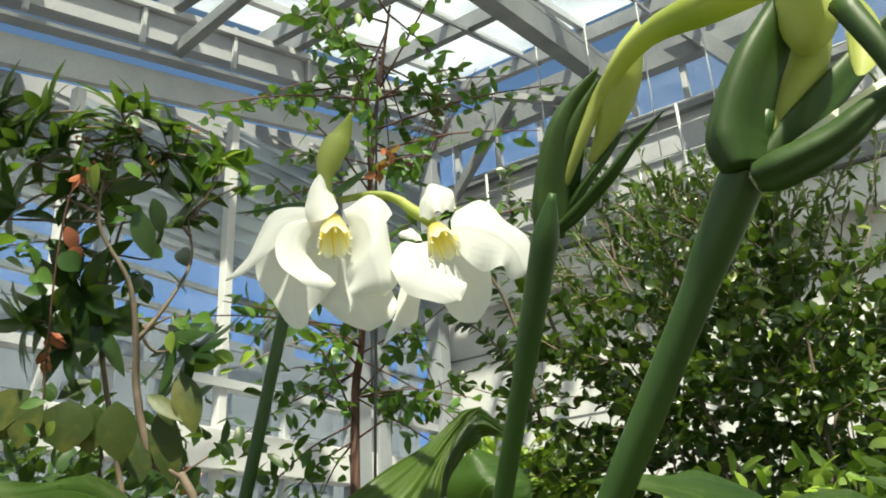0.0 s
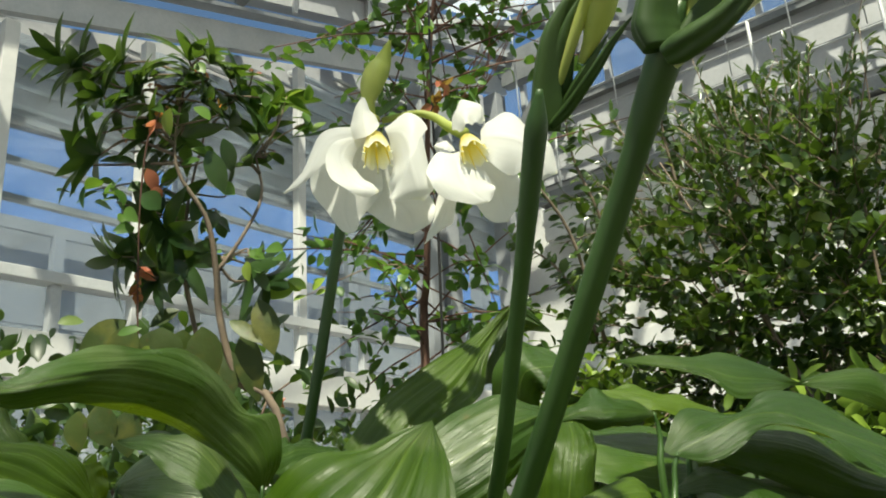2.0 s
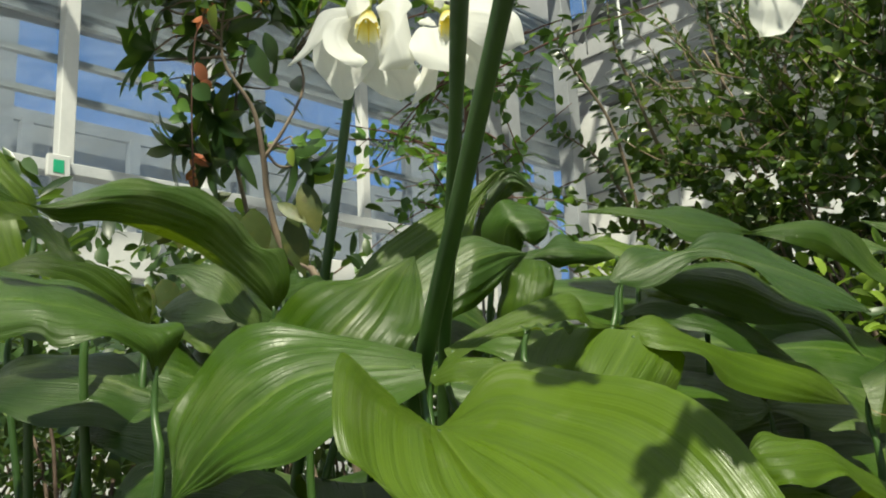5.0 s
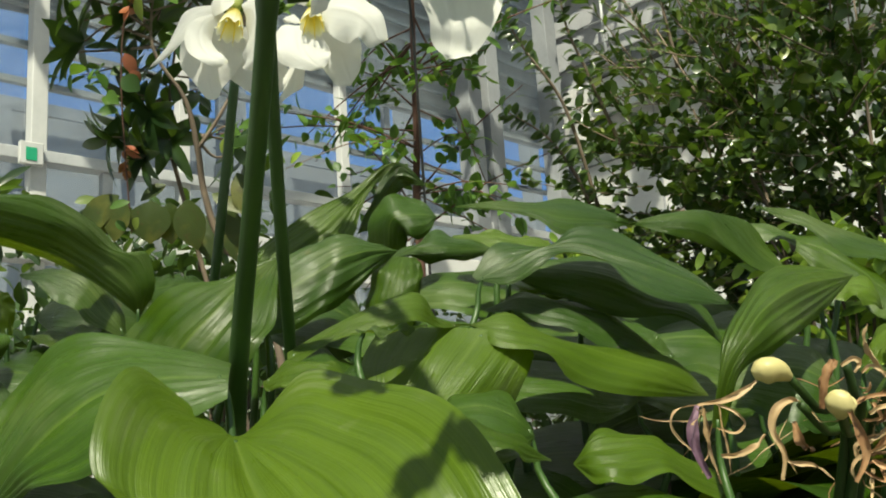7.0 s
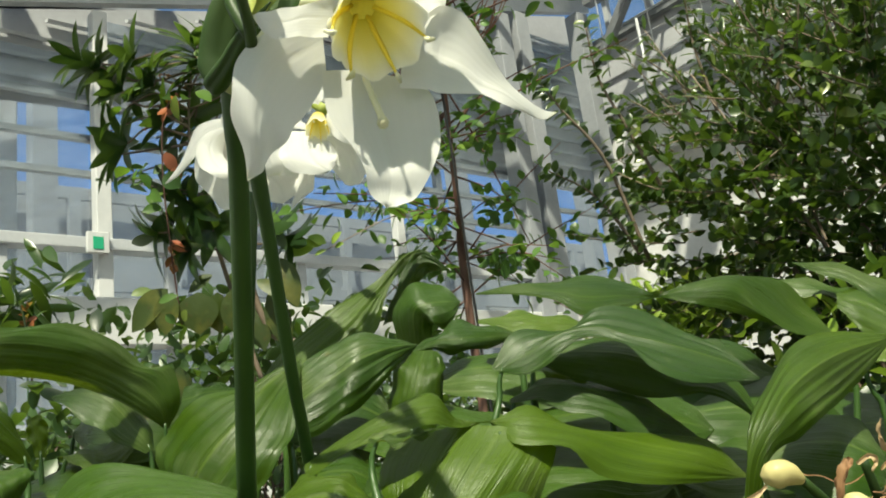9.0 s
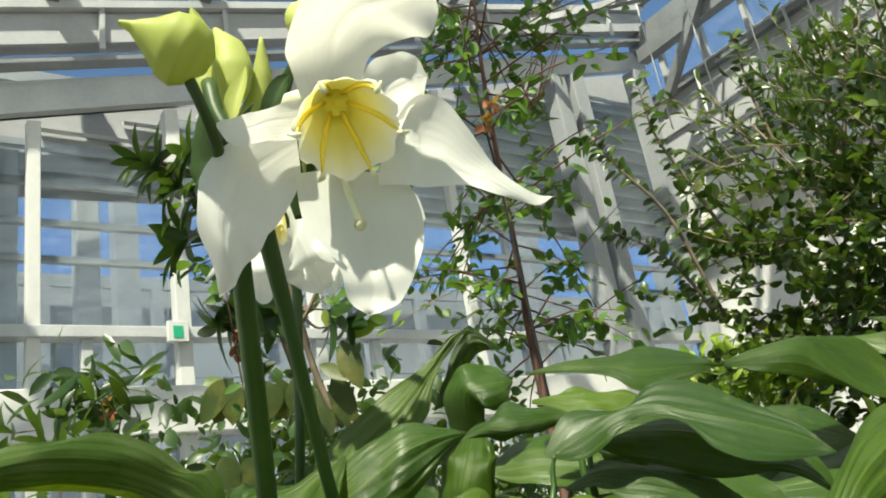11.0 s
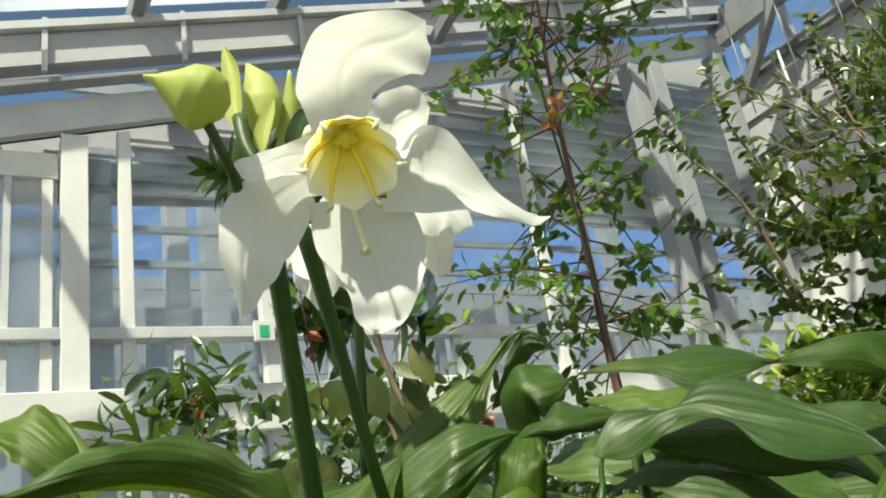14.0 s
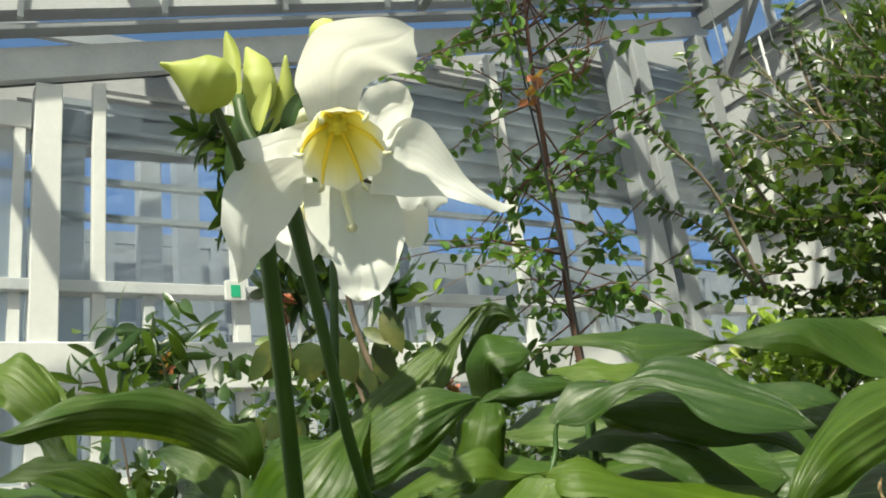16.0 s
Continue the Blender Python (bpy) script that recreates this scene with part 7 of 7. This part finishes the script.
for base, tip, w in (((-0.770, 0.463, 1.005), (-0.783, 0.458, 0.994), 0.018), ((-0.811, 0.459, 0.948), (-0.810, 0.473, 0.923), 0.017), ((-0.812, 0.469, 0.927), (-0.810, 0.477, 0.912), 0.018)):
    hang(base, tip, w, red_v, red_f)
for base, tip, w in (((-0.738, 0.473, 1.006), (-0.725, 0.488, 0.993), 0.022), ((-0.760, 0.456, 1.007), (-0.774, 0.459, 0.978), 0.026), ((-0.815, 0.458, 0.917), (-0.804, 0.475, 0.900), 0.026), ((-0.870, 0.467, 0.759), (-0.846, 0.480, 0.766), 0.014), ((-0.869, 0.475, 0.743), (-0.863, 0.485, 0.730), 0.012), ((-0.844, 0.493, 0.744), (-0.855, 0.491, 0.730), 0.014)):
    hang(base, tip, w, mid_v, mid_f)
part("trunk", wood, M_TWIG, tree_l, "thin grey-brown forked trunk")
mesh_part("crown", dark_v, dark_f, M_TREE, tree_l)
mesh_part("twig_leaves", mid_v, mid_f, M_MIXED, tree_l, "rounder light green leaves")
mesh_part("lower_leaves", pale_v, pale_f, M_DROOP, tree_l, "large drooping olive leaves with yellow edges")
mesh_part("young_leaves", red_v, red_f, M_REDLEAF, tree_l, "small red and orange young leaves")

vine = thing("vine", "thin hanging vine with red and orange leaves", "vine")
vp = [Vector((-0.787, 0.459, 1.015)), Vector((-0.810, 0.457, 0.982)), Vector((-0.829, 0.463, 0.913)), Vector((-0.854, 0.479, 0.841)), Vector((-0.873, 0.493, 0.781)), Vector((-0.888, 0.505, 0.733))]
part("stem", tube(bmesh.new(), vp, [0.0012] * 3, 5, 20), M_REDBARK, vine)
tv, tf = [], []
for k in range(16):
    p = smoothed(vp, 50)[rng.choice((2, 3, 4, 26, 30, 31, 32, 33, 34, 35, 41, 42))]
    leaf_faces(tv, tf, p, rnd_dir(rng, -0.6), rnd_dir(rng), rng.uniform(0.010, 0.024), rng.uniform(0.007, 0.013))
mesh_part("leaves", tv, tf, M_REDLEAF, vine)

tree_m = thing("tree", "thin tree with light green rounded leaflets and a reddish trunk", "tree")
rng = random.Random(21)
wood = bmesh.new()
trunk = [Vector((-0.95, 1.10, 0.0)), Vector((-0.931, 1.074, 0.801)), Vector((-0.878, 1.032, 0.956)), Vector((-0.777, 0.949, 1.258)), Vector((-0.696, 0.901, 1.464))]
tube(wood, trunk, [0.010, 0.008, 0.006, 0.004, 0.002], 8, 24)
tv, tf = [], []
line = smoothed(trunk, 60)
for k in range(70):
    i = rng.randrange(14, 60)
    s = line[i]
    d = rnd_dir(rng, 0.1)
    d = Vector((d.x, d.y, d.z * 0.5)).normalized()
    e = s + d * rng.uniform(0.12, 0.40)
    tube(wood, [s, s.lerp(e, 0.5) + Vector((0, 0, 0.015)), e], [0.002, 0.0015, 0.0008], 4, 6)
    for j in range(15):
        p = s.lerp(e, 0.25 + 0.75 * j / 15) + rnd_dir(rng) * 0.012
        leaf_faces(tv, tf, p, (rnd_dir(rng) + d * 0.4).normalized(), rnd_dir(rng, 1.8), rng.uniform(0.018, 0.037), rng.uniform(0.010, 0.019), 0.2, 0.15, LARGE)
part("trunk", wood, M_REDBARK, tree_m)
mesh_part("crown", tv, tf, M_PINNATE, tree_m)

tv, tf = [], []
for k in range(12):
    c = Vector((-0.680, 0.866, 1.164)) if k < 6 else Vector((-0.698, 0.866, 1.139))
    leaf_faces(tv, tf, c + rnd_dir(rng) * 0.006, rnd_dir(rng, -0.4), rnd_dir(rng), rng.uniform(0.014, 0.026), rng.uniform(0.008, 0.014), 0.2, 0.15, LARGE)
mesh_part("autumn_leaves", tv, tf, M_REDLEAF, tree_m, "small cluster of orange leaves")
tv, tf = [], []
for base, tip in (((-0.794, 0.664, 0.827), (-0.813, 0.63, 0.824)), ((-0.785, 0.673, 0.83), (-0.793, 0.647, 0.837)), ((-0.78, 0.677, 0.831), (-0.785, 0.653, 0.843)), ((-0.775, 0.683, 0.829), (-0.756, 0.684, 0.842)), ((-0.773, 0.687, 0.824), (-0.757, 0.688, 0.826)), ((-0.782, 0.678, 0.822), (-0.787, 0.66, 0.816))):
    hang(base, tip, (Vector(tip) - Vector(base)).length * 0.62, tv, tf)
mesh_part("leaf_sprig", tv, tf, M_LIME, tree_m, "sprig of pale lime leaflets")
start = min(line, key=lambda p: (p - Vector(base)).length)
part("twig", tube(bmesh.new(), [start, start.lerp(Vector(base), 0.5) + Vector((0, 0, 0.02)), Vector(base)], [0.0016, 0.0012, 0.0008], 5, 8), M_TWIG, tree_m)
twigs = bmesh.new()
for k in range(9):
    a = Vector((-0.753, 1.016, 1.237)) + rnd_dir(rng) * 0.012
    tube(twigs, [a, a.lerp(Vector((-0.703, 1.038, 1.309)), 0.6) + rnd_dir(rng) * 0.02, Vector((-0.658, 1.055, 1.378)) + rnd_dir(rng) * 0.05], [0.0012, 0.001, 0.0006], 4, 6)
part("twig", twigs, M_REDTWIG, tree_m, "bare thin orange-brown twigs")

stake = part("plant_stake", tube(bmesh.new(), [(-0.656, 0.816, 1.302), (-0.702, 0.863, 1.146), (-0.739, 0.905, 1.016), (-0.83, 1.0, 0.55), (-0.85, 1.05, 0.0)], [0.0016, 0.0022, 0.0026], 8, 16), M_BLACK)
tagged(stake, "thin black support stake leaning beside the tree", "stake")


def low_shrub(label, centre, size, count, mat, length, width, seed, red=0):
    ob = thing("shrub", label, "shrub")
    rng = random.Random(seed)
    tv, tf = [], []
    wood = bmesh.new()
    for k in range(count):
        c = Vector(centre) + Vector([max(-1.7, min(1.7, rng.gauss(0, 1))) * size * q for q in (1, 1, 0.6)])
        if k % 70 == 0:
            tube(wood, [(centre[0] + rng.gauss(0, 0.02), centre[1] + rng.gauss(0, 0.02), 0.0), Vector(centre).lerp(c, 0.5) - Vector((0, 0, 0.1)), c], [0.004, 0.003, 0.0015], 5, 6)
        leaf_faces(tv, tf, c, rnd_dir(rng, 0.4), rnd_dir(rng, 1.2), rng.uniform(0.7, 1.2) * length, rng.uniform(0.7, 1.2) * width, 0.3, 0.15, ROUND)
    part("stem", wood, M_BARK, ob)
    mesh_part("foliage", tv, tf, mat, ob)
    return ob


low_shrub("low bush with mixed green leaves", (-1.720, 0.830, 0.780), 0.16, 380, M_LOW, 0.036, 0.017, 3)
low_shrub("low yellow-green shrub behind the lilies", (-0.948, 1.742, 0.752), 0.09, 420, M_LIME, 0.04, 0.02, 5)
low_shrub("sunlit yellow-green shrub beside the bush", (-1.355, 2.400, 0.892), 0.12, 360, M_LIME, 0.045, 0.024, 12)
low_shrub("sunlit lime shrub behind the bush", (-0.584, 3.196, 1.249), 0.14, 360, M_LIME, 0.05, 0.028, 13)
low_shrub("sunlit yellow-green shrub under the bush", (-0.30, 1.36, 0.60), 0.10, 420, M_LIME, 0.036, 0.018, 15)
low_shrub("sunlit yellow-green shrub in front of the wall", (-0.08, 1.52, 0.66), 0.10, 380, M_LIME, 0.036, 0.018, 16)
low_shrub("dark-leaved croton with upright narrow leaves", (-2.051, 0.571, 1.003), 0.11, 120, M_TREE, 0.10, 0.03, 6)
low_shrub("leafy green undergrowth under the trees", (-1.242, 0.804, 0.740), 0.13, 450, M_LOW, 0.038, 0.019, 8)
low_shrub("leafy green undergrowth near the lilies", (-1.198, 0.493, 0.580), 0.15, 450, M_LOW, 0.038, 0.019, 10)
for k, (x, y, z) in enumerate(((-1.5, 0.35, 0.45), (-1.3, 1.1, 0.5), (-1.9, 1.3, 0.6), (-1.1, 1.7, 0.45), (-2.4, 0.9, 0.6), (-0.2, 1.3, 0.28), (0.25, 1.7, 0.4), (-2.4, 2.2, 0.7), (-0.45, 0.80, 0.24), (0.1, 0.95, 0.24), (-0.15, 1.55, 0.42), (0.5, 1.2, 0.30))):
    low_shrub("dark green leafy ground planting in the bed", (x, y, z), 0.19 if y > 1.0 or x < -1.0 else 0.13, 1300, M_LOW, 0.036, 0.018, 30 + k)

# ---- exit sign ----
sign = thing("exit_sign", "small green and white emergency exit sign on a white mount", "sign")
part("casing", bevelled(box(bmesh.new(), (XW + 0.07, 1.485, 1.885), (XW + 0.10, 1.605, 2.005)), 0.004), M_WHITE, sign, smooth=False)
part("face", box(bmesh.new(), (XW + 0.10, 1.515, 1.905), (XW + 0.104, 1.57, 1.975)), M_SIGNGREEN, sign, smooth=False)

# ---- small flowers among the low plants ----
for label, at, n in (("small orange-red flower among the low plants", (-1.216, 0.968, 0.761), 12), ("red flower spike over the croton", (-1.906, 0.573, 0.963), 14)):
    at = Vector(at)
    fl = thing("flower", label, "flower")
    fl.location = (at.x, at.y, 0.0)
    part("stem", tube(bmesh.new(), [(0, 0, 0.03), (0.004, 0.003, at.z * 0.5), (0, 0, at.z)], [0.003, 0.0025, 0.002], 6, 8), M_SCAPE, fl)
    rng = random.Random(n)
    tv, tf = [], []
    for k in range(n):
        leaf_faces(tv, tf, Vector((0, 0, at.z + (0.003 if n < 13 else 0.006) * (k - n / 2))), rnd_dir(rng, 0.3), rnd_dir(rng, 1.0), 0.026, 0.014, 0.2, 0.15, ROUND)
    mesh_part("petals", tv, tf, M_REDLEAF, fl)
